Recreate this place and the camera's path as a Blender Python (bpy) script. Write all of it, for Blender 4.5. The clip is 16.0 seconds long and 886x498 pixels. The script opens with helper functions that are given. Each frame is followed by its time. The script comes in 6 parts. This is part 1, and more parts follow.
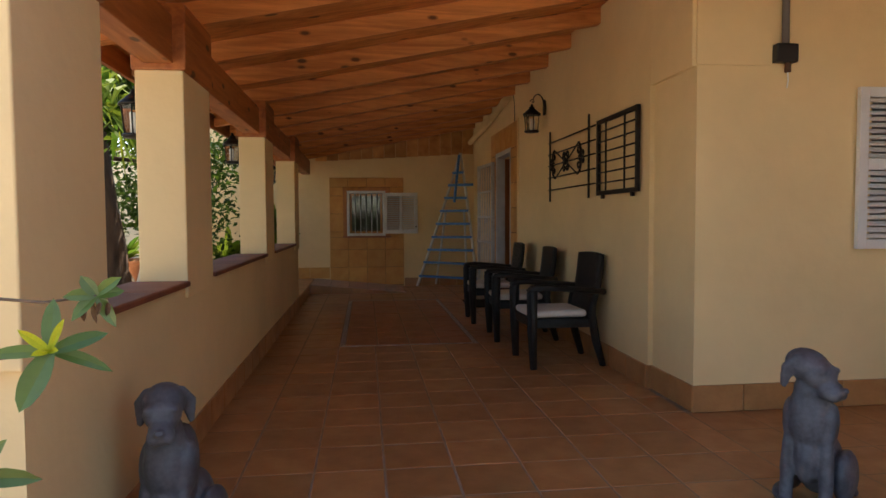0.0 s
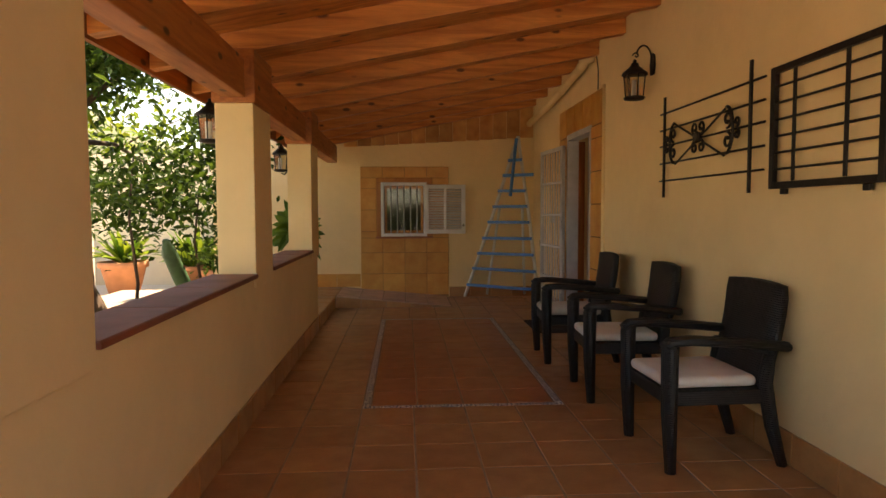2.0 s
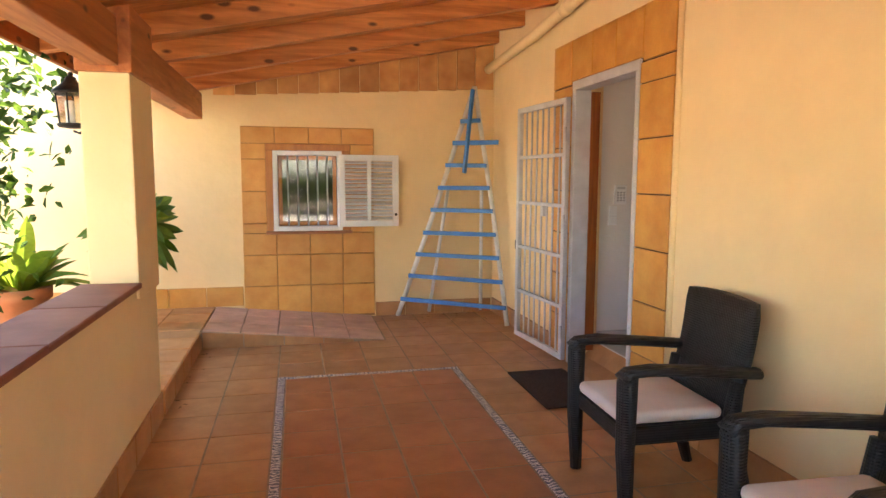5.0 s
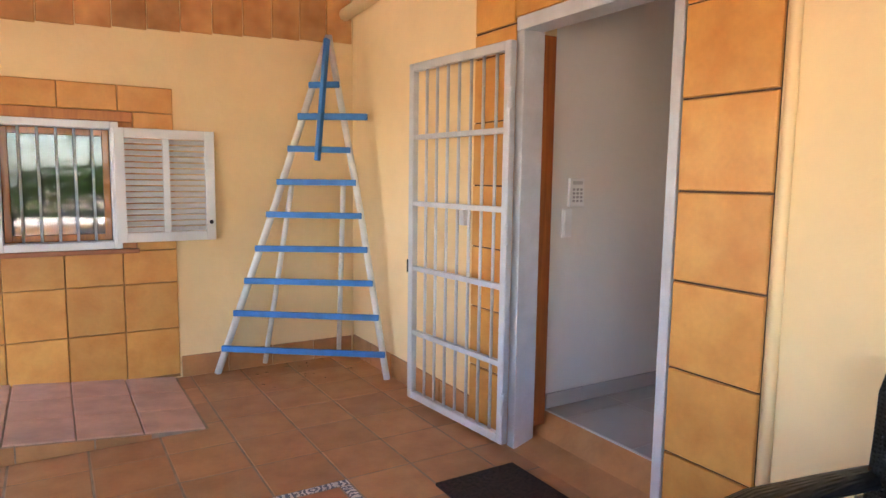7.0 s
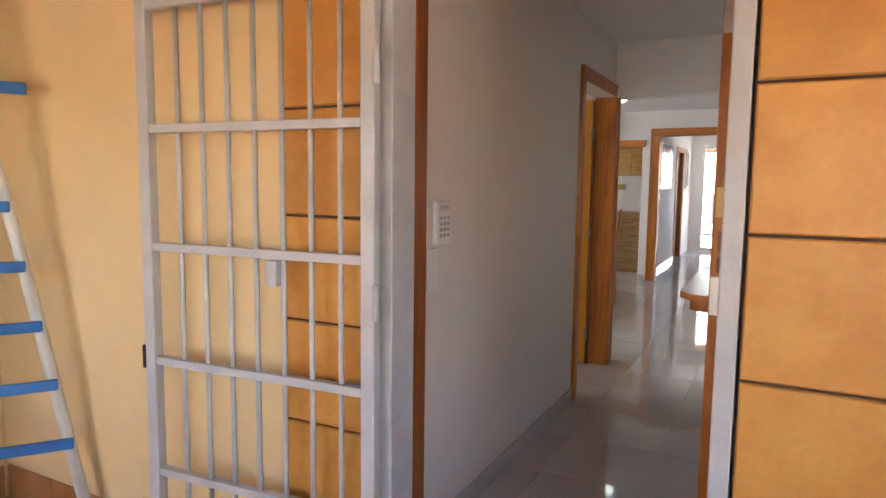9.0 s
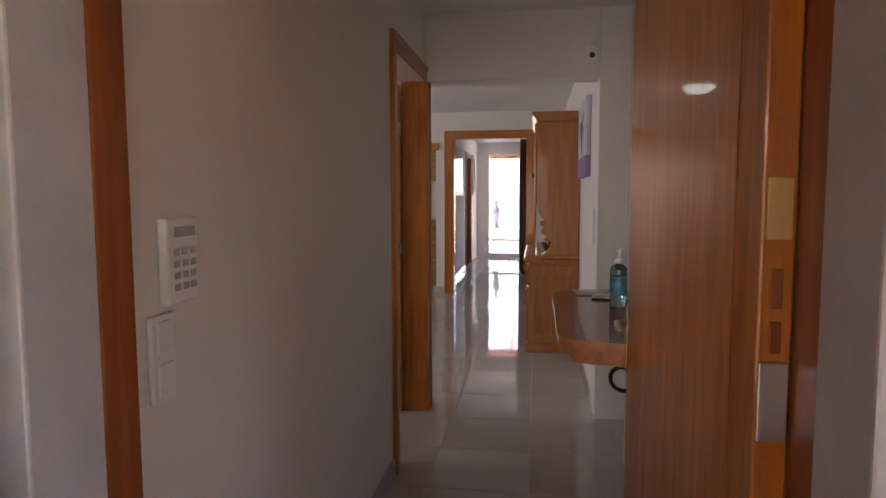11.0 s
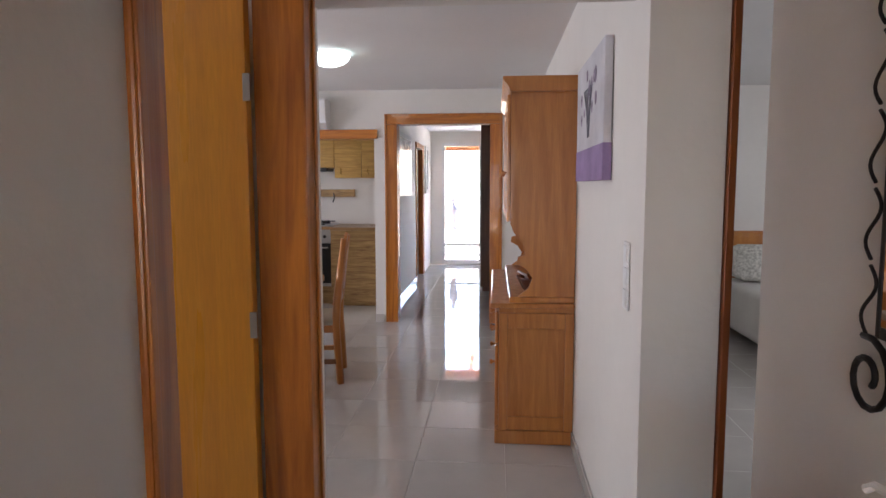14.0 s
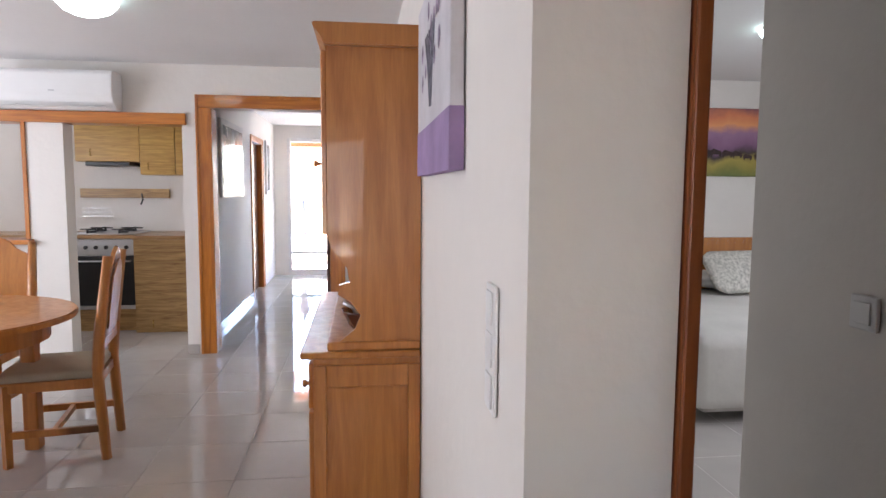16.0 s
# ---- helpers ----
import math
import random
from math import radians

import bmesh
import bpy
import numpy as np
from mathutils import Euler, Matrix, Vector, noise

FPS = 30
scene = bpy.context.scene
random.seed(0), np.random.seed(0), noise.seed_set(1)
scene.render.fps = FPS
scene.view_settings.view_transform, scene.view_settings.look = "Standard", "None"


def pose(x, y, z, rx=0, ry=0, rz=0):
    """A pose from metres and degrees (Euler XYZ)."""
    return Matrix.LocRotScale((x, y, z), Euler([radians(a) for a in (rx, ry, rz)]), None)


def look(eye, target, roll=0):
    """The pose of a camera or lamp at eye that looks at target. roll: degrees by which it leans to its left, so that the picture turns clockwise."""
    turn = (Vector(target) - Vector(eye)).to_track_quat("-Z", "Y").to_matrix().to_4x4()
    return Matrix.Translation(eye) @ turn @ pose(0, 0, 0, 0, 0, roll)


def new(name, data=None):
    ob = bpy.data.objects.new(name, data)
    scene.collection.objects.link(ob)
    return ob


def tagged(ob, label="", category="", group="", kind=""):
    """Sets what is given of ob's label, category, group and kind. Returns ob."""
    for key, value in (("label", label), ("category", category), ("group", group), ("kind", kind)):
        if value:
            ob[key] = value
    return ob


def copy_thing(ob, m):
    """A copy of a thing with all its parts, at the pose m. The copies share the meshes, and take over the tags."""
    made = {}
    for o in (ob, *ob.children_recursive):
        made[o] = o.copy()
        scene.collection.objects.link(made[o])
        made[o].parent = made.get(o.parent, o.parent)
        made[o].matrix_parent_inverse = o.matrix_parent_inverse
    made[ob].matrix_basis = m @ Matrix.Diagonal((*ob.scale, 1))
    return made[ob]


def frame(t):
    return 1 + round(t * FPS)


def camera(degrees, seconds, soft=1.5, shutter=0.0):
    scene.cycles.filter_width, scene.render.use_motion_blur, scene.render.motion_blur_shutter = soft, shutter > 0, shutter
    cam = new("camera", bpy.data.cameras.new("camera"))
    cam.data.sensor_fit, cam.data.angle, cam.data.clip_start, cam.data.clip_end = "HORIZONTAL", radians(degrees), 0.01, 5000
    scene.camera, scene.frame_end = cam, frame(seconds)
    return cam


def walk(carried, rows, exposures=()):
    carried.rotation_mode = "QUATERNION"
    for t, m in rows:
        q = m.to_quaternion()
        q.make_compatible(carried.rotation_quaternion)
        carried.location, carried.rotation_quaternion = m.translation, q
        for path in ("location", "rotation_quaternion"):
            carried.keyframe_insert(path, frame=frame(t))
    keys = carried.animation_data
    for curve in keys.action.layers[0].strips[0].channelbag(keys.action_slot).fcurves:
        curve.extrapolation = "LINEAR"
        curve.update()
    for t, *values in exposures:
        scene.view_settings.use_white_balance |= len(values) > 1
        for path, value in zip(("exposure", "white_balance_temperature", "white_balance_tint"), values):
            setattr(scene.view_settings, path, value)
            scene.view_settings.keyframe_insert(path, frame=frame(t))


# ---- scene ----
cam = camera(69.3, 16.0)
PATH = [
    (0, (0.826, -1.234, 1.189), (1.066, 0.749, 1.095), -0.3),
    (0.5, (0.891, -0.73, 1.254), (1.066, 1.259, 1.146), -0.3),
    (1, (0.931, -0.25, 1.218), (1.08, 1.741, 1.104), -0.2),
    (1.5, (0.921, 0.215, 1.222), (1.05, 2.207, 1.103), -0.2),
    (2, (0.858, 0.687, 1.269), (0.976, 2.68, 1.15), -0.2),
    (2.5, (0.805, 1.154, 1.305), (0.92, 3.147, 1.181), -0.0),
    (3, (0.77, 1.6, 1.413), (0.886, 3.59, 1.256), 0.0),
    (3.2, (0.755, 1.763, 1.427), (0.876, 3.752, 1.262), 0.2),
    (5.3, (0.717, 3.9, 1.414), (1.252, 5.814, 1.188), 0.3),
    (5.5, (0.697, 4.103, 1.422), (1.297, 5.998, 1.194), 0.4),
    (6, (0.693, 4.622, 1.384), (1.437, 6.465, 1.158), 0.5),
    (6.5, (0.727, 5.12, 1.388), (1.594, 6.909, 1.165), 0.6),
    (7, (0.805, 5.593, 1.363), (1.842, 7.289, 1.145), 0.8),
    (7.5, (0.901, 6.027, 1.391), (2.116, 7.601, 1.181), 0.9),
    (8, (0.955, 6.408, 1.344), (2.376, 7.802, 1.149), 1.1),
    (8.5, (1.084, 6.761, 1.371), (2.698, 7.925, 1.174), 1.0),
    (9, (1.204, 7.089, 1.433), (2.967, 8.011, 1.231), 0.7),
    (9.5, (1.422, 7.308, 1.398), (3.292, 7.992, 1.202), 0.6),
    (10, (1.7, 7.418, 1.415), (3.623, 7.933, 1.221), 0.3),
    (10.2, (1.772, 7.434, 1.413), (3.712, 7.886, 1.229), 0.3),
    (12.3, (2.961, 7.586, 1.438), (4.942, 7.791, 1.247), -0.3),
    (12.5, (3.097, 7.581, 1.452), (5.077, 7.781, 1.259), -0.2),
    (13, (3.367, 7.587, 1.473), (5.348, 7.783, 1.279), -0.3),
    (13.5, (3.626, 7.6, 1.47), (5.608, 7.783, 1.276), -0.2),
    (14, (3.935, 7.585, 1.502), (5.919, 7.747, 1.307), -0.1),
    (14.5, (4.233, 7.592, 1.495), (6.218, 7.735, 1.299), -0.2),
    (15, (4.494, 7.58, 1.492), (6.482, 7.664, 1.298), -0.0),
    (15.5, (4.723, 7.487, 1.48), (6.713, 7.433, 1.288), 0.3),
    (16, (4.932, 7.39, 1.483), (6.907, 7.137, 1.297), 0.4),
]
EXPOSURES = [(0, 1.5, 7100, 12), (0.5, 1.68, 7300, 13), (1.0, 1.8, 7500, 12), (1.5, 1.95, 7800, 12), (2.5, 2.37, 9600, 18), (3.0, 2.65, 9400, 16), (5.3, 4.1, 6900, 14), (6.0, 4.03, 6700, 14), (7.5, 4.42, 5800, 12),
             (8.0, 4.45, 6000, 12), (9.0, 4.05, 6400, 16), (9.5, 3.6, 6600, 20), (10.0, 3.25, 6900, 24), (12.5, 3.58, 6400, 26), (13.5, 3.95, 6200, 22), (14.5, 4.2, 6100, 18), (15.5, 4.6, 5900, 18), (16.0, 4.5, 6100, 18)]
walk(cam, [(t, look(eye, target, roll)) for t, eye, target, roll in PATH], EXPOSURES)

# ---- world and light ----
SUN_EL, SUN_AZ = 61.0, 32.0      # azimuth clockwise from +y
world = bpy.data.worlds.new("sky")
scene.world = world
world.use_nodes = True
wn = world.node_tree.nodes
sky = wn.new("ShaderNodeTexSky")
sky.sky_type, sky.sun_disc = "NISHITA", False
sky.sun_elevation, sky.sun_rotation = radians(SUN_EL), radians(SUN_AZ)
world.node_tree.links.new(sky.outputs[0], wn["Background"].inputs[0])
wn["Background"].inputs[1].default_value = 0.15
sun_data = bpy.data.lights.new("sun", "SUN")
sun_data.energy, sun_data.angle, sun_data.color = 5.0, radians(0.5), (1.0, 0.95, 0.86)
sun = new("sun", sun_data)
sd = Vector((math.sin(radians(SUN_AZ)) * math.cos(radians(SUN_EL)), math.cos(radians(SUN_AZ)) * math.cos(radians(SUN_EL)), math.sin(radians(SUN_EL))))
sun.matrix_world = look(sd * 30, (0, 0, 0))


def area_lamp(name, eye, target, w, h, power, color):
    d = bpy.data.lights.new(name, "AREA")
    d.shape, d.size, d.size_y, d.energy, d.color = "RECTANGLE", w, h, power, color
    o = new(name, d)
    o.matrix_world = look(eye, target)
    return o


# added fill lamps for daylight: front doorway, and unseen spots with no window built
# doorway fill, spread narrowed to pass the near hall walls
area_lamp("doorway_fill", (2.93, 7.66, 1.5), (5.74, 7.06, 1.25), 0.60, 0.9, 0.095, (1.0, 0.97, 0.93)).data.spread = radians(70)
area_lamp("room_fill", (8.0, 11.9, 1.5), (8.0, 9.0, 1.2), 2.2, 1.3, 4.3, (0.93, 0.97, 1.0))
area_lamp("room_fill", (7.6, 3.12, 1.5), (7.6, 5.0, 1.2), 1.4, 1.2, 2.8, (0.95, 0.98, 1.0))
area_lamp("room_fill", (11.0, 11.95, 1.7), (11.0, 9.5, 1.2), 0.9, 1.0, 0.8, (0.95, 0.98, 1.0))
area_lamp("room_fill", (4.5, 10.45, 1.6), (5.2, 8.2, 1.3), 1.0, 1.2, 1.2, (1.0, 0.98, 0.96))
area_lamp("room_fill", (13.9, 7.19, 1.5), (13.2, 8.7, 1.2), 1.0, 1.2, 1.2, (0.97, 0.99, 1.0))


# ---- materials ----


def material(name, color, rough=0.6, metal=0.0, vary=0.08, scale=3.0, fine=60.0, bump=0.0, bump_scale=60.0, coat=0.0, hue=None, stretch=None, random_tint=0.0, spec=0.5):
    m = bpy.data.materials.new(name)
    m.use_nodes = True
    n, l = m.node_tree.nodes, m.node_tree.links
    b = n["Principled BSDF"]
    b.inputs["Roughness"].default_value, b.inputs["Metallic"].default_value = rough, metal
    b.inputs["Coat Weight"].default_value = coat
    b.inputs["Specular IOR Level"].default_value = spec
    tc = n.new("ShaderNodeTexCoord")
    mp = n.new("ShaderNodeMapping")
    l.new(tc.outputs["Object"], mp.inputs[0])
    if stretch:
        mp.inputs["Scale"].default_value = stretch
    big, small = n.new("ShaderNodeTexNoise"), n.new("ShaderNodeTexNoise")
    big.inputs["Scale"].default_value, small.inputs["Scale"].default_value = scale, fine
    big.inputs["Detail"].default_value, small.inputs["Detail"].default_value = 5, 4
    l.new(mp.outputs[0], big.inputs["Vector"]), l.new(mp.outputs[0], small.inputs["Vector"])
    c2 = hue or tuple(max(0.0, c * (1 - 3.2 * vary)) for c in color)
    ramp = n.new("ShaderNodeMix")
    ramp.data_type = "RGBA"
    ramp.inputs["A"].default_value, ramp.inputs["B"].default_value = (*color, 1), (*c2, 1)
    rg = n.new("ShaderNodeMapRange")
    rg.inputs["From Min"].default_value, rg.inputs["From Max"].default_value = 0.35, 0.72
    l.new(big.outputs[0], rg.inputs[0]), l.new(rg.outputs[0], ramp.inputs["Factor"])
    hs = n.new("ShaderNodeHueSaturation")
    v = n.new("ShaderNodeMapRange")
    v.inputs["To Min"].default_value, v.inputs["To Max"].default_value = 1 - vary, 1 + vary
    l.new(small.outputs[0], v.inputs[0])
    if random_tint:
        oi = n.new("ShaderNodeObjectInfo")
        r2 = n.new("ShaderNodeMapRange")
        r2.inputs["To Min"].default_value, r2.inputs["To Max"].default_value = 1 - random_tint, 1 + random_tint
        mu = n.new("ShaderNodeMath")
        mu.operation = "MULTIPLY"
        l.new(oi.outputs["Random"], r2.inputs[0]), l.new(r2.outputs[0], mu.inputs[0]), l.new(v.outputs[0], mu.inputs[1])
        l.new(mu.outputs[0], hs.inputs["Value"])
        off = n.new("ShaderNodeVectorMath")
        off.operation = "ADD"
        cx = n.new("ShaderNodeMath")
        cx.operation, cx.inputs[1].default_value = "MULTIPLY", 37.0
        l.new(oi.outputs["Random"], cx.inputs[0])
        l.new(tc.outputs["Object"], off.inputs[0]), l.new(cx.outputs[0], off.inputs[1]), l.new(off.outputs[0], mp.inputs[0])
    else:
        l.new(v.outputs[0], hs.inputs["Value"])
    l.new(ramp.outputs["Result"], hs.inputs["Color"]), l.new(hs.outputs[0], b.inputs["Base Color"])
    rr = n.new("ShaderNodeMapRange")
    rr.inputs["To Min"].default_value, rr.inputs["To Max"].default_value = max(0.0, rough - min(0.08, rough * 0.4)), min(1, rough + min(0.08, rough * 0.4))
    l.new(big.outputs[0], rr.inputs[0]), l.new(rr.outputs[0], b.inputs["Roughness"])
    if bump:
        bp, bn = n.new("ShaderNodeBump"), n.new("ShaderNodeTexNoise")
        bn.inputs["Scale"].default_value, bn.inputs["Detail"].default_value = bump_scale, 6
        l.new(mp.outputs[0], bn.inputs["Vector"])
        bp.inputs["Strength"].default_value, bp.inputs["Distance"].default_value = bump, 0.01
        l.new(bn.outputs[0], bp.inputs["Height"]), l.new(bp.outputs[0], b.inputs["Normal"])
    return m


def wood(name, color, dark, axis="x", rough=0.45, ring=14.0, coat=0.0, knots=0.0):
    """Wood with grain that runs along one axis."""
    m = bpy.data.materials.new(name)
    m.use_nodes = True
    n, l = m.node_tree.nodes, m.node_tree.links
    b = n["Principled BSDF"]
    b.inputs["Coat Weight"].default_value = coat
    tc, mp = n.new("ShaderNodeTexCoord"), n.new("ShaderNodeMapping")
    oi, mu, ad = n.new("ShaderNodeObjectInfo"), n.new("ShaderNodeMath"), n.new("ShaderNodeVectorMath")
    mu.operation, mu.inputs[1].default_value, ad.operation = "MULTIPLY", 23.0, "ADD"
    l.new(oi.outputs["Random"], mu.inputs[0]), l.new(tc.outputs["Object"], ad.inputs[0]), l.new(mu.outputs[0], ad.inputs[1]), l.new(ad.outputs[0], mp.inputs[0])
    mp.inputs["Scale"].default_value = {"x": (0.08, 1, 1), "y": (1, 0.08, 1), "z": (1, 1, 0.08)}[axis]
    no, fi = n.new("ShaderNodeTexNoise"), n.new("ShaderNodeTexNoise")
    no.inputs["Scale"].default_value, no.inputs["Detail"].default_value, no.inputs["Distortion"].default_value = ring, 6, 1.2
    fi.inputs["Scale"].default_value, fi.inputs["Detail"].default_value = 160, 3
    l.new(mp.outputs[0], no.inputs["Vector"]), l.new(mp.outputs[0], fi.inputs["Vector"])
    mx, rg = n.new("ShaderNodeMix"), n.new("ShaderNodeMapRange")
    mx.data_type = "RGBA"
    mx.inputs["A"].default_value, mx.inputs["B"].default_value = (*color, 1), (*dark, 1)
    rg.inputs["From Min"].default_value, rg.inputs["From Max"].default_value = 0.36, 0.7
    l.new(no.outputs[0], rg.inputs[0]), l.new(rg.outputs[0], mx.inputs["Factor"])
    hs, v = n.new("ShaderNodeHueSaturation"), n.new("ShaderNodeMapRange")
    v.inputs["To Min"].default_value, v.inputs["To Max"].default_value = 0.82, 1.15
    l.new(fi.outputs[0], v.inputs[0]), l.new(v.outputs[0], hs.inputs["Value"]), l.new(mx.outputs["Result"], hs.inputs["Color"])
    out = hs.outputs[0]
    if knots:
        vo, kr, km = n.new("ShaderNodeTexVoronoi"), n.new("ShaderNodeMapRange"), n.new("ShaderNodeMix")
        km.data_type = "RGBA"
        mk = n.new("ShaderNodeMapping")
        mk.inputs["Scale"].default_value = {"x": (0.45, 1, 1), "y": (1, 0.45, 1), "z": (1, 1, 0.45)}[axis]
        l.new(ad.outputs[0], mk.inputs[0]), l.new(mk.outputs[0], vo.inputs["Vector"])
        vo.inputs["Scale"].default_value = knots
        kr.inputs["From Min"].default_value, kr.inputs["From Max"].default_value = 0.17, 0.10
        l.new(vo.outputs["Distance"], kr.inputs[0]), l.new(kr.outputs[0], km.inputs["Factor"])
        l.new(out, km.inputs["A"])
        km.inputs["B"].default_value = (*[c * 0.3 for c in dark], 1)
        out = km.outputs["Result"]
    l.new(out, b.inputs["Base Color"])
    rr = n.new("ShaderNodeMapRange")
    rr.inputs["To Min"].default_value, rr.inputs["To Max"].default_value = max(0.05, rough - 0.1), rough + 0.1
    l.new(no.outputs[0], rr.inputs[0]), l.new(rr.outputs[0], b.inputs["Roughness"])
    bp = n.new("ShaderNodeBump")
    bp.inputs["Strength"].default_value, bp.inputs["Distance"].default_value = 0.15, 0.004
    l.new(fi.outputs[0], bp.inputs["Height"]), l.new(bp.outputs[0], b.inputs["Normal"])
    return m


def glass(name, tint=(1, 1, 1), rough=0.0):
    m = bpy.data.materials.new(name)
    m.use_nodes = True
    b = m.node_tree.nodes["Principled BSDF"]
    b.inputs["Base Color"].default_value = (*tint, 1)
    b.inputs["Transmission Weight"].default_value, b.inputs["Roughness"].default_value, b.inputs["IOR"].default_value = 1.0, rough, 1.45
    return m


def glow(name, color, strength):
    m = bpy.data.materials.new(name)
    m.use_nodes = True
    b = m.node_tree.nodes["Principled BSDF"]
    b.inputs["Base Color"].default_value = (*color, 1)
    b.inputs["Emission Color"].default_value, b.inputs["Emission Strength"].default_value = (*color, 1), strength
    return m


STUCCO = material("cream_stucco", (0.85, 0.632, 0.335), 0.85, vary=0.035, scale=1.1, fine=9, bump=0.6, bump_scale=8)
STUCCO_GARDEN = material("garden_stucco", (0.82, 0.69, 0.49), 0.9, vary=0.06, scale=1.5, fine=12, bump=0.4, bump_scale=14)
PLASTER = material("white_plaster", (0.79, 0.755, 0.705), 0.75, vary=0.02, scale=1.0, fine=14, bump=0.2, bump_scale=25)
CEILING_PAINT = material("white_ceiling_paint", (0.80, 0.79, 0.78), 0.8, vary=0.02, scale=0.8, fine=30, bump=0.08, bump_scale=70)
TERRACOTTA = material("terracotta_tile", (0.46, 0.222, 0.085), 0.36, vary=0.10, scale=7, fine=45, bump=0.08, bump_scale=60, hue=(0.36, 0.16, 0.057), random_tint=0.13)
TERRACOTTA_RED = material("red_terracotta_tile", (0.42, 0.155, 0.054), 0.36, vary=0.08, scale=7, fine=45, bump=0.08, bump_scale=60, hue=(0.34, 0.12, 0.042), random_tint=0.09)
TERRACOTTA_PALE = material("pale_ramp_tile", (0.64, 0.40, 0.29), 0.55, vary=0.08, scale=6, fine=40, bump=0.1, bump_scale=60, random_tint=0.06)
WALLTILE = material("ochre_wall_tile", (0.62, 0.305, 0.068), 0.42, vary=0.09, scale=6, fine=50, bump=0.1, bump_scale=50, hue=(0.52, 0.21, 0.038), random_tint=0.10)
SILLTILE = material("dark_sill_tile", (0.27, 0.085, 0.045), 0.6, vary=0.10, scale=5, fine=40, bump=0.1, bump_scale=60, random_tint=0.06)
GROUT = material("grout", (0.36, 0.27, 0.20), 0.95, vary=0.1, scale=10, fine=80)
GROUT_DARK = material("dark_grout", (0.10, 0.055, 0.035), 0.95, vary=0.1, scale=10, fine=80)
MOSAIC = material("patterned_mosaic", (0.78, 0.75, 0.74), 0.4, vary=0.1, scale=30, fine=120, hue=(0.45, 0.40, 0.40))
mn, ml = MOSAIC.node_tree.nodes, MOSAIC.node_tree.links
mw, mm, mr, mc = mn.new("ShaderNodeTexWave"), mn.new("ShaderNodeMix"), mn.new("ShaderNodeMapRange"), mn.new("ShaderNodeTexCoord")
mw.wave_type, mw.rings_direction = "RINGS", "Z"
mw.inputs["Scale"].default_value, mw.inputs["Distortion"].default_value, mw.inputs["Detail Scale"].default_value = 12, 7, 3.0
ml.new(mc.outputs["Object"], mw.inputs["Vector"]), ml.new(mw.outputs[1], mr.inputs[0])
mr.inputs["From Min"].default_value, mr.inputs["From Max"].default_value = 0.45, 0.6
mm.data_type = "RGBA"
mm.inputs["B"].default_value = (0.10, 0.11, 0.17, 1)
ml.new(mr.outputs[0], mm.inputs["Factor"])
ml.new(mn["Principled BSDF"].inputs["Base Color"].links[0].from_socket, mm.inputs["A"]), ml.new(mm.outputs["Result"], mn["Principled BSDF"].inputs["Base Color"])
PINE = wood("reddish_pine", (0.70, 0.28, 0.08), (0.40, 0.125, 0.03), "x", 0.5, 14, knots=7.5)
PINE_Y = wood("reddish_pine_beam", (0.50, 0.17, 0.045), (0.29, 0.082, 0.02), "y", 0.5, 14, knots=7.5)
ORANGE_WOOD = wood("orange_varnished_pine", (0.55, 0.19, 0.022), (0.33, 0.095, 0.011), "z", 0.32, 22, coat=0.3)
ORANGE_WOOD_X = wood("orange_varnished_pine_across", (0.55, 0.19, 0.022), (0.33, 0.095, 0.011), "y", 0.32, 22, coat=0.3)
VENEER = wood("golden_veneer", (0.66, 0.29, 0.024), (0.55, 0.22, 0.018), "z", 0.3, 10, coat=0.3)
HUTCH_WOOD = wood("honey_pine", (0.54, 0.218, 0.045), (0.40, 0.14, 0.026), "z", 0.35, 16, coat=0.25, knots=1.2)
DARK_WOOD = wood("dark_brown_wood", (0.16, 0.06, 0.03), (0.09, 0.03, 0.016), "z", 0.35, 16)
ZEBRANO = wood("striped_veneer", (0.52, 0.33, 0.13), (0.27, 0.145, 0.05), "y", 0.35, 40)
CONSOLE_WOOD = wood("console_wood", (0.40, 0.145, 0.045), (0.25, 0.08, 0.024), "x", 0.22, 18, coat=0.4)
HALL_TILE = material("polished_cream_tile", (0.53, 0.50, 0.468), 0.035, vary=0.03, scale=3, fine=14, random_tint=0.02)
HALL_GROUT = material("pale_grout", (0.70, 0.68, 0.65), 0.6, vary=0.05)
WHITE_PAINT = material("white_paint", (0.76, 0.75, 0.73), 0.45, vary=0.03, scale=4, fine=60, bump=0.05)
GREY_PAINT = material("grey_white_metal_paint", (0.54, 0.535, 0.55), 0.42, vary=0.05, scale=8, fine=90, bump=0.1, bump_scale=80)
IRON = material("black_iron", (0.025, 0.020, 0.018), 0.5, metal=0.6, vary=0.15, scale=20, fine=120, bump=0.2)
CUSHION = material("cream_cushion", (0.74, 0.68, 0.60), 0.9, vary=0.04, scale=6, fine=140, bump=0.2, bump_scale=180)
BLUE = material("blue_paint", (0.035, 0.19, 0.55), 0.5, vary=0.08, scale=12, fine=90, bump=0.15)
LEGWHITE = material("worn_white_paint", (0.78, 0.76, 0.72), 0.6, vary=0.06, scale=9, fine=70, bump=0.15)
CLEAR = glass("clear_glass")
PANE = glass("thin_window_glass")
PANE.node_tree.nodes["Principled BSDF"].inputs["IOR"].default_value = 1.42
MIRROR = material("mirror", (0.92, 0.93, 0.93), 0.0, metal=1.0, vary=0.0)
STEEL = material("brushed_steel", (0.60, 0.60, 0.60), 0.3, metal=1.0, vary=0.04, fine=150)
BLACK = material("black_plastic", (0.015, 0.015, 0.016), 0.35, vary=0.1)
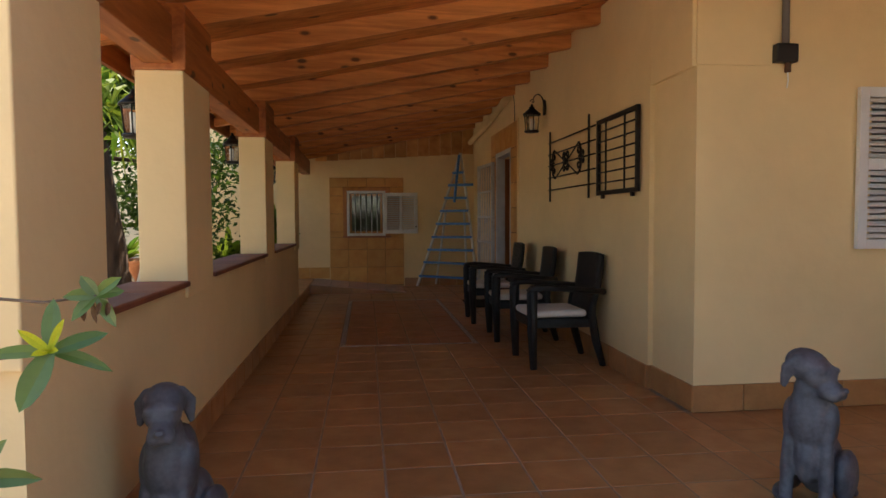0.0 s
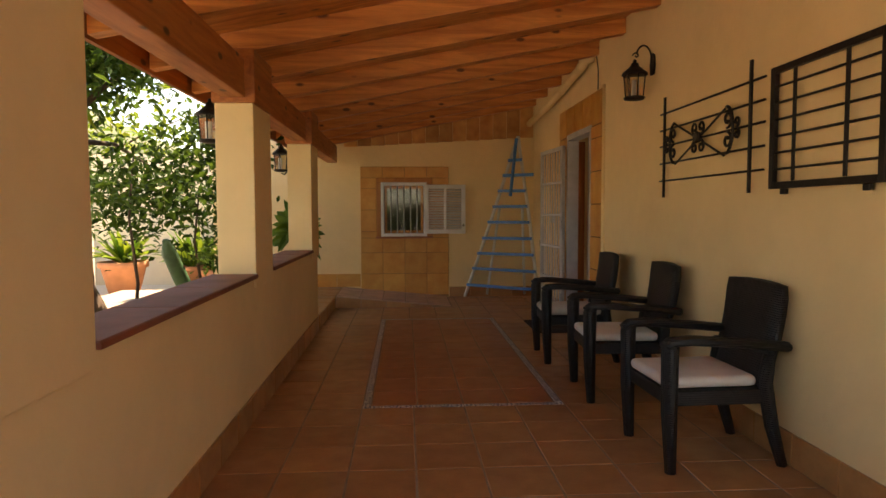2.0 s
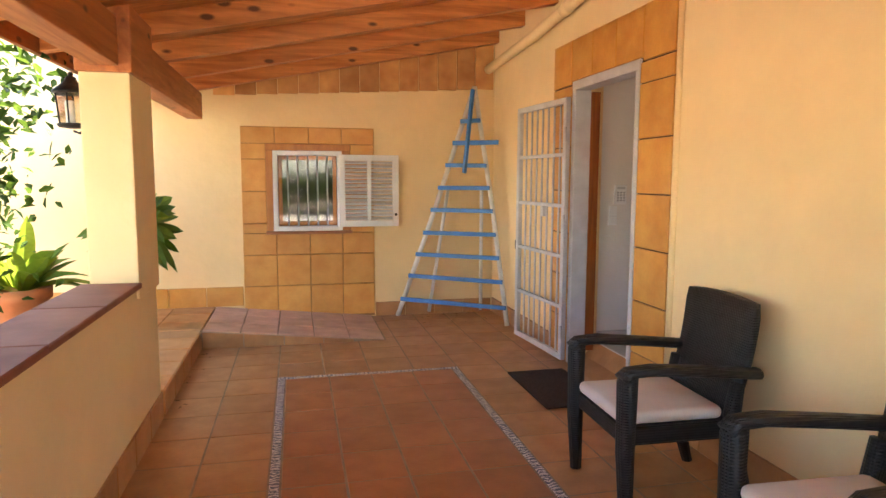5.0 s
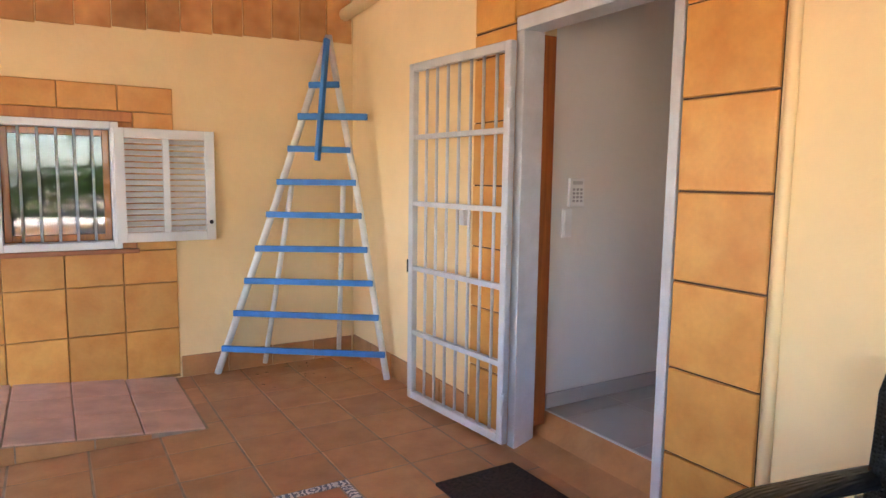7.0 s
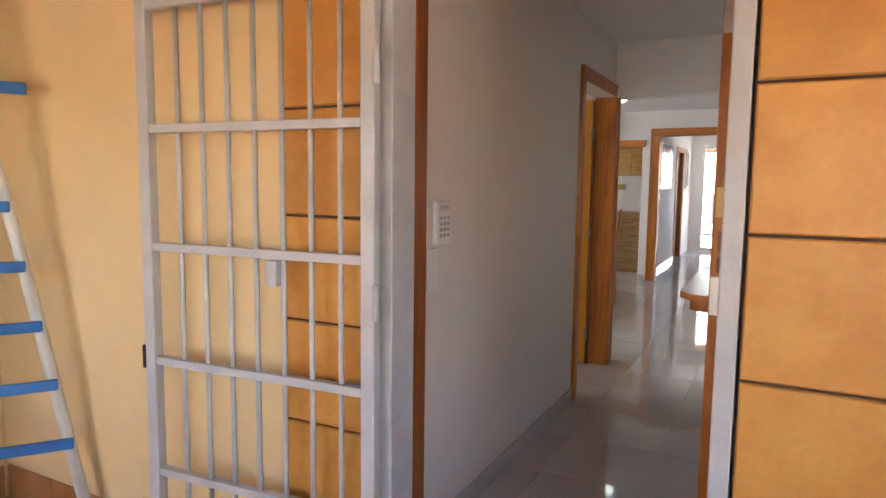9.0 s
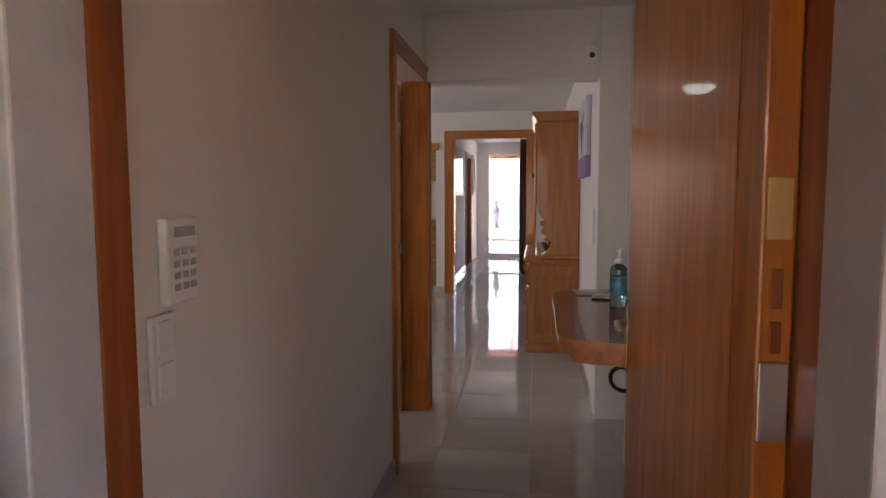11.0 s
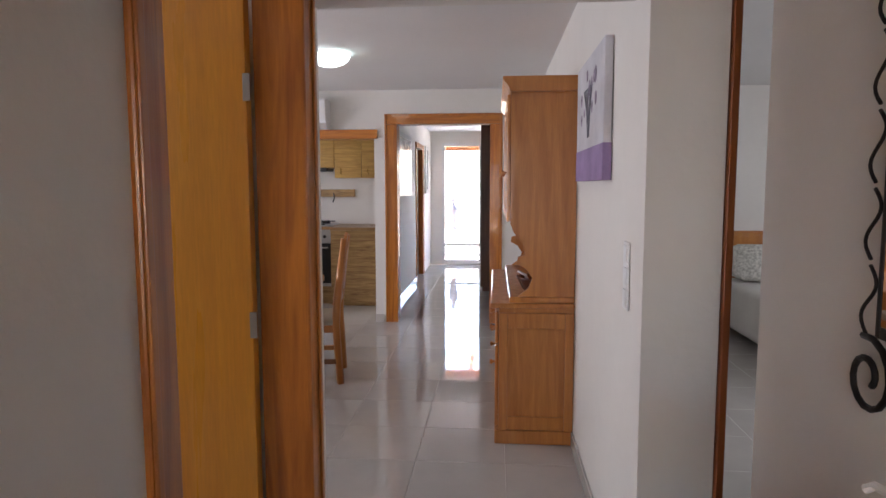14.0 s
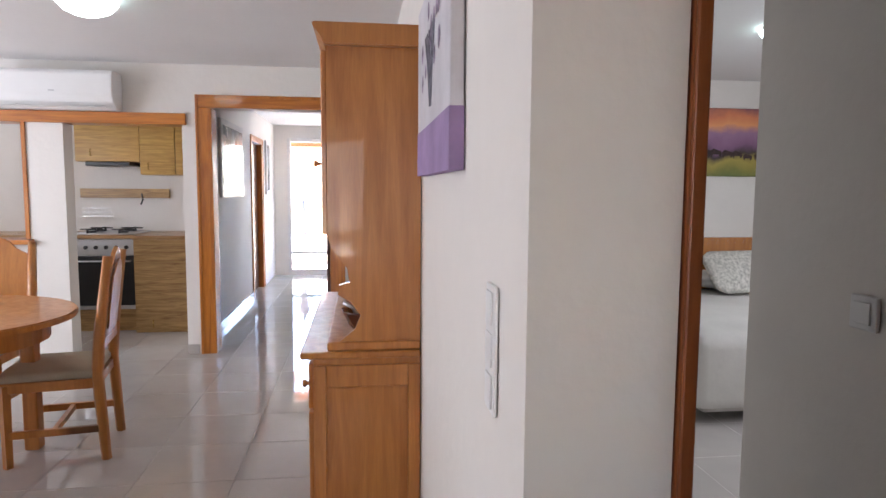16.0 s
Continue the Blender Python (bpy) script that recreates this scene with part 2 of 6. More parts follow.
WHITE_PLASTIC = material("white_plastic", (0.80, 0.80, 0.79), 0.35, vary=0.01)
LEAF = material("green_leaf", (0.075, 0.15, 0.028), 0.42, vary=0.2, scale=3, fine=20, hue=(0.03, 0.075, 0.014), random_tint=0.2)
FRIEZE = material("fired_clay_board", (0.64, 0.33, 0.11), 0.6, vary=0.14, scale=5, fine=40, bump=0.2, bump_scale=40, hue=(0.40, 0.15, 0.04), random_tint=0.28)
BARK = material("grey_brown_bark", (0.105, 0.060, 0.034), 0.95, vary=0.25, scale=9, fine=40, bump=1.0, bump_scale=30, stretch=(1, 1, 0.25))
POT = material("terracotta_pot", (0.48, 0.19, 0.085), 0.8, vary=0.07, scale=6, fine=50, bump=0.1)
STONE_DOG = material("dark_painted_stone", (0.066, 0.066, 0.080), 0.55, vary=0.4, scale=14, fine=60, bump=0.35, bump_scale=30, hue=(0.13, 0.135, 0.16))

# ---- mesh helpers ----


def part(name, bm, mat, parent=None, label="", smooth=False):
    me = bpy.data.meshes.new(name)
    bmesh.ops.recalc_face_normals(bm, faces=bm.faces)
    bm.to_mesh(me)
    bm.free()
    for p in me.polygons:
        p.use_smooth = smooth
    if mat:
        me.materials.append(mat)
    o = new(name, me)
    if parent:
        o.parent = parent
    if label:
        o["label"] = label
    return o


def thing(name, place, label, category, group="", kind=""):
    o = new(name)
    o.empty_display_size = 0.05
    o.matrix_basis = place if isinstance(place, Matrix) else Matrix.Translation(place)
    return tagged(o, label, category, group, kind)


def add_box(bm, lo, hi, bevel=0.0, seg=2, m=None):
    r = bmesh.ops.create_cube(bm, size=1.0)
    vs = r["verts"]
    c = [(a + b) / 2 for a, b in zip(lo, hi)]
    s = [abs(b - a) for a, b in zip(lo, hi)]
    bmesh.ops.transform(bm, matrix=Matrix.LocRotScale(c, None, s), verts=vs)
    if bevel:
        es = list({e for v in vs for e in v.link_edges})
        rr = bmesh.ops.bevel(bm, geom=es, offset=min(bevel, min(s) * 0.45), segments=seg, affect="EDGES", profile=0.5)
        vs = list({v for f in rr["faces"] for v in f.verts} | {v for v in vs if v.is_valid})
    if m is not None:
        bmesh.ops.transform(bm, matrix=m, verts=vs)
    return bm


def box(lo, hi, bevel=0.0, seg=2, m=None):
    return add_box(bmesh.new(), lo, hi, bevel, seg, m)


def boxes(items, bevel=0.0, seg=1):
    bm = bmesh.new()
    for lo, hi in items:
        add_box(bm, lo, hi, bevel, seg)
    return bm


def add_tube(bm, pts, radius, sides=8, closed=False, flat=None):
    """A tube along points; radius may be a list; flat=(w, h) makes a strap."""
    pts = [Vector(p) for p in pts]
    n = len(pts)
    rings = []
    up = Vector((0, 0, 1))
    prev = None
    for i, p in enumerate(pts):
        a = pts[(i - 1) % n] if (closed or i > 0) else pts[i]
        b = pts[(i + 1) % n] if (closed or i < n - 1) else pts[i]
        d = (b - a).normalized()
        if prev is None:
            ref = up if abs(d.z) < 0.95 else Vector((1, 0, 0))
            u = d.cross(ref).normalized()
        else:
            u = (prev - d * prev.dot(d)).normalized()
        prev = u
        w = d.cross(u)
        r = radius[i] if isinstance(radius, (list, tuple)) else radius
        ring = []
        for k in range(sides):
            t = 2 * math.pi * k / sides
            cu, cw = math.cos(t), math.sin(t)
            if flat:
                cu, cw = cu * flat[0] / r, cw * flat[1] / r
            ring.append(bm.verts.new(p + (u * cu + w * cw) * r))
        rings.append(ring)
    for i in range(n if closed else n - 1):
        A, B = rings[i], rings[(i + 1) % n]
        for k in range(sides):
            bm.faces.new((A[k], A[(k + 1) % sides], B[(k + 1) % sides], B[k]))
    if not closed:
        bm.faces.new(rings[0][::-1])
        bm.faces.new(rings[-1])
    return bm


def tube(pts, radius, sides=8, closed=False, flat=None):
    return add_tube(bmesh.new(), pts, radius, sides, closed, flat)


def lathe(profile, sides=20, m=None):
    bm = bmesh.new()
    rings = []
    for r, z in profile:
        rings.append([bm.verts.new((r * math.cos(2 * math.pi * k / sides), r * math.sin(2 * math.pi * k / sides), z)) for k in range(sides)])
    for A, B in zip(rings, rings[1:]):
        for k in range(sides):
            bm.faces.new((A[k], A[(k + 1) % sides], B[(k + 1) % sides], B[k]))
    bm.faces.new(rings[0][::-1])
    bm.faces.new(rings[-1])
    if m is not None:
        bmesh.ops.transform(bm, matrix=m, verts=bm.verts)
    return bm


def prism(outline, lo, hi, axis="z", bevel=0.0):
    """Extrudes a 2D outline between lo and hi along an axis."""
    bm = bmesh.new()
    put = {"z": lambda a, b, h: (a, b, h), "y": lambda a, b, h: (a, h, b), "x": lambda a, b, h: (h, a, b)}[axis]
    A = [bm.verts.new(put(a, b, lo)) for a, b in outline]
    B = [bm.verts.new(put(a, b, hi)) for a, b in outline]
    k = len(outline)
    bm.faces.new(A)
    bm.faces.new(B[::-1])
    for i in range(k):
        bm.faces.new((A[i], A[(i + 1) % k], B[(i + 1) % k], B[i]))
    if bevel:
        bmesh.ops.bevel(bm, geom=list(bm.edges), offset=bevel, segments=2, affect="EDGES")
    return bm


def structure(name, bm, mat, label, category, smooth=False):
    return tagged(part(name, bm, mat, None, "", smooth), label, category, "", "structure")


def wall_x(x0, x1, y0, y1, z0, z1, holes=()):
    """Boxes of a wall that runs along y, with holes (ya, yb, za, zb)."""
    out, y = [], y0
    for ya, yb, za, zb in sorted(holes):
        if ya > y:
            out.append(((x0, y, z0), (x1, ya, z1)))
        if za > z0:
            out.append(((x0, ya, z0), (x1, yb, za)))
        if zb < z1:
            out.append(((x0, ya, zb), (x1, yb, z1)))
        y = yb
    if y < y1:
        out.append(((x0, y, z0), (x1, y1, z1)))
    return boxes(out)


def wall_y(y0, y1, x0, x1, z0, z1, holes=()):
    out, x = [], x0
    for xa, xb, za, zb in sorted(holes):
        if xa > x:
            out.append(((x, y0, z0), (xa, y1, z1)))
        if za > z0:
            out.append(((xa, y0, z0), (xb, y1, za)))
        if zb < z1:
            out.append(((xa, y0, zb), (xb, y1, z1)))
        x = xb
    if x < x1:
        out.append(((x, y0, z0), (x1, y1, z1)))
    return boxes(out)


# ---- structure ----
FI = 0.15            # indoor floor height
W = 2.765            # face of the house wall on the porch
ENDY = 10.12         # face of the porch's end wall
structure("ground", box((-60, -60, -0.30), (60, 80, -0.12)), material("dry_earth", (0.30, 0.22, 0.14), 0.95, vary=0.15, scale=1.5, fine=20, bump=0.6, bump_scale=12), "dry brown earth round the house", "ground")
porch_floor = structure("floor", boxes([((-0.30, -5, -0.12), (3.0, 10.3, -0.0022)), ((3.0, -5, -0.12), (7, 2.419, -0.0022))]), GROUT, "grouted bed of the terracotta porch floor", "floor")
structure("wall_east", wall_x(W, 3.0, 2.98, 10.4, -0.12, 3.2, [(7.15, 8.12, -0.12, 2.12)]), STUCCO, "cream stucco house wall along the porch", "wall")
structure("wall_south", wall_y(2.42, 2.66, 3.004, 8.0, -0.12, 3.4, [(3.95, 4.85, 1.0, 1.97)]), STUCCO, "cream stucco front wall of the house", "wall")
structure("wall_pilaster", box((2.80, 2.42, -0.12), (3.004, 2.979, 3.2)), STUCCO, "slightly set back cream stucco corner of the house", "wall")
structure("wall_north", wall_y(ENDY, ENDY + 0.3, -1.9, 2.764, -0.12, 2.9, [(0.515, 1.175, 0.9, 1.685)]), STUCCO, "cream stucco end wall of the porch", "wall")

# porch parapet and its piers
structure("wall_west", boxes([((-0.30, 0.55, -0.12), (-0.07, 7.52, 0.86))]), STUCCO, "low cream stucco parapet of the porch", "wall")
for i, (ya, yb) in enumerate(((0.52, 1.09), (2.085, 2.62), (4.67, 5.17), (7.06, 7.54))):
    structure("pier", box((-0.285, ya, 0.8), (-0.055, yb, 1.925), 0.006), STUCCO, "square cream stucco pier on the porch parapet", "pier")

# raised step at the far end, with a ramp
structure("platform", boxes([((-3.2, 7.55, -0.12), (-0.07, 10.118, 0.145))]), GROUT, "raised tiled landing beside the porch", "floor")

# roof
SLOPE = 0.195


def roof_z(x):
    return 2.915 + SLOPE * (x - W)


def slab(x0, x1, y0, y1, t0, t1):
    return prism([(x0, roof_z(x0) + t0), (x1, roof_z(x1) + t0), (x1, roof_z(x1) + t1), (x0, roof_z(x0) + t1)], y0, y1, "y")


def joined(*bms):
    out = bmesh.new()
    for b in bms:
        me = bpy.data.meshes.new("piece")
        b.to_mesh(me)
        out.from_mesh(me)
        b.free()
        bpy.data.meshes.remove(me)
    return out


FRONT = 0.45         # front edge of the roof beside the garden
# ahead of FRONT the boarding and roof strip are unseen, added for shade
structure("ceiling", joined(slab(-0.68, 3.3, FRONT, 10.4, 0.005, 0.03), slab(2.2, 3.3, -2.2, FRONT, 0.005, 0.03)), PINE, "reddish pine boarding under the porch roof", "ceiling")
structure("roof", joined(slab(-0.74, 3.35, FRONT - 0.1, 10.45, 0.034, 0.14), slab(2.15, 3.35, -2.3, FRONT - 0.1, 0.034, 0.14)), material("roof_tile", (0.45, 0.22, 0.12), 0.9, vary=0.1), "clay roof over the porch", "roof")
# unseen roof, added to keep sky light off the front wall
structure("roof_front", box((3.36, -2.3, 3.05), (8.2, 2.41, 3.2)), PINE, "unseen pine boarded roof added to shade the front of the house", "roof")
for k in range(17):
    yc = 10.02 - 0.757 * k
    structure("rafter", slab(-0.66 if yc > FRONT else 2.22, W + 0.02 if yc > 2.4 else 3.3, yc - 0.045, yc + 0.045, -0.125, 0.004), PINE, "reddish pine rafter with dark knots", "rafter")
structure("eave_board", slab(-0.705, -0.682, FRONT, 10.4, -0.13, 0.03), PINE_Y, "dark pine board along the eave", "beam")
structure("wall_plate", box((-0.24, FRONT + 0.02, 1.955), (-0.10, 9.95, 2.19), 0.006), PINE_Y, "long reddish pine beam on the piers", "beam")
for ya, yb in ((0.52, 1.09), (2.085, 2.62), (4.67, 5.17), (7.06, 7.54)):
    structure("beam_block", box((-0.30, ya - 0.01, 1.925), (-0.04, yb + 0.01, 2.25), 0.008), PINE_Y, "pine block over a porch pier", "beam")

# unseen walls, added to darken the right side of the porch front
structure("wall_light_block", boxes([((5.4, -2.6, -0.12), (8.2, -2.4, 3.04)), ((8.001, -2.4, -0.12), (8.2, 2.419, 3.04))]), STUCCO, "unseen cream stucco wall added to block light from the right", "wall")

# indoors
hall_floor = structure("floor_hall", boxes([((3.0, 2.7, -0.1), (15.0, 12.2, FI - 0.004))]), HALL_GROUT, "grout bed of the polished indoor floor", "floor")
structure("wall_hall_left", wall_y(8.135, 8.26, 3.002, 5.93, -0.1, 2.6, [(4.95, 5.755, -0.1, 2.045)]), PLASTER, "white plaster wall of the hall", "wall")
structure("wall_hall_right", wall_y(6.97, 7.09, 3.002, 5.165, -0.1, 2.6), PLASTER, "white plaster wall of the hall", "wall")
structure("wall_recess", wall_y(6.13, 6.25, 3.002, 6.68, -0.1, 2.6), PLASTER, "white plaster wall beside the bedroom door", "wall")
structure("wall_living", boxes([((5.74, 6.965, -0.1), (5.90, 7.175, 2.6)), ((5.90, 6.99, -0.1), (10.2, 7.175, 2.6))]), PLASTER, "white plaster wall behind the dresser", "wall")
structure("wall_bedroom", boxes([((5.742, 6.251, 2.13), (5.90, 6.964, 2.6))]), PLASTER, "white plaster beside the bedroom door", "wall")
structure("wall_bedroom_south", wall_y(2.9, 3.1, 5.9, 10.4, -0.1, 2.6), PLASTER, "white plaster bedroom wall", "wall")
structure("wall_bedroom_west", wall_x(5.78, 5.9, 2.9, 6.129, -0.1, 2.6), PLASTER, "white plaster bedroom wall", "wall")
structure("lintel_hall", box((5.742, 7.176, 2.045), (5.93, 8.134, 2.6)), PLASTER, "white plaster beam across the hall", "beam")
structure("wall_far", wall_x(10.2, 10.36, 2.9, 12.2, -0.1, 2.6, [(7.55, 8.565, -0.1, 2.10), (8.77, 9.64, -0.1, 2.05), (9.905, 10.9, 1.04, 2.05)]), PLASTER, "white plaster wall with the corridor and kitchen openings", "wall")
structure("wall_room_north", wall_y(12.0, 12.2, 5.9, 12.6, -0.1, 2.6), PLASTER, "white plaster living room wall", "wall")
structure("wall_left_room", boxes([((3.002, 10.5, -0.1), (5.798, 10.62, 2.6)), ((5.80, 8.262, -0.1), (5.93, 12.0, 2.6))]), PLASTER, "white plaster wall of the side room", "wall")
structure("wall_kitchen", boxes([((11.72, 8.80, -0.1), (11.84, 12.0, 2.6))]), PLASTER, "white plaster kitchen wall", "wall")
structure("wall_corridor_left", wall_y(8.70, 8.80, 10.362, 15.0, -0.1, 2.6, [(12.95, 13.75, -0.1, 2.05)]), PLASTER, "white plaster corridor wall", "wall")
structure("wall_corridor_right", boxes([((10.362, 7.04, -0.1), (15.0, 7.16, 2.6)), ((12.9, 8.801, -0.1), (15.0, 9.9, 2.6))]), PLASTER, "white plaster corridor wall", "wall")
structure("wall_corridor_end", wall_x(15.0, 15.2, 7.0, 10.0, -0.1, 2.6, [(7.80, 8.50, 0.15, 2.24)]), PLASTER, "white plaster end wall of the corridor", "wall")
structure("ceiling_rooms", boxes([((3.0, 2.9, 2.405), (5.86, 12.2, 2.55)), ((5.862, 2.9, 2.43), (15.2, 12.2, 2.55))]), CEILING_PAINT, "flat white painted ceiling", "ceiling")
# house roof over the rooms
structure("roof_house", box((3.36, 2.42, 3.2), (16.0, 12.6, 3.35)), material("roof_slab", (0.4, 0.3, 0.25), 0.9), "flat roof over the rooms", "roof")

# ---- garden setting ----
PAVING = material("pale_concrete_paving", (0.66, 0.58, 0.47), 0.9, vary=0.06, scale=1.2, fine=25, bump=0.3, bump_scale=30)
structure("paving", box((-9.0, 6.2, -0.119), (-0.31, 12.6, -0.06)), PAVING, "pale sunlit concrete paving in the garden", "paving")
# second box is unseen, added to bounce sun onto piers and parapet
structure("paving_front", boxes([((-7.0, -9.4, -0.119), (9.0, -5.01, -0.06)), ((-7.0, -5.0, -0.119), (-0.31, 0.5, -0.06))]), PAVING, "pale sunlit yard paving with an added strip for bounced light", "paving")
structure("garden_wall", boxes([((-9.2, 12.6, -0.12), (-6.2, 12.8, 2.3)), ((-4.75, 12.6, -0.12), (-1.9, 12.8, 2.3)), ((-9.4, 0.0, -0.12), (-9.2, 12.8, 2.3)), ((-1.9, 10.43, -0.12), (-1.7, 12.8, 2.3))]), STUCCO_GARDEN, "sunlit cream stucco garden wall", "wall")
# shade of the unseen room is put into its near-black colour
structure("back_room", boxes([((-0.6, 12.6, -0.1), (2.7, 12.7, 2.8)), ((-0.7, 10.42, -0.1), (-0.6, 12.7, 2.8)), ((2.6, 10.42, -0.1), (2.76, 12.7, 2.8)), ((-0.6, 10.42, 2.5), (2.6, 12.6, 2.8)), ((-0.6, 10.42, -0.1), (2.6, 12.6, 0.0))]), material("room_shade_paint", (0.07, 0.06, 0.05), 0.9), "room behind the barred window, its shade painted in near-black", "wall")

def hill():
    """A long wooded slope beyond the garden, with an uneven crest."""
    r = random.Random(44)
    bm = bmesh.new()
    rows = []
    for j in range(7):
        row = []
        for i in range(71):
            x = -75 + i * 1.75
            crest = 11.5 + 3.0 * math.sin(i * 0.11 + 0.6) + 1.2 * math.sin(i * 0.37)
            row.append(bm.verts.new((x, 56 + j * 3.2 + r.uniform(-0.8, 0.8), -0.2 + crest * math.sin(j / 6 * math.pi / 2) + (r.uniform(-0.7, 0.7) if j else 0))))
        rows.append(row)
    for A, B in zip(rows, rows[1:]):
        for k in range(70):
            bm.faces.new((A[k], A[k + 1], B[k + 1], B[k]))
    return bm


structure("backdrop_hill", hill(), material("dry_wooded_slope", (0.17, 0.16, 0.085), 0.95, vary=0.2, scale=0.35, fine=2.5, bump=0.8, bump_scale=1.2, hue=(0.055, 0.075, 0.03)), "dry wooded hillside beyond the garden wall", "hill")

# ---- porch furniture and fittings ----


def rattan_material():
    m = material("black_woven_rattan", (0.012, 0.010, 0.011), 0.48, vary=0.25, scale=30, fine=200)
    n, l = m.node_tree.nodes, m.node_tree.links
    tc, bp, mul = n.new("ShaderNodeTexCoord"), n.new("ShaderNodeBump"), n.new("ShaderNodeMath")
    a, b = n.new("ShaderNodeTexWave"), n.new("ShaderNodeTexWave")
    a.bands_direction, b.bands_direction = "Y", "Z"
    for w in (a, b):
        w.inputs["Scale"].default_value = 28
        l.new(tc.outputs["Object"], w.inputs["Vector"])
    mul.operation = "MULTIPLY"
    l.new(a.outputs[1], mul.inputs[0]), l.new(b.outputs[1], mul.inputs[1])
    bp.inputs["Strength"].default_value, bp.inputs["Distance"].default_value = 0.8, 0.006
    l.new(mul.outputs[0], bp.inputs["Height"]), l.new(bp.outputs[0], n["Principled BSDF"].inputs["Normal"])
    return m


RATTAN = rattan_material()


def bent_panel(width, z0, z1, x0, x1, thick, bulge, taper=0.0, seg=8):
    """A padded backrest: leans from x0 at z0 to x1 at z1."""
    bm = bmesh.new()
    rows = []
    for i in range(seg + 1):
        t = i / seg
        z = z0 + (z1 - z0) * t
        x = x0 + (x1 - x0) * t + bulge * math.sin(math.pi * t)
        hw = width / 2 * (1 + taper * t) * (1 - 0.06 * max(0, (t - 0.85) / 0.15) ** 2)
        row = []
        for sx in (0, 1):
            for j in range(7):
                y = hw * (j / 3 - 1)
                crown = 0.012 * (1 - (j / 3 - 1) ** 2)
                row.append(bm.verts.new((x + (thick + crown if sx else -crown * 0.4), y, z + (0.012 * (1 - (j / 3 - 1) ** 2) if i == seg else 0))))
        rows.append(row)
    for A, B in zip(rows, rows[1:]):
        for s0 in (0, 7):
            for j in range(6):
                bm.faces.new((A[s0 + j], A[s0 + j + 1], B[s0 + j + 1], B[s0 + j]))
        bm.faces.new((A[0], A[7], B[7], B[0]))
        bm.faces.new((A[6], B[6], B[13], A[13]))
    for r in (rows[0], rows[-1]):
        for j in range(6):
            bm.faces.new((r[j], r[j + 1], r[j + 8], r[j + 7]))
    return bm


def armchair(place):
    c = thing("armchair", place, "black woven rattan armchair with a cream seat cushion", "chair", "armchairs along the porch wall")
    part("seat", box((0.0, -0.245, 0.315), (0.53, 0.245, 0.395), 0.015), RATTAN, c)
    bm = box((-0.005, -0.225, 0.397), (0.47, 0.225, 0.455), 0.026, 3)
    part("cushion", bm, CUSHION, c, "cream fabric seat cushion", True)
    part("backrest", bent_panel(0.485, 0.40, 0.895, 0.472, 0.57, 0.034, 0.02, 0.05), RATTAN, c, "", True)
    for sy in (-1, 1):
        part("leg", tube([(0.012, sy * 0.262, 0.0), (0.0, sy * 0.262, 0.3), (0.0, sy * 0.262, 0.60), (0.012, sy * 0.262, 0.632)], [0.029, 0.041, 0.045, 0.036], 8), RATTAN, c, "", True)
        part("leg", tube([(0.60, sy * 0.235, 0.0), (0.54, sy * 0.235, 0.2), (0.50, sy * 0.235, 0.42), (0.52, sy * 0.235, 0.56)], [0.026, 0.035, 0.037, 0.03], 8), RATTAN, c, "", True)
        part("armrest", tube([(-0.03, sy * 0.262, 0.612), (0.0, sy * 0.262, 0.638), (0.10, sy * 0.262, 0.645), (0.35, sy * 0.255, 0.625), (0.60, sy * 0.25, 0.60)], 0.034, 10, flat=(0.043, 0.025)), RATTAN, c, "", True)
    return c


chair0 = armchair(pose(2.11, 3.91, 0, 0, 0, 2))
copy_thing(chair0, pose(2.08, 5.06, 0, 0, 0, -3))
copy_thing(chair0, pose(2.03, 6.14, 0, 0, 0, -2))

# wooden step pyramid in the corner: white poles and blue slats
pyr = thing("plant_stand", (2.2, 9.8, 0), "wooden pyramid stand of white poles and blue slats", "plant stand")
FL, FR, APX = Vector((1.735, 10.08, 0.0)), Vector((2.70, 9.40, 0.0)), Vector((2.49, 9.90, 2.33))
BL, BR = Vector((2.066, 10.085, 0.03)), Vector((2.624, 10.07, 0.03))
off = Vector((2.2, 9.8, 0))
for a, r in ((FL, 0.024), (FR, 0.024)):
    mid = (a + APX) / 2 + Vector((0.012, -0.006, 0))
    part("pole", tube([a - off, mid - off, APX - off], r, 8), LEGWHITE, pyr, "worn white wooden pole", True)
for a, f in ((BL, 0.16), (BR, 0.86)):
    top = FL.lerp(APX, 0.568).lerp(FR.lerp(APX, 0.568), f)
    part("pole", tube([a - off, (a + top) / 2 - off, top - off], 0.019, 8), LEGWHITE, pyr, "worn white wooden pole", True)
out_n = Vector((-0.5, -0.85, 0.1)).normalized()


def slat(a, b, h, t, name="slat"):
    d = (b - a)
    L = d.length
    x = d.normalized()
    z = Vector((0, 0, 1))
    z = (z - x * z.dot(x)).normalized()
    y = z.cross(x)
    m = Matrix((x, y, z)).transposed().to_4x4()
    m.translation = (a + b) / 2 - off
    part(name, box((-L / 2, -t / 2, -h / 2), (L / 2, t / 2, h / 2), 0.006, 2, m), BLUE, pyr, "blue painted wooden slat")


for f in (0.075, 0.18, 0.277, 0.373, 0.472, 0.568, 0.664, 0.853):
    a, b = FL.lerp(APX, f), FR.lerp(APX, f)
    e = (b - a).normalized() * 0.02
    sag = Vector((0, 0, random.uniform(-0.006, 0.006)))
    slat(a - e + out_n * 0.03 + sag, b + e + out_n * 0.03 - sag, 0.042, 0.024)
c758 = FL.lerp(APX, 0.76), FR.lerp(APX, 0.76)
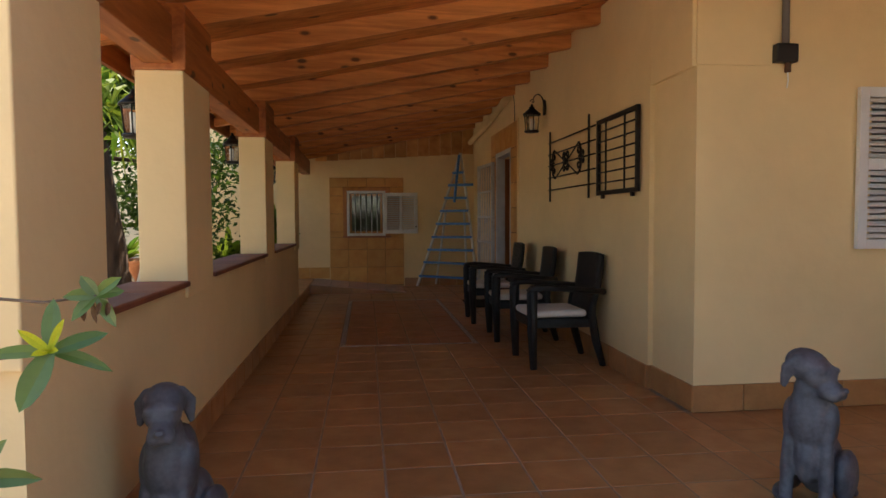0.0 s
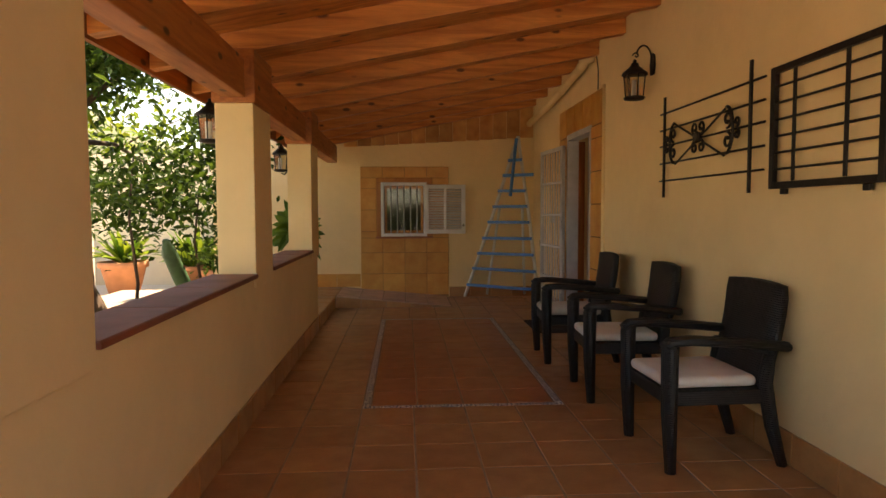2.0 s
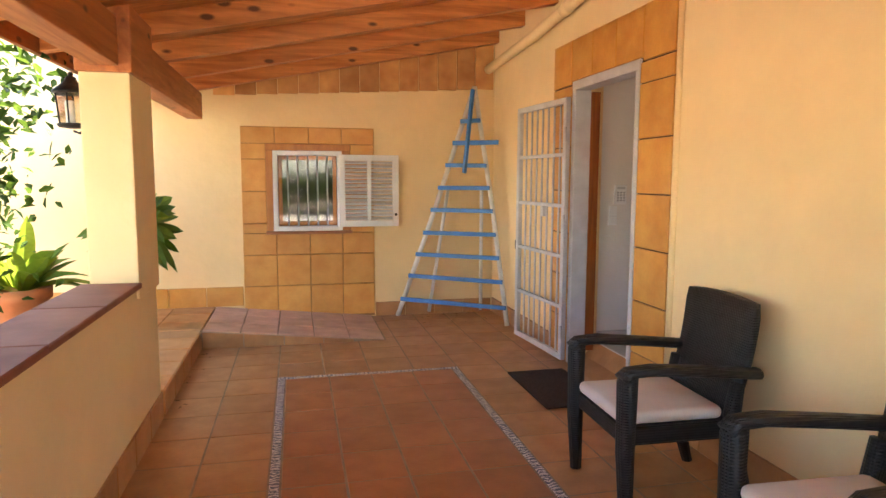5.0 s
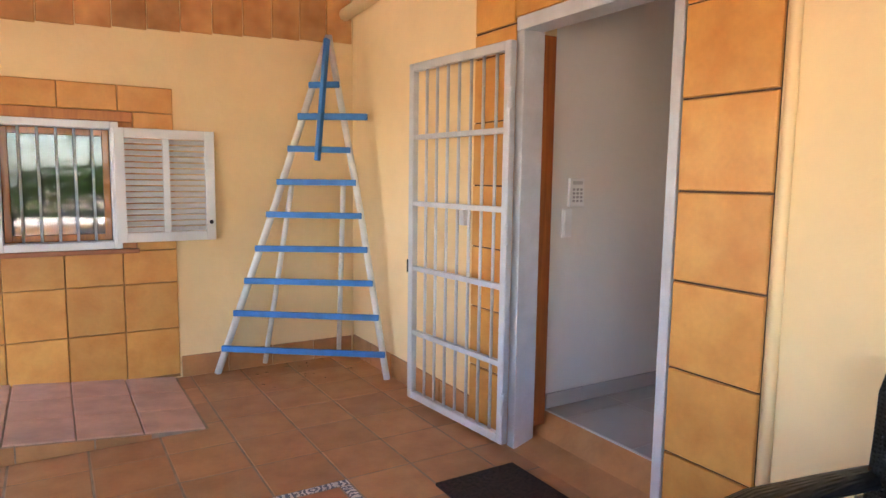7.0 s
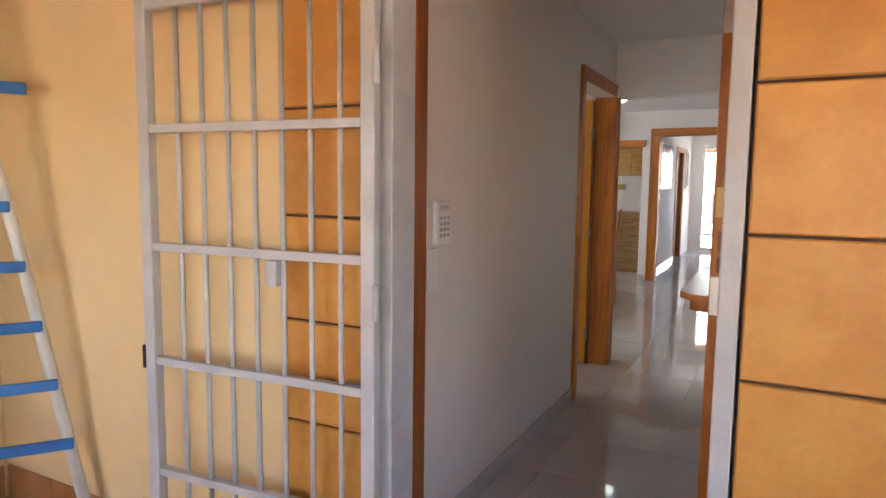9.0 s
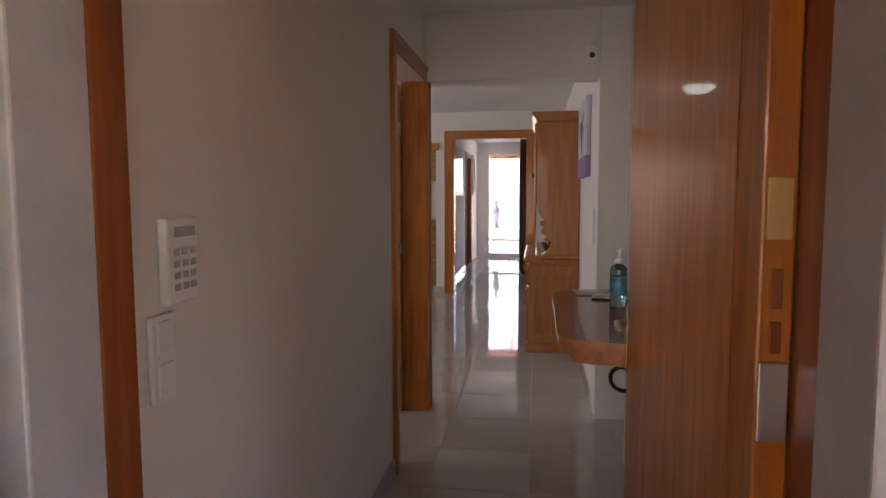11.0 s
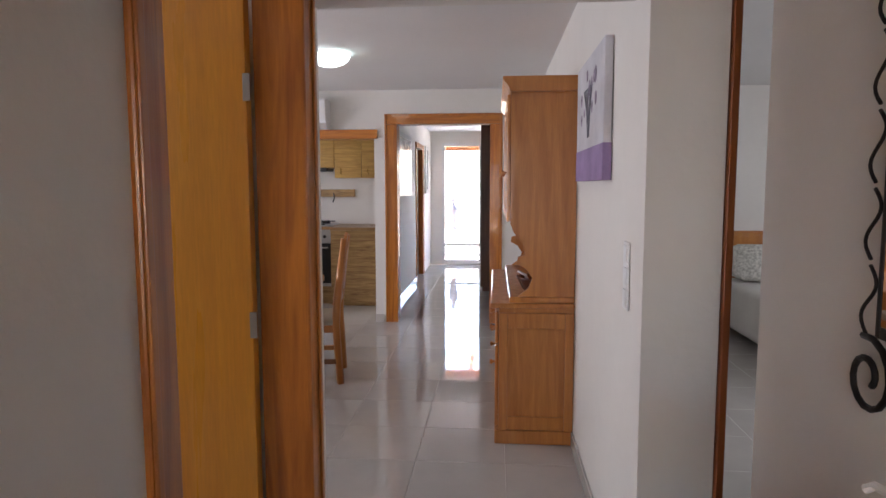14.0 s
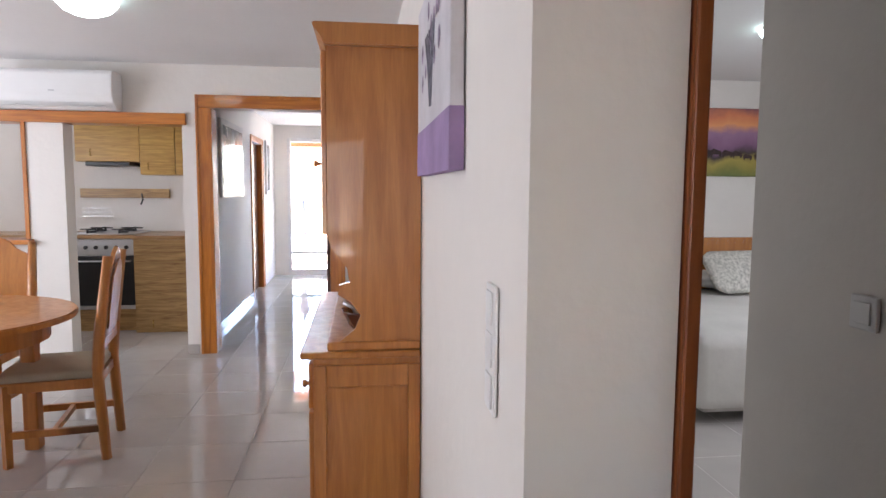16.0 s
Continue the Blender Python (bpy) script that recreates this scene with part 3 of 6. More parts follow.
slat(c758[0] + out_n * 0.03 - (c758[1] - c758[0]) * 0.08, c758[1] + out_n * 0.03 + (c758[1] - c758[0]) * 0.62, 0.045, 0.03)
pc = FL.lerp(FR, 0.5)
slat(pc.lerp(APX, 0.63) + out_n * 0.055, pc.lerp(APX, 0.985) + out_n * 0.055, 0.04, 0.03)


# barred gate folded back against the wall
def bars(lo, hi, n):
    return [lo + (hi - lo) * (i + 1) / (n + 1) for i in range(n)]


gate = thing("security_gate", pose(2.705, 8.082, 0, 0, 0, 4.3), "open white-painted metal security gate with vertical bars", "gate")
GW, G0, G1 = 0.885, 0.03, 2.02
part("gate_frame", boxes([((-0.02, 0, G0), (0.02, 0.045, G1)), ((-0.02, GW - 0.045, G0), (0.02, GW, G1)), ((-0.019, 0.046, G0), (0.019, GW - 0.046, G0 + 0.045)), ((-0.019, 0.046, G1 - 0.045), (0.019, GW - 0.046, G1))], 0.004), GREY_PAINT, gate)
for z in (1.60, 1.215, 0.83, 0.44):
    part("rail", box((-0.016, 0.046, z - 0.014), (0.016, GW - 0.046, z + 0.014), 0.003), GREY_PAINT, gate)
for y in [0.12 + 0.1012 * k for k in range(7)]:
    part("bar", tube([(0, y, G0 + 0.04), (0, y, G1 - 0.04)], 0.0085, 8), GREY_PAINT, gate, "", True)
part("lock_plate", box((-0.035, 0.325, 1.12), (0.012, 0.365, 1.20), 0.004), GREY_PAINT, gate)
part("latch", box((-0.024, GW - 0.006, 0.80), (0.0, GW + 0.008, 0.88), 0.003), IRON, gate, "black latch")
for z in (0.25, 1.10, 1.75):
    part("hinge", tube([(-0.03, -0.012, z - 0.05), (-0.03, -0.012, z + 0.05)], 0.011, 10), GREY_PAINT, gate, "", True)

# white metal door frame, wooden inner frame, sill
df = thing("door_frame", (2.76, 7.63, 0), "white-painted metal door frame in the tiled entrance", "door frame", "", "structure")
part("jamb", box((-0.012, -0.475, 0.005), (0.115, -0.43, 2.07), 0.004), GREY_PAINT, df)
part("jamb", box((-0.012, 0.43, 0.005), (0.115, 0.488, 2.07), 0.004), GREY_PAINT, df)
part("head", box((-0.014, -0.475, 2.071), (0.115, 0.488, 2.135), 0.004), GREY_PAINT, df)
JAMB_WOOD = wood("red_brown_jamb", (0.33, 0.095, 0.022), (0.22, 0.055, 0.012), "z", 0.35, 20)
part("wooden_jamb", box((0.116, 0.430, 0.1), (0.19, 0.488, 2.06), 0.004), JAMB_WOOD, df, "reddish varnished wooden jamb")
part("wooden_jamb", box((0.116, -0.475, 0.1), (0.20, -0.435, 2.06), 0.004), JAMB_WOOD, df, "reddish varnished wooden jamb")
structure("door_sill", prism([(2.745, 0.0), (2.90, 0.05), (2.999, 0.145), (2.999, -0.1), (2.745, -0.1)], 7.152, 8.118, "y"), TERRACOTTA, "sloping terracotta door sill", "sill")

fd = thing("front_door", pose(2.955, 7.195, FI + 0.008, 0, 0, 1.5), "open varnished wooden front door with brass plate", "door")
part("leaf", box((0.0, 0.0, 0.0), (0.93, 0.042, 1.95), 0.004), ORANGE_WOOD, fd)
for i in range(8):
    part("groove_board", box((0.09 + i * 0.094, 0.043, 0.12), (0.1832 + i * 0.094, 0.0438, 1.85)), ORANGE_WOOD, fd)
part("handle_plate", box((0.86, 0.0515, 0.80), (0.89, 0.055, 0.96), 0.003), material("brass", (0.75, 0.52, 0.18), 0.25, metal=1.0, vary=0.05), fd, "long brass handle plate")
part("handle", tube([(0.875, 0.05, 0.92), (0.875, 0.078, 0.92), (0.83, 0.082, 0.92), (0.79, 0.08, 0.917)], 0.009, 8), STEEL, fd, "steel lever handle", True)
for z in (0.2, 1.0, 1.7):
    part("hinge", box((-0.006, 0.004, z - 0.05), (0.0, 0.04, z + 0.05), 0.002), STEEL, fd, "steel hinge")
part("keeper_plate", box((-0.003, 0.006, 1.20), (-0.0005, 0.036, 1.275), 0.001), material("pale_brass", (0.78, 0.55, 0.22), 0.45, metal=0.3, vary=0.08), fd, "yellow plate in the door edge")
part("keeper_plate", box((-0.003, 0.006, 0.02), (-0.0005, 0.036, 0.09), 0.001), bpy.data.materials["pale_brass"], fd, "yellow plate in the door edge")
# slots are flat dark strips set on the edge, not cut in
for za, zb in ((1.06, 1.10), (1.115, 1.165), (0.16, 0.24)):
    part("lock_slot", box((-0.0025, 0.014, za), (-0.0005, 0.028, zb), 0.001), JAMB_WOOD, fd, "thin dark strip marking a slot in the door edge")
part("edge_hinge", box((-0.004, 0.008, 0.355), (-0.0005, 0.034, 0.425), 0.001), material("dull_steel", (0.30, 0.29, 0.28), 0.5, metal=0.8), fd, "dull steel hinge leaf")
part("hinge_pin", tube([(-0.006, 0.001, 0.35), (-0.006, 0.001, 0.43)], 0.005, 8), STEEL, fd, "", True)

mat = thing("doormat", (2.425, 7.55, 0.0), "dark brown bristle doormat on the terracotta floor", "doormat")
part("mat_top", box((-0.215, -0.38, 0.001), (0.215, 0.38, 0.016), 0.005), material("dark_bristle", (0.045, 0.022, 0.018), 0.95, vary=0.3, scale=60, fine=300, bump=1.0, bump_scale=260), mat)


# lanterns
def lantern(place, label, crook):
    o = thing("wall_lantern", place, label, "wall lamp", "black iron lanterns on the porch")
    part("back_plate", prism([(-0.035, -0.08), (0.035, -0.08), (0.05, 0.0), (0.035, 0.08), (0.0, 0.10), (-0.035, 0.08), (-0.05, 0.0)], 0.0, 0.016, "y", 0.002), IRON, o)
    if crook:
        pts = [(0, 0.01, 0.02)] + [(0, 0.02 + 0.065 * (1 - math.cos(a)), 0.05 + 0.11 * math.sin(a * 0.98)) for a in [math.pi * k / 10 for k in range(1, 10)]]
        part("bracket", tube(pts, 0.007, 8), IRON, o, "", True)
        curl = [(0, 0.15 + 0.03 * (1 - k / 14) * math.cos(0.5 * k) + 0.0, 0.075 + 0.03 * (1 - k / 14) * math.sin(0.5 * k)) for k in range(14)]
        part("scroll", tube(curl, 0.0055, 6), IRON, o, "", True)
        cz = -0.03
        cy = 0.16
    else:
        part("bracket", tube([(0, 0.01, -0.05), (0, 0.04, -0.10), (0, 0.08, -0.14), (0, 0.115, -0.125)], 0.008, 8), IRON, o, "", True)
        cz, cy = 0.15, 0.115
    m = Matrix.Translation((0, cy, cz))
    part("cap", lathe([(0.008, 0.075), (0.018, 0.062), (0.012, 0.05), (0.03, 0.042), (0.035, 0.02), (0.07, -0.01), (0.105, -0.04), (0.108, -0.055), (0.09, -0.056)], 12, m), IRON, o, "", True)
    for k in range(6):
        a = 2 * math.pi * k / 6
        part("rib", tube([(0.088 * math.cos(a), cy + 0.088 * math.sin(a), cz - 0.055), (0.072 * math.cos(a), cy + 0.072 * math.sin(a), cz - 0.235)], 0.005, 6), IRON, o)
        b2 = a + math.pi / 3
        bm = bmesh.new()
        vs = [bm.verts.new(p) for p in ((0.085 * math.cos(a), cy + 0.085 * math.sin(a), cz - 0.058), (0.085 * math.cos(b2), cy + 0.085 * math.sin(b2), cz - 0.058), (0.069 * math.cos(b2), cy + 0.069 * math.sin(b2), cz - 0.232), (0.069 * math.cos(a), cy + 0.069 * math.sin(a), cz - 0.232))]
        bm.faces.new(vs)
        part("pane", bm, LANTERN_GLASS, o)
    part("base_ring", lathe([(0.082, -0.232), (0.09, -0.24), (0.08, -0.255), (0.03, -0.262)], 12, m), IRON, o, "", True)
    part("candle", lathe([(0.02, -0.23), (0.02, -0.10), (0.016, -0.095)], 12, m), WHITE_PLASTIC, o, "white candle tube", True)
    return o


LANTERN_GLASS = glass("seeded_glass", (0.95, 0.95, 0.9), 0.08)
lantern(pose(W, 5.56, 2.375, 0, 0, 90) @ Matrix.Scale(0.92, 4), "black iron lantern hanging from a scrolled bracket on the stucco wall", True)
l0 = lantern(pose(-0.286, 4.92, 1.80, 0, 0, 90) @ Matrix.Scale(0.85, 4) , "black iron lantern on the garden side of a pier", False)
copy_thing(l0, pose(-0.286, 7.28, 1.76, 0, 0, 90))
copy_thing(l0, pose(-0.286, 2.40, 1.72, 0, 0, 90))


# wrought iron ornaments on the wall
def spiral(c, r, a0, turns, n=16, sgn=1):
    return [(0, c[0] + r * (1 - 0.75 * k / n) * math.cos(a0 + sgn * turns * 2 * math.pi * k / n), c[1] + r * (1 - 0.75 * k / n) * math.sin(a0 + sgn * turns * 2 * math.pi * k / n)) for k in range(n + 1)]


orn = thing("iron_ornament", (W - 0.035, 4.69, 1.72), "black wrought iron grille with scrollwork hung on the wall", "wall ornament")
for y in (0.555, -0.60):
    part("upright", box((-0.007, y - 0.011, -0.36), (0.007, y + 0.011, 0.355), 0.002), IRON, orn)
for z in (0.245, 0.125, 0.01, -0.115, -0.24):
    part("rod", tube([(0.012, -0.72, z), (0.012, 0.655, z)], 0.007, 6), IRON, orn, "", True)
for sy in (-1, 1):
    for sz in (-1, 1):
        part("diagonal", tube([(-0.01, sy * 0.05, sz * 0.02), (-0.01, sy * 0.34, sz * 0.135)], 0.007, 6), IRON, orn)
        part("scroll", tube([(-0.012, sy * p[1], 0.01 + sz * p[2]) for p in spiral((0.045, 0.06), 0.042, -1.6, 1.2)], 0.008, 6), IRON, orn, "", True)
        part("scroll", tube([(-0.012, sy * p[1], 0.01 + sz * p[2]) for p in spiral((0.375, 0.06), 0.05, -1.6, 1.2)], 0.009, 6), IRON, orn, "", True)
        part("scroll", tube([(-0.012, sy * p[1], 0.01 + sz * p[2]) for p in spiral((0.48, 0.035), 0.03, -1.6, 1.1)], 0.008, 6), IRON, orn, "", True)
    part("bow", tube([(-0.011, sy * (0.36 + 0.075 * math.cos(a)), 0.01 + 0.135 * math.sin(a)) for a in [math.pi * (k / 12 - 0.5) for k in range(13)]], 0.01, 6), IRON, orn, "", True)
part("boss", lathe([(0.03, -0.02), (0.04, -0.01), (0.03, 0.012)], 12, Matrix.Translation((-0.012, 0, 0.01)) @ Matrix.Rotation(radians(90), 4, "Y")), IRON, orn)
fr = thing("wall_grille", (W - 0.03, 3.49, 1.68), "black iron window grille frame hung on the wall", "wall ornament")
for lo, hi in (((-0.014, -0.40, -0.305), (0.014, -0.365, 0.305)), ((-0.014, 0.365, -0.305), (0.014, 0.40, 0.305)), ((-0.013, -0.364, -0.305), (0.013, 0.364, -0.272)), ((-0.013, -0.364, 0.272), (0.013, 0.364, 0.305))):
    part("frame_bar", box(lo, hi, 0.003), IRON, fr)
for z in bars(-0.29, 0.29, 6):
    part("rod", tube([(0, -0.365, z), (0, 0.365, z)], 0.0065, 6), IRON, fr, "", True)
for y in (-0.17, 0.20):
    part("upright", box((-0.012, y - 0.012, -0.271), (-0.004, y + 0.012, 0.271), 0.002), IRON, fr)
for y in (-0.30, 0.28):
    part("foot", box((-0.012, y - 0.02, -0.335), (0.012, y + 0.02, -0.306), 0.004), IRON, fr)

# cream waste pipe under the roof
pipe = thing("drain_pipe", (W - 0.07, 8.5, 2.6), "cream painted drain pipe running along the wall under the rafters", "pipe")
part("pipe_run", tube([(0.06, -1.42, 0.19), (0.0, -1.32, 0.185), (0.0, -1.2, 0.15), (0.0, 0.3, 0.005), (0.0, 1.60, -0.06)], [0.045, 0.046, 0.046, 0.046, 0.046], 14), STUCCO, pipe, "", True)
for y, z in ((-1.22, 0.155), (-0.4, 0.073)):
    part("collar", tube([(0.0, y, z), (0.0, y + 0.09, z - 0.012)], 0.053, 14), STUCCO, pipe, "", True)
cab = thing("cable", (W - 0.006, 7.0, 2.45), "thin black cable hanging beside the entrance", "cable")
part("wire", tube([(0, 0.12, 0.38), (0, 0.02, 0.34), (0, -0.04, 0.2), (0, -0.04, 0.0)], 0.005, 6), BLACK, cab, "", True)

# barred window with its shutter
win = thing("window", (0.845, ENDY, 1.29), "barred white window with a terracotta border and open louvred shutter", "window", "", "structure")
part("window_frame", boxes([((-0.335, -0.03, -0.395), (-0.29, 0.10, 0.395)), ((0.29, -0.03, -0.395), (0.335, 0.10, 0.395)), ((-0.289, -0.03, 0.35), (0.289, 0.10, 0.395)), ((-0.289, -0.03, -0.395), (0.289, 0.10, -0.35))], 0.003), WHITE_PAINT, win)
part("inner_frame", boxes([((-0.288, 0.11, -0.349), (-0.25, 0.15, 0.349)), ((0.25, 0.11, -0.349), (0.288, 0.15, 0.349)), ((-0.249, 0.11, 0.31), (0.249, 0.15, 0.349)), ((-0.249, 0.11, -0.349), (0.249, 0.15, -0.31))], 0.003), ORANGE_WOOD, win, "brown wooden inner frame")
part("pane", box((-0.249, 0.125, -0.309), (0.249, 0.131, 0.309)), PANE, win)
for x in bars(-0.289, 0.289, 5):
    part("bar", tube([(x, 0.05, -0.35), (x, 0.05, 0.35)], 0.008, 8), GREY_PAINT, win, "white metal bar", True)
part("border", boxes([((-0.40, -0.022, -0.395), (-0.336, -0.002, 0.395)), ((-0.40, -0.022, 0.396), (0.415, -0.002, 0.46)), ((0.336, -0.022, -0.395), (0.415, -0.002, 0.395))], 0.004), wood("orange_frame_wood", (0.48, 0.18, 0.035), (0.36, 0.115, 0.022), "z", 0.4, 16), win, "orange varnished wooden border")
part("window_sill", box((-0.41, -0.05, -0.425), (0.43, -0.002, -0.396), 0.006), material("brown_sill", (0.34, 0.12, 0.045), 0.45, vary=0.08), win, "red-brown tiled sill")


def shutter(place, w, h, label, rail_mid=False):
    o = thing("shutter", place, label, "shutter")
    st = 0.06
    part("stile", box((0, -0.016, 0), (st, 0.016, h), 0.003), WHITE_PAINT, o)
    part("stile", box((w - st, -0.016, 0), (w, 0.016, h), 0.003), WHITE_PAINT, o)
    part("rail", box((st, -0.015, 0), (w - st, 0.015, st), 0.003), WHITE_PAINT, o)
    part("rail", box((st, -0.015, h - st), (w - st, 0.015, h), 0.003), WHITE_PAINT, o)
    cells = [(st, w - st)]
    if rail_mid:
        part("rail", box((st, -0.015, h * 0.49), (w - st, 0.015, h * 0.49 + 0.07), 0.003), WHITE_PAINT, o)
        zs = [(st, h * 0.49), (h * 0.49 + 0.07, h - st)]
    else:
        part("mullion", box((w / 2 - 0.02, -0.015, st), (w / 2 + 0.02, 0.015, h - st), 0.003), WHITE_PAINT, o)
        cells = [(st, w / 2 - 0.02), (w / 2 + 0.02, w - st)]
        zs = [(st, h - st)]
    for xa, xb in cells:
        for za, zb in zs:
            n = max(6, int((zb - za) / 0.037))
            for k in range(n):
                zc = za + (zb - za) * (k + 0.5) / n
                part("louvre", box((xa, -0.019, -0.003), (xb, 0.019, 0.003), 0.0, 1, Matrix.Translation((0, 0, zc)) @ Matrix.Rotation(radians(40), 4, "X")), WHITE_PAINT, o)
    return o


sh = shutter(pose(1.145, 10.055, 0.935, 0, 0, 2), 0.60, 0.715, "open white louvred wooden shutter beside the barred window")
part("knob", lathe([(0.012, 0), (0.014, 0.01), (0.006, 0.016)], 10, Matrix.Translation((0.57, -0.016, 0.12)) @ Matrix.Rotation(radians(90), 4, "X")), IRON, sh, "small metal knob")
sh2 = shutter(pose(3.83, 2.385, 0.99), 0.55, 0.99, "closed white louvred window shutter on the front wall", True)
shutter(pose(4.39, 2.385, 0.99), 0.55, 0.99, "closed white louvred window shutter on the front wall", True)

jb = thing("junction_box", (3.34, 2.42, 2.17), "black electrical junction box with a conduit on the front wall", "junction box")
part("box", box((-0.07, -0.06, -0.055), (0.07, -0.001, 0.055), 0.008), BLACK, jb)
part("conduit", tube([(0.005, -0.025, 0.055), (0.005, -0.025, 0.80)], 0.022, 10), material("grey_conduit", (0.16, 0.14, 0.13), 0.6, vary=0.1), jb, "grey conduit pipe", True)
part("socket", lathe([(0.018, -0.11), (0.018, -0.056)], 10, Matrix.Translation((0.02, -0.03, 0))), material("rust", (0.16, 0.07, 0.035), 0.8, vary=0.2), jb)
part("wire", tube([(0.02, -0.03, -0.11), (0.03, -0.02, -0.16), (0.03, -0.01, -0.2)], 0.004, 6), WHITE_PLASTIC, jb)
structure("trim_ledge", boxes([((2.766, 2.42, 2.09), (2.799, 2.978, 3.2)), ((2.79, 2.407, 2.10), (3.27, 2.419, 3.2))]), STUCCO, "slightly proud cream stucco above the house corner", "trim")


# dog statues
def dog(place, turn, label, nod=12):
    bm = bmesh.new()

    def blob(c, r, rot=(0, 0, 0), m=Matrix.Identity(4)):
        v = bmesh.ops.create_uvsphere(bm, u_segments=16, v_segments=10, radius=1.0)["verts"]
        bmesh.ops.transform(bm, matrix=m @ Matrix.LocRotScale(c, Euler([radians(a) for a in rot]), r), verts=v)
    blob((0.0, 0.005, 0.27), (0.070, 0.095, 0.185), (-22, 0, 0))       # rib cage
    blob((0.0, 0.10, 0.145), (0.078, 0.115, 0.125), (-30, 0, 0))          # back and rump
    blob((0.0, -0.050, 0.325), (0.074, 0.066, 0.115), (8, 0, 0))         # breast
    blob((0.0, -0.045, 0.44), (0.056, 0.058, 0.085), (10, 0, 0))        # neck
    blob((0.0, -0.045, 0.395), (0.070, 0.064, 0.075))
    for s in (-1, 1):
        blob((s * 0.060, -0.035, 0.315), (0.034, 0.05, 0.10), (-6, s * 6, 0))  # shoulder
        blob((s * 0.066, -0.070, 0.15), (0.025, 0.028, 0.17), (-4, 0, 0))        # foreleg
        blob((s * 0.066, -0.080, 0.06), (0.024, 0.026, 0.07))
        blob((s * 0.066, -0.100, 0.02), (0.031, 0.046, 0.024))
        blob((s * 0.090, 0.085, 0.115), (0.042, 0.10, 0.10), (-18, 0, 0))        # thigh
        blob((s * 0.112, 0.005, 0.025), (0.028, 0.075, 0.025), (0, 0, -s * 10))
    h = Matrix.Translation((0, -0.055, 0.530)) @ Matrix.Rotation(radians(turn), 4, "Z") @ Matrix.Rotation(radians(nod), 4, "X") @ Matrix.Scale(1.09, 4)
    blob((0, 0.012, 0.012), (0.062, 0.075, 0.056), m=h)                         # skull
    blob((0, -0.035, 0.0), (0.055, 0.055, 0.050), m=h)
    blob((0, -0.082, -0.030), (0.037, 0.050, 0.034), (8, 0, 0), h)              # muzzle
    blob((0, -0.078, -0.052), (0.028, 0.042, 0.018), (8, 0, 0), h)               # jaw
    blob((0, -0.130, -0.014), (0.016, 0.011, 0.012), m=h)                        # nose
    for s in (-1, 1):
        blob((s * 0.020, -0.100, -0.040), (0.020, 0.030, 0.022), m=h)           # lips
        blob((s * 0.030, -0.066, 0.028), (0.020, 0.014, 0.009), (0, s * 12, 0), h)   # brow
        blob((s * 0.030, -0.072, 0.010), (0.009, 0.007, 0.007), m=h)             # eye
        # hanging ear, a thick three-cornered flap
        flap = [(0.030, 0.052), (0.062, 0.050), (0.094, 0.004), (0.084, -0.066), (0.070, -0.072), (0.054, -0.02)]
        e = h @ Matrix.Translation((0, 0.004, 0)) @ Matrix.Rotation(radians(s * 24), 4, "Z")
        a = [bm.verts.new(e @ Vector((s * x, -0.009 - 0.012 * (0.05 - z) * 4, z))) for x, z in flap]
        b = [bm.verts.new(e @ Vector((s * x, 0.012 - 0.012 * (0.05 - z) * 4, z))) for x, z in flap]
        n = len(flap)
        fs = [bm.faces.new(a), bm.faces.new(b[::-1])] + [bm.faces.new((a[k], b[k], b[(k + 1) % n], a[(k + 1) % n])) for k in range(n)]
        bmesh.ops.recalc_face_normals(bm, faces=fs)
    blob((0.07, 0.23, 0.025), (0.024, 0.09, 0.022), (0, 0, 30))
    o = part("dog_statue", bm, STONE_DOG, None, "", True)
    rm = o.modifiers.new("blend", "REMESH")
    rm.mode, rm.voxel_size, rm.use_smooth_shade = "VOXEL", 0.0055, True
    sm = o.modifiers.new("soften", "SMOOTH")
    sm.iterations, sm.factor = 6, 0.5
    o.matrix_basis = place
    return tagged(o, label, "statue", "seated dog statues on the porch")


dog(pose(0.15, 1.08, -0.005, 0, 0, -12) @ Matrix.Scale(1.05, 4), 22, "dark grey stone statue of a seated dog beside the parapet")
dog(pose(2.65, 1.17, -0.005, 0, 0, -52) @ Matrix.Scale(1.09, 4), 70, "dark grey stone statue of a seated dog near the house", 14)

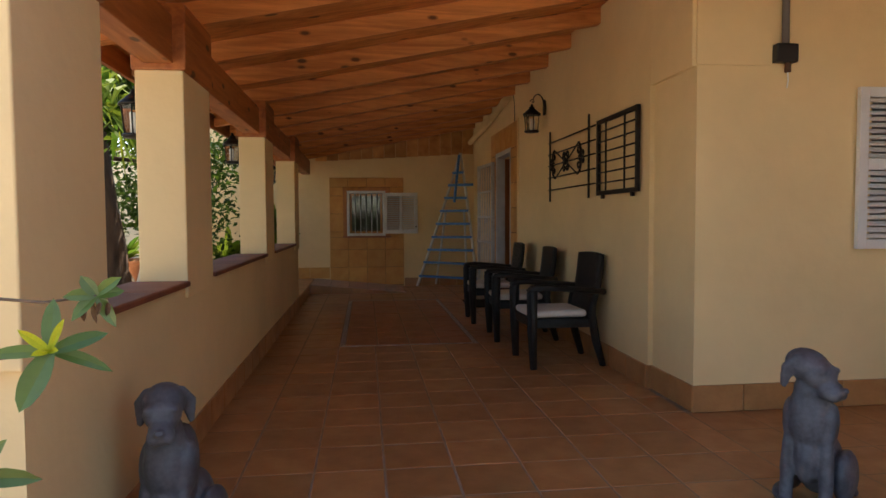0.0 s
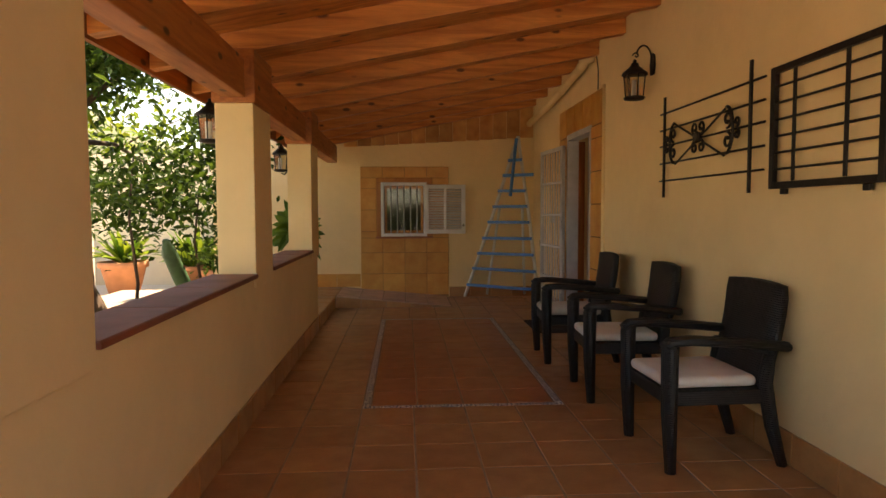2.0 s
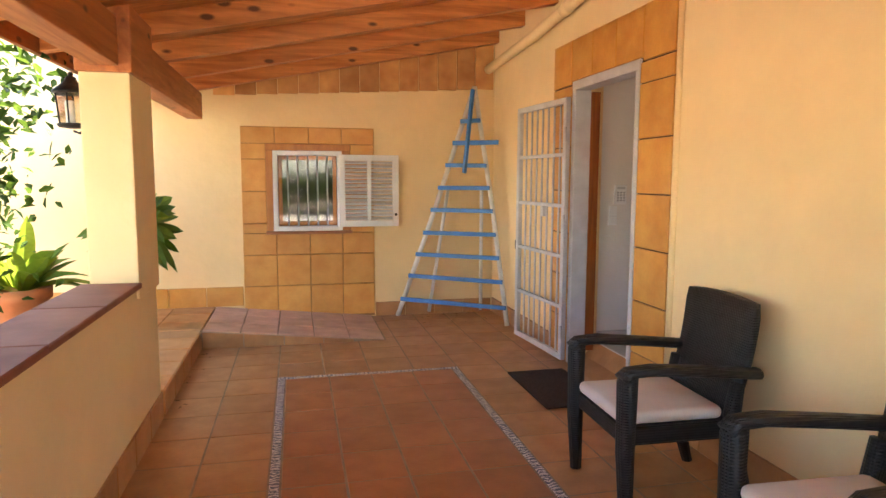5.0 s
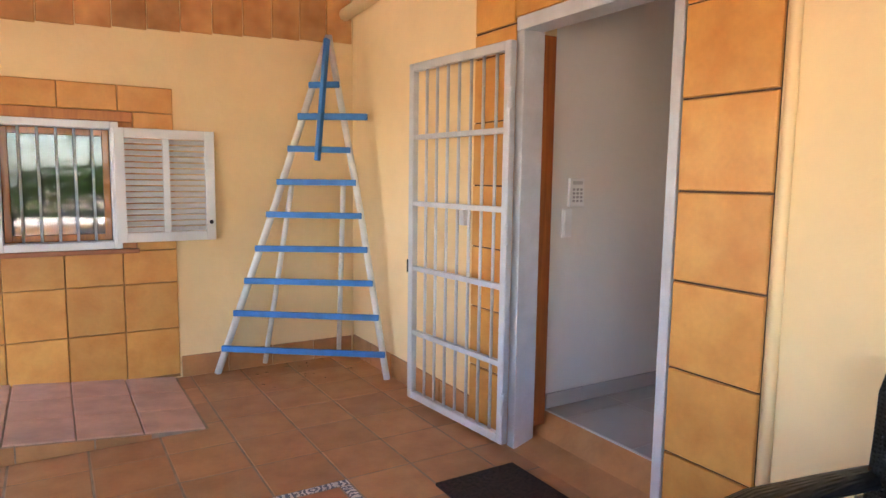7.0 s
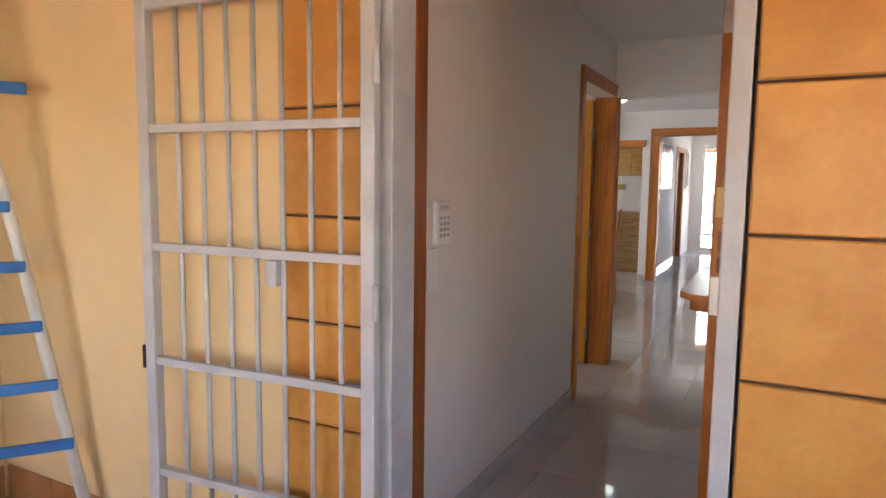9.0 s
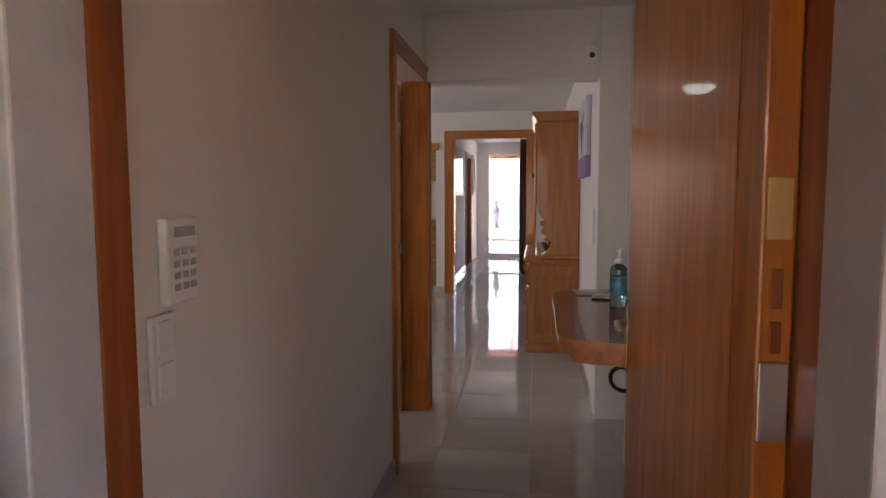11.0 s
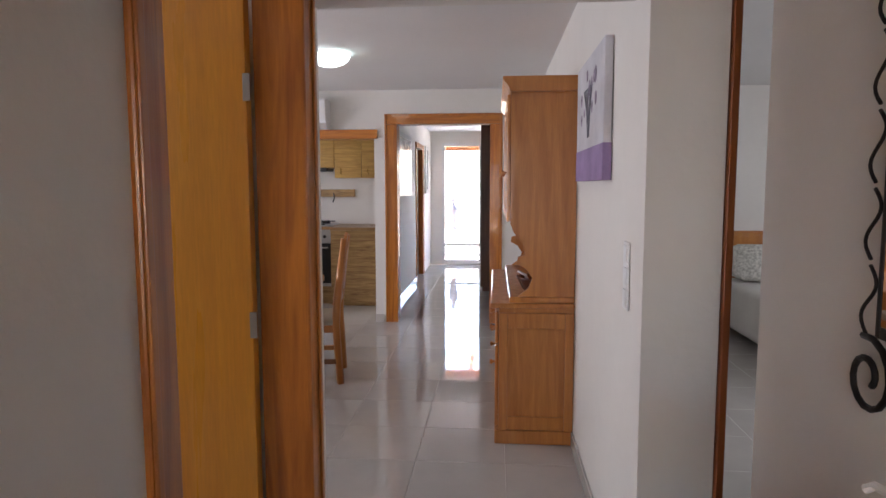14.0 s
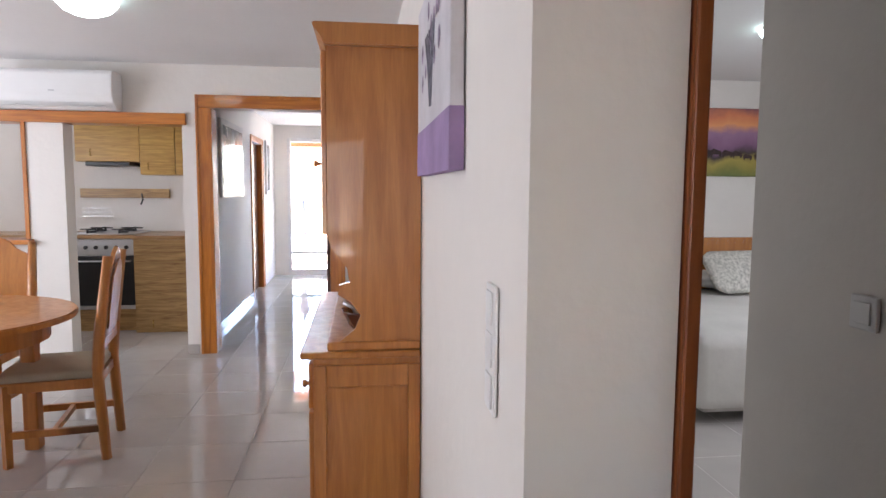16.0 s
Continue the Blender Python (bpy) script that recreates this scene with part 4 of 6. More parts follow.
# ---- hall ----


def casing(name, axis, face, a0, a1, top, depth, label, width=0.075, floor=FI, sgn=1, mat=None):
    """A wooden door casing round an opening a0..a1; face is where it stands out from the wall."""
    o = thing(name, (0, 0, 0), label, "door frame", "", "structure")
    f0, f1 = sorted((face, face + sgn * depth))

    def bx(a, b, z0, z1, g0=f0, g1=f1):
        return box((a, g0, z0), (b, g1, z1), 0.006) if axis == "x" else box((g0, a, z0), (g1, b, z1), 0.006)
    part("jamb", bx(a0 - width, a0 + 0.02, floor, top), mat or ORANGE_WOOD, o)
    part("jamb", bx(a1 - 0.02, a1 + width, floor, top), mat or ORANGE_WOOD, o)
    part("head", bx(a0 - width, a1 + width, top + 0.001, top + width), mat or (ORANGE_WOOD if axis == "x" else ORANGE_WOOD_X), o)
    e0, e1 = (f0 - 0.008, f0 - 0.0005) if sgn > 0 else (f1 + 0.0005, f1 + 0.008)
    part("moulding", bx(a0 - width, a0 - width + 0.022, floor, top + width, e0, e1), mat or ORANGE_WOOD, o)
    part("moulding", bx(a1 + width - 0.022, a1 + width, floor, top + width, e0, e1), mat or ORANGE_WOOD, o)
    part("moulding", bx(a0 - width + 0.023, a1 + width - 0.023, top + width - 0.022, top + width, e0, e1), mat or ORANGE_WOOD, o)
    return o


casing("door_casing_hall", "x", 8.122, 4.945, 5.76, 2.045, 0.15, "orange varnished pine door frame in the hall")
sd2 = thing("side_door", pose(5.735, 8.276, FI + 0.006, 0, 0, 89), "open golden veneered room door with steel hinges", "door")
part("leaf", box((0.0, 0.0, 0.0), (0.78, 0.038, 1.87), 0.003), VENEER, sd2)
for z in (0.22, 0.95, 1.62):
    part("hinge", box((-0.014, 0.039, z - 0.038), (0.008, 0.044, z + 0.038), 0.002), bpy.data.materials["dull_steel"], sd2, "steel hinge")
casing("door_casing_bedroom", "y", 5.735, 6.27, 6.957, 2.13, 0.030, "brown wooden bedroom door frame", 0.004, mat=JAMB_WOOD)
casing("arch_casing", "y", 10.188, 7.62, 8.565, 2.10, 0.18, "orange varnished pine frame of the corridor opening", 0.10)
casing("door_casing_corridor", "x", 8.690, 12.95, 13.75, 2.05, 0.10, "dark wooden door frame in the corridor", 0.07)
cd = thing("corridor_door", (12.97, 8.76, FI + 0.006), "closed dark brown wooden corridor door", "door")
part("leaf", box((0.0, 0.0, 0.0), (0.76, 0.035, 1.89), 0.003), DARK_WOOD, cd)

for nm, lo, hi in (("baseboard", (3.01, 8.122, FI), (4.86, 8.134, FI + 0.08)), ("baseboard", (10.364, 8.686, FI), (12.87, 8.699, FI + 0.08)), ("baseboard", (6.04, 7.176, FI), (7.2, 7.188, FI + 0.08)), ("baseboard", (10.188, 8.68, FI), (10.199, 8.769, FI + 0.08))):
    structure(nm, box(lo, hi, 0.003), HALL_TILE, "polished cream tile skirting", "baseboard")

kp = thing("alarm_keypad", (3.17, 8.134, 1.30), "white alarm keypad with small grey buttons on the hall wall", "keypad")
part("body", box((-0.052, -0.02, -0.075), (0.052, -0.001, 0.075), 0.006), WHITE_PLASTIC, kp)
for r in range(4):
    for c in range(3):
        part("button", box((-0.034 + c * 0.026, -0.024, 0.01 - r * 0.02), (-0.018 + c * 0.026, -0.0205, 0.022 - r * 0.02), 0.002), material("grey_button", (0.45, 0.45, 0.45), 0.5) if r == c == 0 else bpy.data.materials["grey_button"], kp)
part("display", box((-0.034, -0.023, 0.042), (0.034, -0.0205, 0.06), 0.001), STEEL, kp)
sw = thing("light_switch", (3.115, 8.134, 1.14), "white double light switch under the keypad", "light switch")
part("plate", box((-0.035, -0.01, -0.075), (0.035, -0.001, 0.075), 0.004), WHITE_PLASTIC, sw)
for z in (0.036, -0.036):
    part("rocker", box((-0.022, -0.015, z - 0.028), (0.022, -0.0105, z + 0.028), 0.003), WHITE_PLASTIC, sw)
sw3 = thing("light_switch", (5.94, 7.176, 1.225), "white triple vertical light switch on the living room wall", "light switch")
part("plate", box((-0.035, 0.001, -0.105), (0.035, 0.007, 0.105), 0.002), WHITE_PLASTIC, sw3)
for z in (0.068, 0.0, -0.068):
    part("rocker", box((-0.022, 0.0072, z - 0.027), (0.022, 0.0105, z + 0.027), 0.001), WHITE_PLASTIC, sw3)
sw4 = thing("light_switch", (6.235, 6.251, 1.21), "white light switch beside the bedroom door", "light switch")
part("plate", box((-0.04, 0.0, -0.04), (0.04, 0.011, 0.04), 0.004), WHITE_PLASTIC, sw4)
part("rocker", box((-0.025, 0.0115, -0.025), (0.025, 0.016, 0.025), 0.003), WHITE_PLASTIC, sw4)
pir = thing("motion_sensor", (5.775, 7.22, 2.17), "small white alarm sensor in the corner of the hall beam", "sensor")
part("body", box((-0.05, -0.03, -0.05), (0.004, 0.03, 0.05), 0.015, 3), WHITE_PLASTIC, pir, "", True)
part("lens", lathe([(0.016, 0), (0.014, 0.006), (0.006, 0.009)], 12, Matrix.Translation((-0.05, 0, -0.015)) @ Matrix.Rotation(radians(-90), 4, "Y")), BLACK, pir)

# console table, half oval with one straight side to the wall
con = thing("console_shelf", (4.42, 7.092, FI), "reddish brown wooden wall console with rounded ends on iron scrolls", "console")
TOPZ = 0.85


def console_outline(g):
    """Straight front with squared oval ends."""
    def quarter(k):
        a = math.pi / 2 * k / 14
        return math.cos(a) ** 0.62, math.sin(a) ** 0.62
    left = [(-0.36 - (0.14 - g) * quarter(k)[0], (0.348 - g) * quarter(k)[1]) for k in range(15)]
    right = [(0.28 + (0.26 - g) * quarter(k)[0], (0.348 - g) * quarter(k)[1]) for k in range(14, -1, -1)]
    return [(a, max(0.002, b)) for a, b in left + right]


part("tabletop", prism(console_outline(0.0), TOPZ - 0.026, TOPZ, "z", 0.005), CONSOLE_WOOD, con)
part("apron", prism(console_outline(0.04), TOPZ - 0.075, TOPZ - 0.027, "z"), CONSOLE_WOOD, con)
for x in (-0.25, 0.30):
    part("bracket", tube([(x, 0.006, 0.45), (x, 0.012, 0.67), (x, 0.10, 0.75), (x, 0.24, 0.772)], 0.008, 6), IRON, con, "black iron bracket", True)
    part("scroll", tube([(x, 0.12 + p[1], 0.65 + p[2]) for p in spiral((0.02, 0.04), 0.07, 0.6, 1.5, 20)], 0.007, 6), IRON, con, "black iron scroll", True)

CT = FI + TOPZ
bot = thing("sanitizer_bottle", Matrix.Translation((4.54, 7.205, CT)) @ Matrix.Scale(0.92, 4), "clear pump bottle of pale blue hand gel on the console", "bottle")
GEL = glass("blue_gel", (0.42, 0.78, 0.88), 0.05)
part("body", lathe([(0.030, 0.0), (0.034, 0.004), (0.034, 0.145), (0.030, 0.158), (0.016, 0.168), (0.013, 0.175)], 20), GEL, bot, "clear plastic body with blue gel", True)
part("label", lathe([(0.0346, 0.045), (0.0348, 0.05), (0.0348, 0.115), (0.0346, 0.12)], 20), material("teal_label", (0.10, 0.36, 0.44), 0.4, vary=0.25, scale=30), bot, "teal label", True)
part("pump", lathe([(0.016, 0.172), (0.016, 0.188), (0.006, 0.19), (0.006, 0.215), (0.014, 0.217), (0.015, 0.232), (0.008, 0.236)], 14), WHITE_PLASTIC, bot, "white pump", True)
part("nozzle", tube([(0, 0, 0.228), (0.03, 0.01, 0.228), (0.04, 0.013, 0.22)], 0.005, 8), WHITE_PLASTIC, bot)
mg = thing("magazine", pose(4.845, 7.245, CT, 0, 0, 96), "blue and grey glossy brochure lying on the console", "brochure")
part("cover", box((-0.105, -0.07, 0.0), (0.105, 0.07, 0.005), 0.001), material("glossy_cover", (0.10, 0.13, 0.19), 0.2, vary=0.5, scale=9, fine=30, hue=(0.35, 0.42, 0.5)), mg)
mg2 = thing("magazine", pose(4.72, 7.20, CT + 0.0055, 0, 0, 82), "brown and white glossy brochure lying on the console", "brochure")
part("cover", box((-0.085, -0.06, 0.0), (0.085, 0.06, 0.004), 0.001), material("photo_cover", (0.22, 0.13, 0.09), 0.2, vary=0.5, scale=22, fine=60, hue=(0.6, 0.55, 0.5)), mg2)

# mirror with scrolled iron frame
mi = thing("mirror", Matrix.Translation((4.58, 7.093, 1.765)), "tall wall mirror in a black scrolled iron frame", "mirror")
part("glass", box((-0.185, 0.004, -0.44), (0.185, 0.012, 0.40)), MIRROR, mi, "mirror glass")
for x0, x1, z0, z1 in ((-0.193, -0.184, -0.455, 0.415), (0.184, 0.193, -0.455, 0.415), (-0.183, 0.183, -0.455, -0.439), (-0.183, 0.183, 0.40, 0.415)):
    part("rod", box((x0, 0.004, z0), (x1, 0.014, z1), 0.003), IRON, mi)
for s in (-1, 1):
    for k in range(9):
        zc = -0.41 + k * 0.098
        pts = [(s * (0.2125 + 0.015 * math.sin(a)), 0.012, zc + 0.045 * (a / math.pi - 1)) for a in [2 * math.pi * j / 12 for j in range(13)]]
        part("twist", tube(pts, 0.0026, 6), IRON, mi, "", True)
    part("scroll", tube([(s * p[1], 0.012, p[2] - 0.455) for p in spiral((0.205, -0.055), 0.055, 1.3, 1.4, 20)], 0.0046, 6), IRON, mi, "", True)
    part("scroll", tube([(s * p[1], 0.012, p[2] - 0.455) for p in spiral((0.11, -0.05), 0.05, 2.2, -1.4, 20)], 0.0046, 6), IRON, mi, "", True)
    part("scroll", tube([(s * p[1], 0.012, p[2] - 0.455) for p in spiral((0.045, -0.09), 0.04, 1.5, 1.3, 20)], 0.0046, 6), IRON, mi, "", True)
    part("drop", tube([(s * 0.01, 0.012, -0.456), (s * 0.018, 0.012, -0.50), (s * 0.05, 0.012, -0.535), (s * 0.062, 0.012, -0.565), (s * 0.05, 0.012, -0.585), (s * 0.036, 0.012, -0.57)], 0.004, 6), IRON, mi, "", True)
part("centre_leaf", tube([(0, 0.012, -0.456), (0, 0.014, -0.51), (0, 0.012, -0.575)], [0.004, 0.007, 0.003], 8), IRON, mi, "", True)
ky = thing("key_bunch", (4.27, 7.14, 1.32), "bunch of keys on a lime lanyard hung on the mirror", "keys")
for k, (dx, c) in enumerate(((0.0, (0.70, 0.36, 0.02)), (0.02, (0.55, 0.55, 0.52)), (-0.018, (0.5, 0.48, 0.42)))):
    part("key", box((dx - 0.011, -0.002 + 0.006 * k, -0.075), (dx + 0.011, 0.002 + 0.006 * k, -0.02), 0.002, 1, Matrix.Rotation(radians(12 * (k - 1)), 4, "Y")), material("key_metal", c, 0.4, metal=0.4, vary=0.1), ky)
part("tag", box((-0.03, 0.012, -0.155), (-0.004, 0.017, -0.095), 0.002, 1, Matrix.Rotation(radians(-14), 4, "Y")), material("green_plastic", (0.05, 0.36, 0.03), 0.4), ky, "green plastic key tag")
part("ring", tube([(0.016 * math.cos(a), 0.004, -0.01 + 0.016 * math.sin(a)) for a in [2 * math.pi * k / 14 for k in range(14)]], 0.0015, 5, True), STEEL, ky)
part("lanyard", boxes([((-0.030, -0.004, 0.26), (-0.008, -0.001, 0.98)), ((-0.012, 0.002, 0.22), (0.010, 0.005, 0.98))], 0.001), material("lime_ribbon", (0.30, 0.48, 0.02), 0.7, vary=0.25, scale=9, hue=(0.10, 0.16, 0.02)), ky, "lime green printed lanyard")
part("clip", box((-0.016, -0.003, 0.06), (0.008, 0.006, 0.225), 0.003), BLACK, ky, "black ribbon clip")

# ---- living room ----
hu = thing("dresser", (7.21, 7.178, FI), "honey pine dresser with cupboards below and shelves above", "dresser")
part("plinth", box((0.0, 0.0, 0.0), (1.35, 0.405, 0.075), 0.006), HUTCH_WOOD, hu)
part("base_cabinet", box((0.012, 0.0, 0.076), (1.338, 0.385, 0.725), 0.004), HUTCH_WOOD, hu)
part("stile", box((-0.002, 0.0, 0.076), (0.011, 0.045, 0.70), 0.003), HUTCH_WOOD, hu)
part("stile", box((-0.002, 0.34, 0.076), (0.011, 0.385, 0.70), 0.003), HUTCH_WOOD, hu)
part("side_rail", box((-0.002, 0.046, 0.62), (0.011, 0.339, 0.70), 0.003), HUTCH_WOOD, hu)
part("side_rail", box((-0.002, 0.046, 0.08), (0.011, 0.339, 0.15), 0.003), HUTCH_WOOD, hu)
part("worktop", box((-0.012, 0.0, 0.726), (1.362, 0.43, 0.752), 0.008), HUTCH_WOOD, hu)
part("collar", box((0.0, 0.0, 0.753), (1.35, 0.335, 0.785), 0.006), HUTCH_WOOD, hu)
SIDE = [(0.0, 0.786), (0.29, 0.786), (0.235, 0.83), (0.215, 0.88), (0.25, 0.93), (0.295, 0.955), (0.29, 0.99), (0.255, 1.0), (0.262, 1.05), (0.315, 1.12), (0.33, 1.16), (0.33, 1.82), (0.0, 1.82)]
for x in (0.006, 1.322):
    part("side_panel", prism([(b, z) for b, z in SIDE], x, x + 0.022, "x"), HUTCH_WOOD, hu)
part("back_panel", box((0.029, 0.002, 0.786), (1.321, 0.016, 1.82)), HUTCH_WOOD, hu)
part("shelf", box((0.029, 0.017, 1.14), (1.321, 0.31, 1.162), 0.003), HUTCH_WOOD, hu)
part("shelf", box((0.029, 0.017, 1.47), (1.321, 0.29, 1.49), 0.003), HUTCH_WOOD, hu)
part("cornice", prism([(0.0, 1.82), (0.335, 1.82), (0.34, 1.845), (0.37, 1.875), (0.375, 1.895), (0.0, 1.895)], -0.022, 1.372, "x", 0.004), HUTCH_WOOD, hu)
for k in range(3):
    x0 = 0.03 + k * 0.432
    d = part("cupboard_door", box((x0, 0.386, 0.09), (x0 + 0.42, 0.404, 0.52), 0.005), HUTCH_WOOD, hu)
    part("knob", lathe([(0.006, 0.0), (0.008, 0.012), (0.016, 0.02), (0.012, 0.03)], 10, Matrix.Translation((x0 + 0.38, 0.404, 0.33)) @ Matrix.Rotation(radians(-90), 4, "X")), HUTCH_WOOD, d, "", True)
    d = part("drawer", box((x0, 0.386, 0.535), (x0 + 0.42, 0.404, 0.70), 0.005), HUTCH_WOOD, hu)
    for dz in (0.60, 0.65):
        part("knob", lathe([(0.006, 0.0), (0.008, 0.012), (0.016, 0.02), (0.012, 0.03)], 10, Matrix.Translation((x0 + 0.1 + (dz - 0.6) * 4, 0.404, dz)) @ Matrix.Rotation(radians(-90), 4, "X")), HUTCH_WOOD, d, "", True)
    d = part("upper_door", boxes([((x0, 0.331, 1.17), (x0 + 0.05, 0.35, 1.81)), ((x0 + 0.37, 0.331, 1.17), (x0 + 0.42, 0.35, 1.81)), ((x0 + 0.051, 0.331, 1.17), (x0 + 0.369, 0.35, 1.22)), ((x0 + 0.051, 0.331, 1.76), (x0 + 0.369, 0.35, 1.81))], 0.003), HUTCH_WOOD, hu)
    part("pane", box((x0 + 0.051, 0.338, 1.221), (x0 + 0.369, 0.342, 1.759)), CLEAR, d)
    part("knob", lathe([(0.005, 0.0), (0.007, 0.012), (0.014, 0.02), (0.01, 0.028)], 10, Matrix.Translation((x0 + 0.03, 0.35, 1.42)) @ Matrix.Rotation(radians(-90), 4, "X")), HUTCH_WOOD, d, "", True)
bo = thing("serving_bowl", (7.44, 7.36, FI + 0.752), "dark brown glazed bowl on the dresser", "bowl")
part("bowl", lathe([(0.04, 0.0), (0.045, 0.01), (0.08, 0.05), (0.105, 0.10), (0.11, 0.11), (0.10, 0.105), (0.07, 0.05), (0.02, 0.02)], 20), material("dark_glaze", (0.10, 0.035, 0.02), 0.15, vary=0.1), bo, "", True)
part("ladle", tube([(-0.02, 0.02, 0.03), (-0.03, 0.06, 0.12), (-0.02, 0.10, 0.14)], 0.008, 8), STEEL, bo, "silver ladle", True)
# canvas picture
pi = thing("canvas_picture", (6.63, 7.178, 1.76), "white canvas print with lilac flowers and a purple band", "picture")
part("canvas", box((-0.37, 0.0, -0.235), (0.37, 0.03, 0.265), 0.004), material("pale_canvas", (0.66, 0.64, 0.67), 0.8, vary=0.06, scale=6), pi)
part("band", box((-0.371, -0.0005, -0.2365), (0.371, 0.0315, -0.105)), material("purple_band", (0.36, 0.25, 0.46), 0.8, vary=0.08, scale=8), pi, "purple painted band")
FLOWER = material("lilac_paint", (0.45, 0.36, 0.48), 0.8, vary=0.3, scale=40)
STEMP = material("dark_paint", (0.24, 0.23, 0.27), 0.8, vary=0.2, scale=40)
for k in range(9):
    a = random.Random(k).uniform(-0.5, 0.5)
    x0, z0 = 0.04 - k * 0.012, -0.06
    part("stem", tube([(x0 * 0.3, 0.031, z0), (x0 * 0.3 + a * 0.12, 0.032, z0 + 0.12), (x0 * 0.3 + a * 0.28, 0.031, z0 + 0.2)], 0.0026, 5), STEMP, pi)
for k in range(14):
    r = random.Random(k + 40)
    part("petal", lathe([(0.003, 0.0), (0.02 + 0.014 * r.random(), 0.001), (0.003, 0.002)], 8, Matrix.Translation((r.uniform(-0.2, 0.26), 0.0305, r.uniform(0.02, 0.22))) @ Matrix.Rotation(radians(-90), 4, "X")), FLOWER, pi)

# ceiling lamp
cl = thing("ceiling_lamp", (8.45, 8.75, 2.43), "round frosted glass ceiling lamp, switched on", "ceiling lamp")
part("base", lathe([(0.13, -0.02), (0.135, -0.001), (0.02, -0.0005)], 28), WHITE_PAINT, cl, "", True)
part("shade", lathe([(0.005, -0.095), (0.06, -0.088), (0.11, -0.067), (0.138, -0.038), (0.145, -0.021), (0.14, -0.0205)], 28), glow("lit_frosted_glass", (0.80, 1.0, 0.93), 0.42), cl, "glowing frosted glass dome", True)
cl2 = thing("ceiling_lamp", (8.45, 4.95, 2.43), "round frosted glass bedroom ceiling lamp, switched on", "ceiling lamp")
part("base", lathe([(0.13, -0.02), (0.135, -0.001), (0.02, -0.0005)], 28), WHITE_PAINT, cl2, "", True)
part("shade", lathe([(0.005, -0.095), (0.06, -0.088), (0.11, -0.067), (0.138, -0.038), (0.145, -0.021), (0.14, -0.0205)], 28), bpy.data.materials["lit_frosted_glass"], cl2, "glowing frosted glass dome", True)

# air conditioner above the kitchen opening
ac = thing("air_conditioner", (10.2, 9.62, 2.055), "white wall-mounted split air conditioner", "air conditioner")
part("casing", prism([(0.0, 0.0), (-0.10, 0.0), (-0.19, 0.05), (-0.205, 0.10), (-0.20, 0.255), (-0.18, 0.28), (0.0, 0.28)], -0.42, 0.42, "y", 0.006), WHITE_PLASTIC, ac)
part("flap", box((-0.19, -0.36, 0.012), (-0.11, 0.36, 0.020), 0.003), WHITE_PLASTIC, ac)
part("badge", box((-0.208, -0.02, 0.12), (-0.2035, 0.02, 0.13), 0.001), STEEL, ac, "small grey badge")

# kitchen
structure("kitchen_lintel", box((10.165, 8.735, 1.965), (10.38, 10.95, 2.052), 0.005), ORANGE_WOOD_X, "varnished wooden lintel over the kitchen opening", "beam")
structure("trim_bar", box((10.185, 9.905, 1.081), (10.375, 9.935, 1.964), 0.003), ORANGE_WOOD, "wooden trim of the serving hatch", "trim")
bar = thing("serving_shelf", (10.26, 10.3, 1.042), "wooden shelf of the kitchen serving hatch", "worktop")
part("board", box((-0.14, -0.42, 0.0), (0.14, 0.62, 0.036), 0.006), ORANGE_WOOD_X, bar)


def unit(name, lo, hi, doors, label, mat=ZEBRANO, face="-x", cat="cabinet"):
    o = thing(name, ((lo[0] + hi[0]) / 2, (lo[1] + hi[1]) / 2, lo[2]), label, cat)
    dx, dy, dz = (hi[0] - lo[0]) / 2, (hi[1] - lo[1]) / 2, hi[2] - lo[2]
    part("body", box((-dx + 0.02, -dy, 0), (dx, dy, dz), 0.002), mat, o)
    w = 2 * dy / doors
    for k in range(doors):
        d = part("door", box((-dx, -dy + k * w + 0.003, 0.003), (-dx + 0.019, -dy + (k + 1) * w - 0.003, dz - 0.003), 0.002), mat, o)
        part("handle", tube([(-dx, -dy + (k + 0.75) * w, 0.05), (-dx - 0.02, -dy + (k + 0.75) * w, 0.055), (-dx - 0.02, -dy + (k + 0.75) * w, 0.11), (-dx, -dy + (k + 0.75) * w, 0.115)], 0.005, 6), bpy.data.materials["brass"], d, "brass handle", True)
    return o


unit("base_cabinet", (11.02, 8.81, FI), (11.70, 9.44, FI + 0.86), 1, "striped wood veneer kitchen base cabinet beside the oven")
unit("base_cabinet", (11.12, 10.06, FI), (11.70, 11.2, FI + 0.86), 2, "striped wood veneer kitchen base cabinet under the worktop")
ov = thing("oven", (11.12, 9.75, FI), "built-in steel oven with a dark glass door", "oven")
part("drawer", box((0.02, -0.30, 0.0), (0.56, 0.30, 0.20), 0.003), ZEBRANO, ov, "striped veneer panel under the oven")
part("body", box((0.03, -0.30, 0.201), (0.56, 0.30, 0.858), 0.003), STEEL, ov)
part("door", box((0.0, -0.295, 0.24), (0.029, 0.295, 0.70), 0.006), BLACK, ov, "dark glass oven door")
part("lower_trim", box((0.002, -0.295, 0.205), (0.029, 0.295, 0.239), 0.003), STEEL, ov)
part("handle", tube([(-0.001, -0.25, 0.655), (-0.03, -0.25, 0.655), (-0.03, 0.25, 0.655), (-0.001, 0.25, 0.655)], 0.008, 8), STEEL, ov, "", True)
part("control_panel", box((0.0, -0.295, 0.705), (0.029, 0.295, 0.855), 0.004), STEEL, ov)
for k in range(6):
    part("knob", lathe([(0.018, 0), (0.018, 0.014), (0.012, 0.018)], 12, Matrix.Translation((0, -0.22 + k * 0.088, 0.78)) @ Matrix.Rotation(radians(-90), 4, "Y")), BLACK, ov)
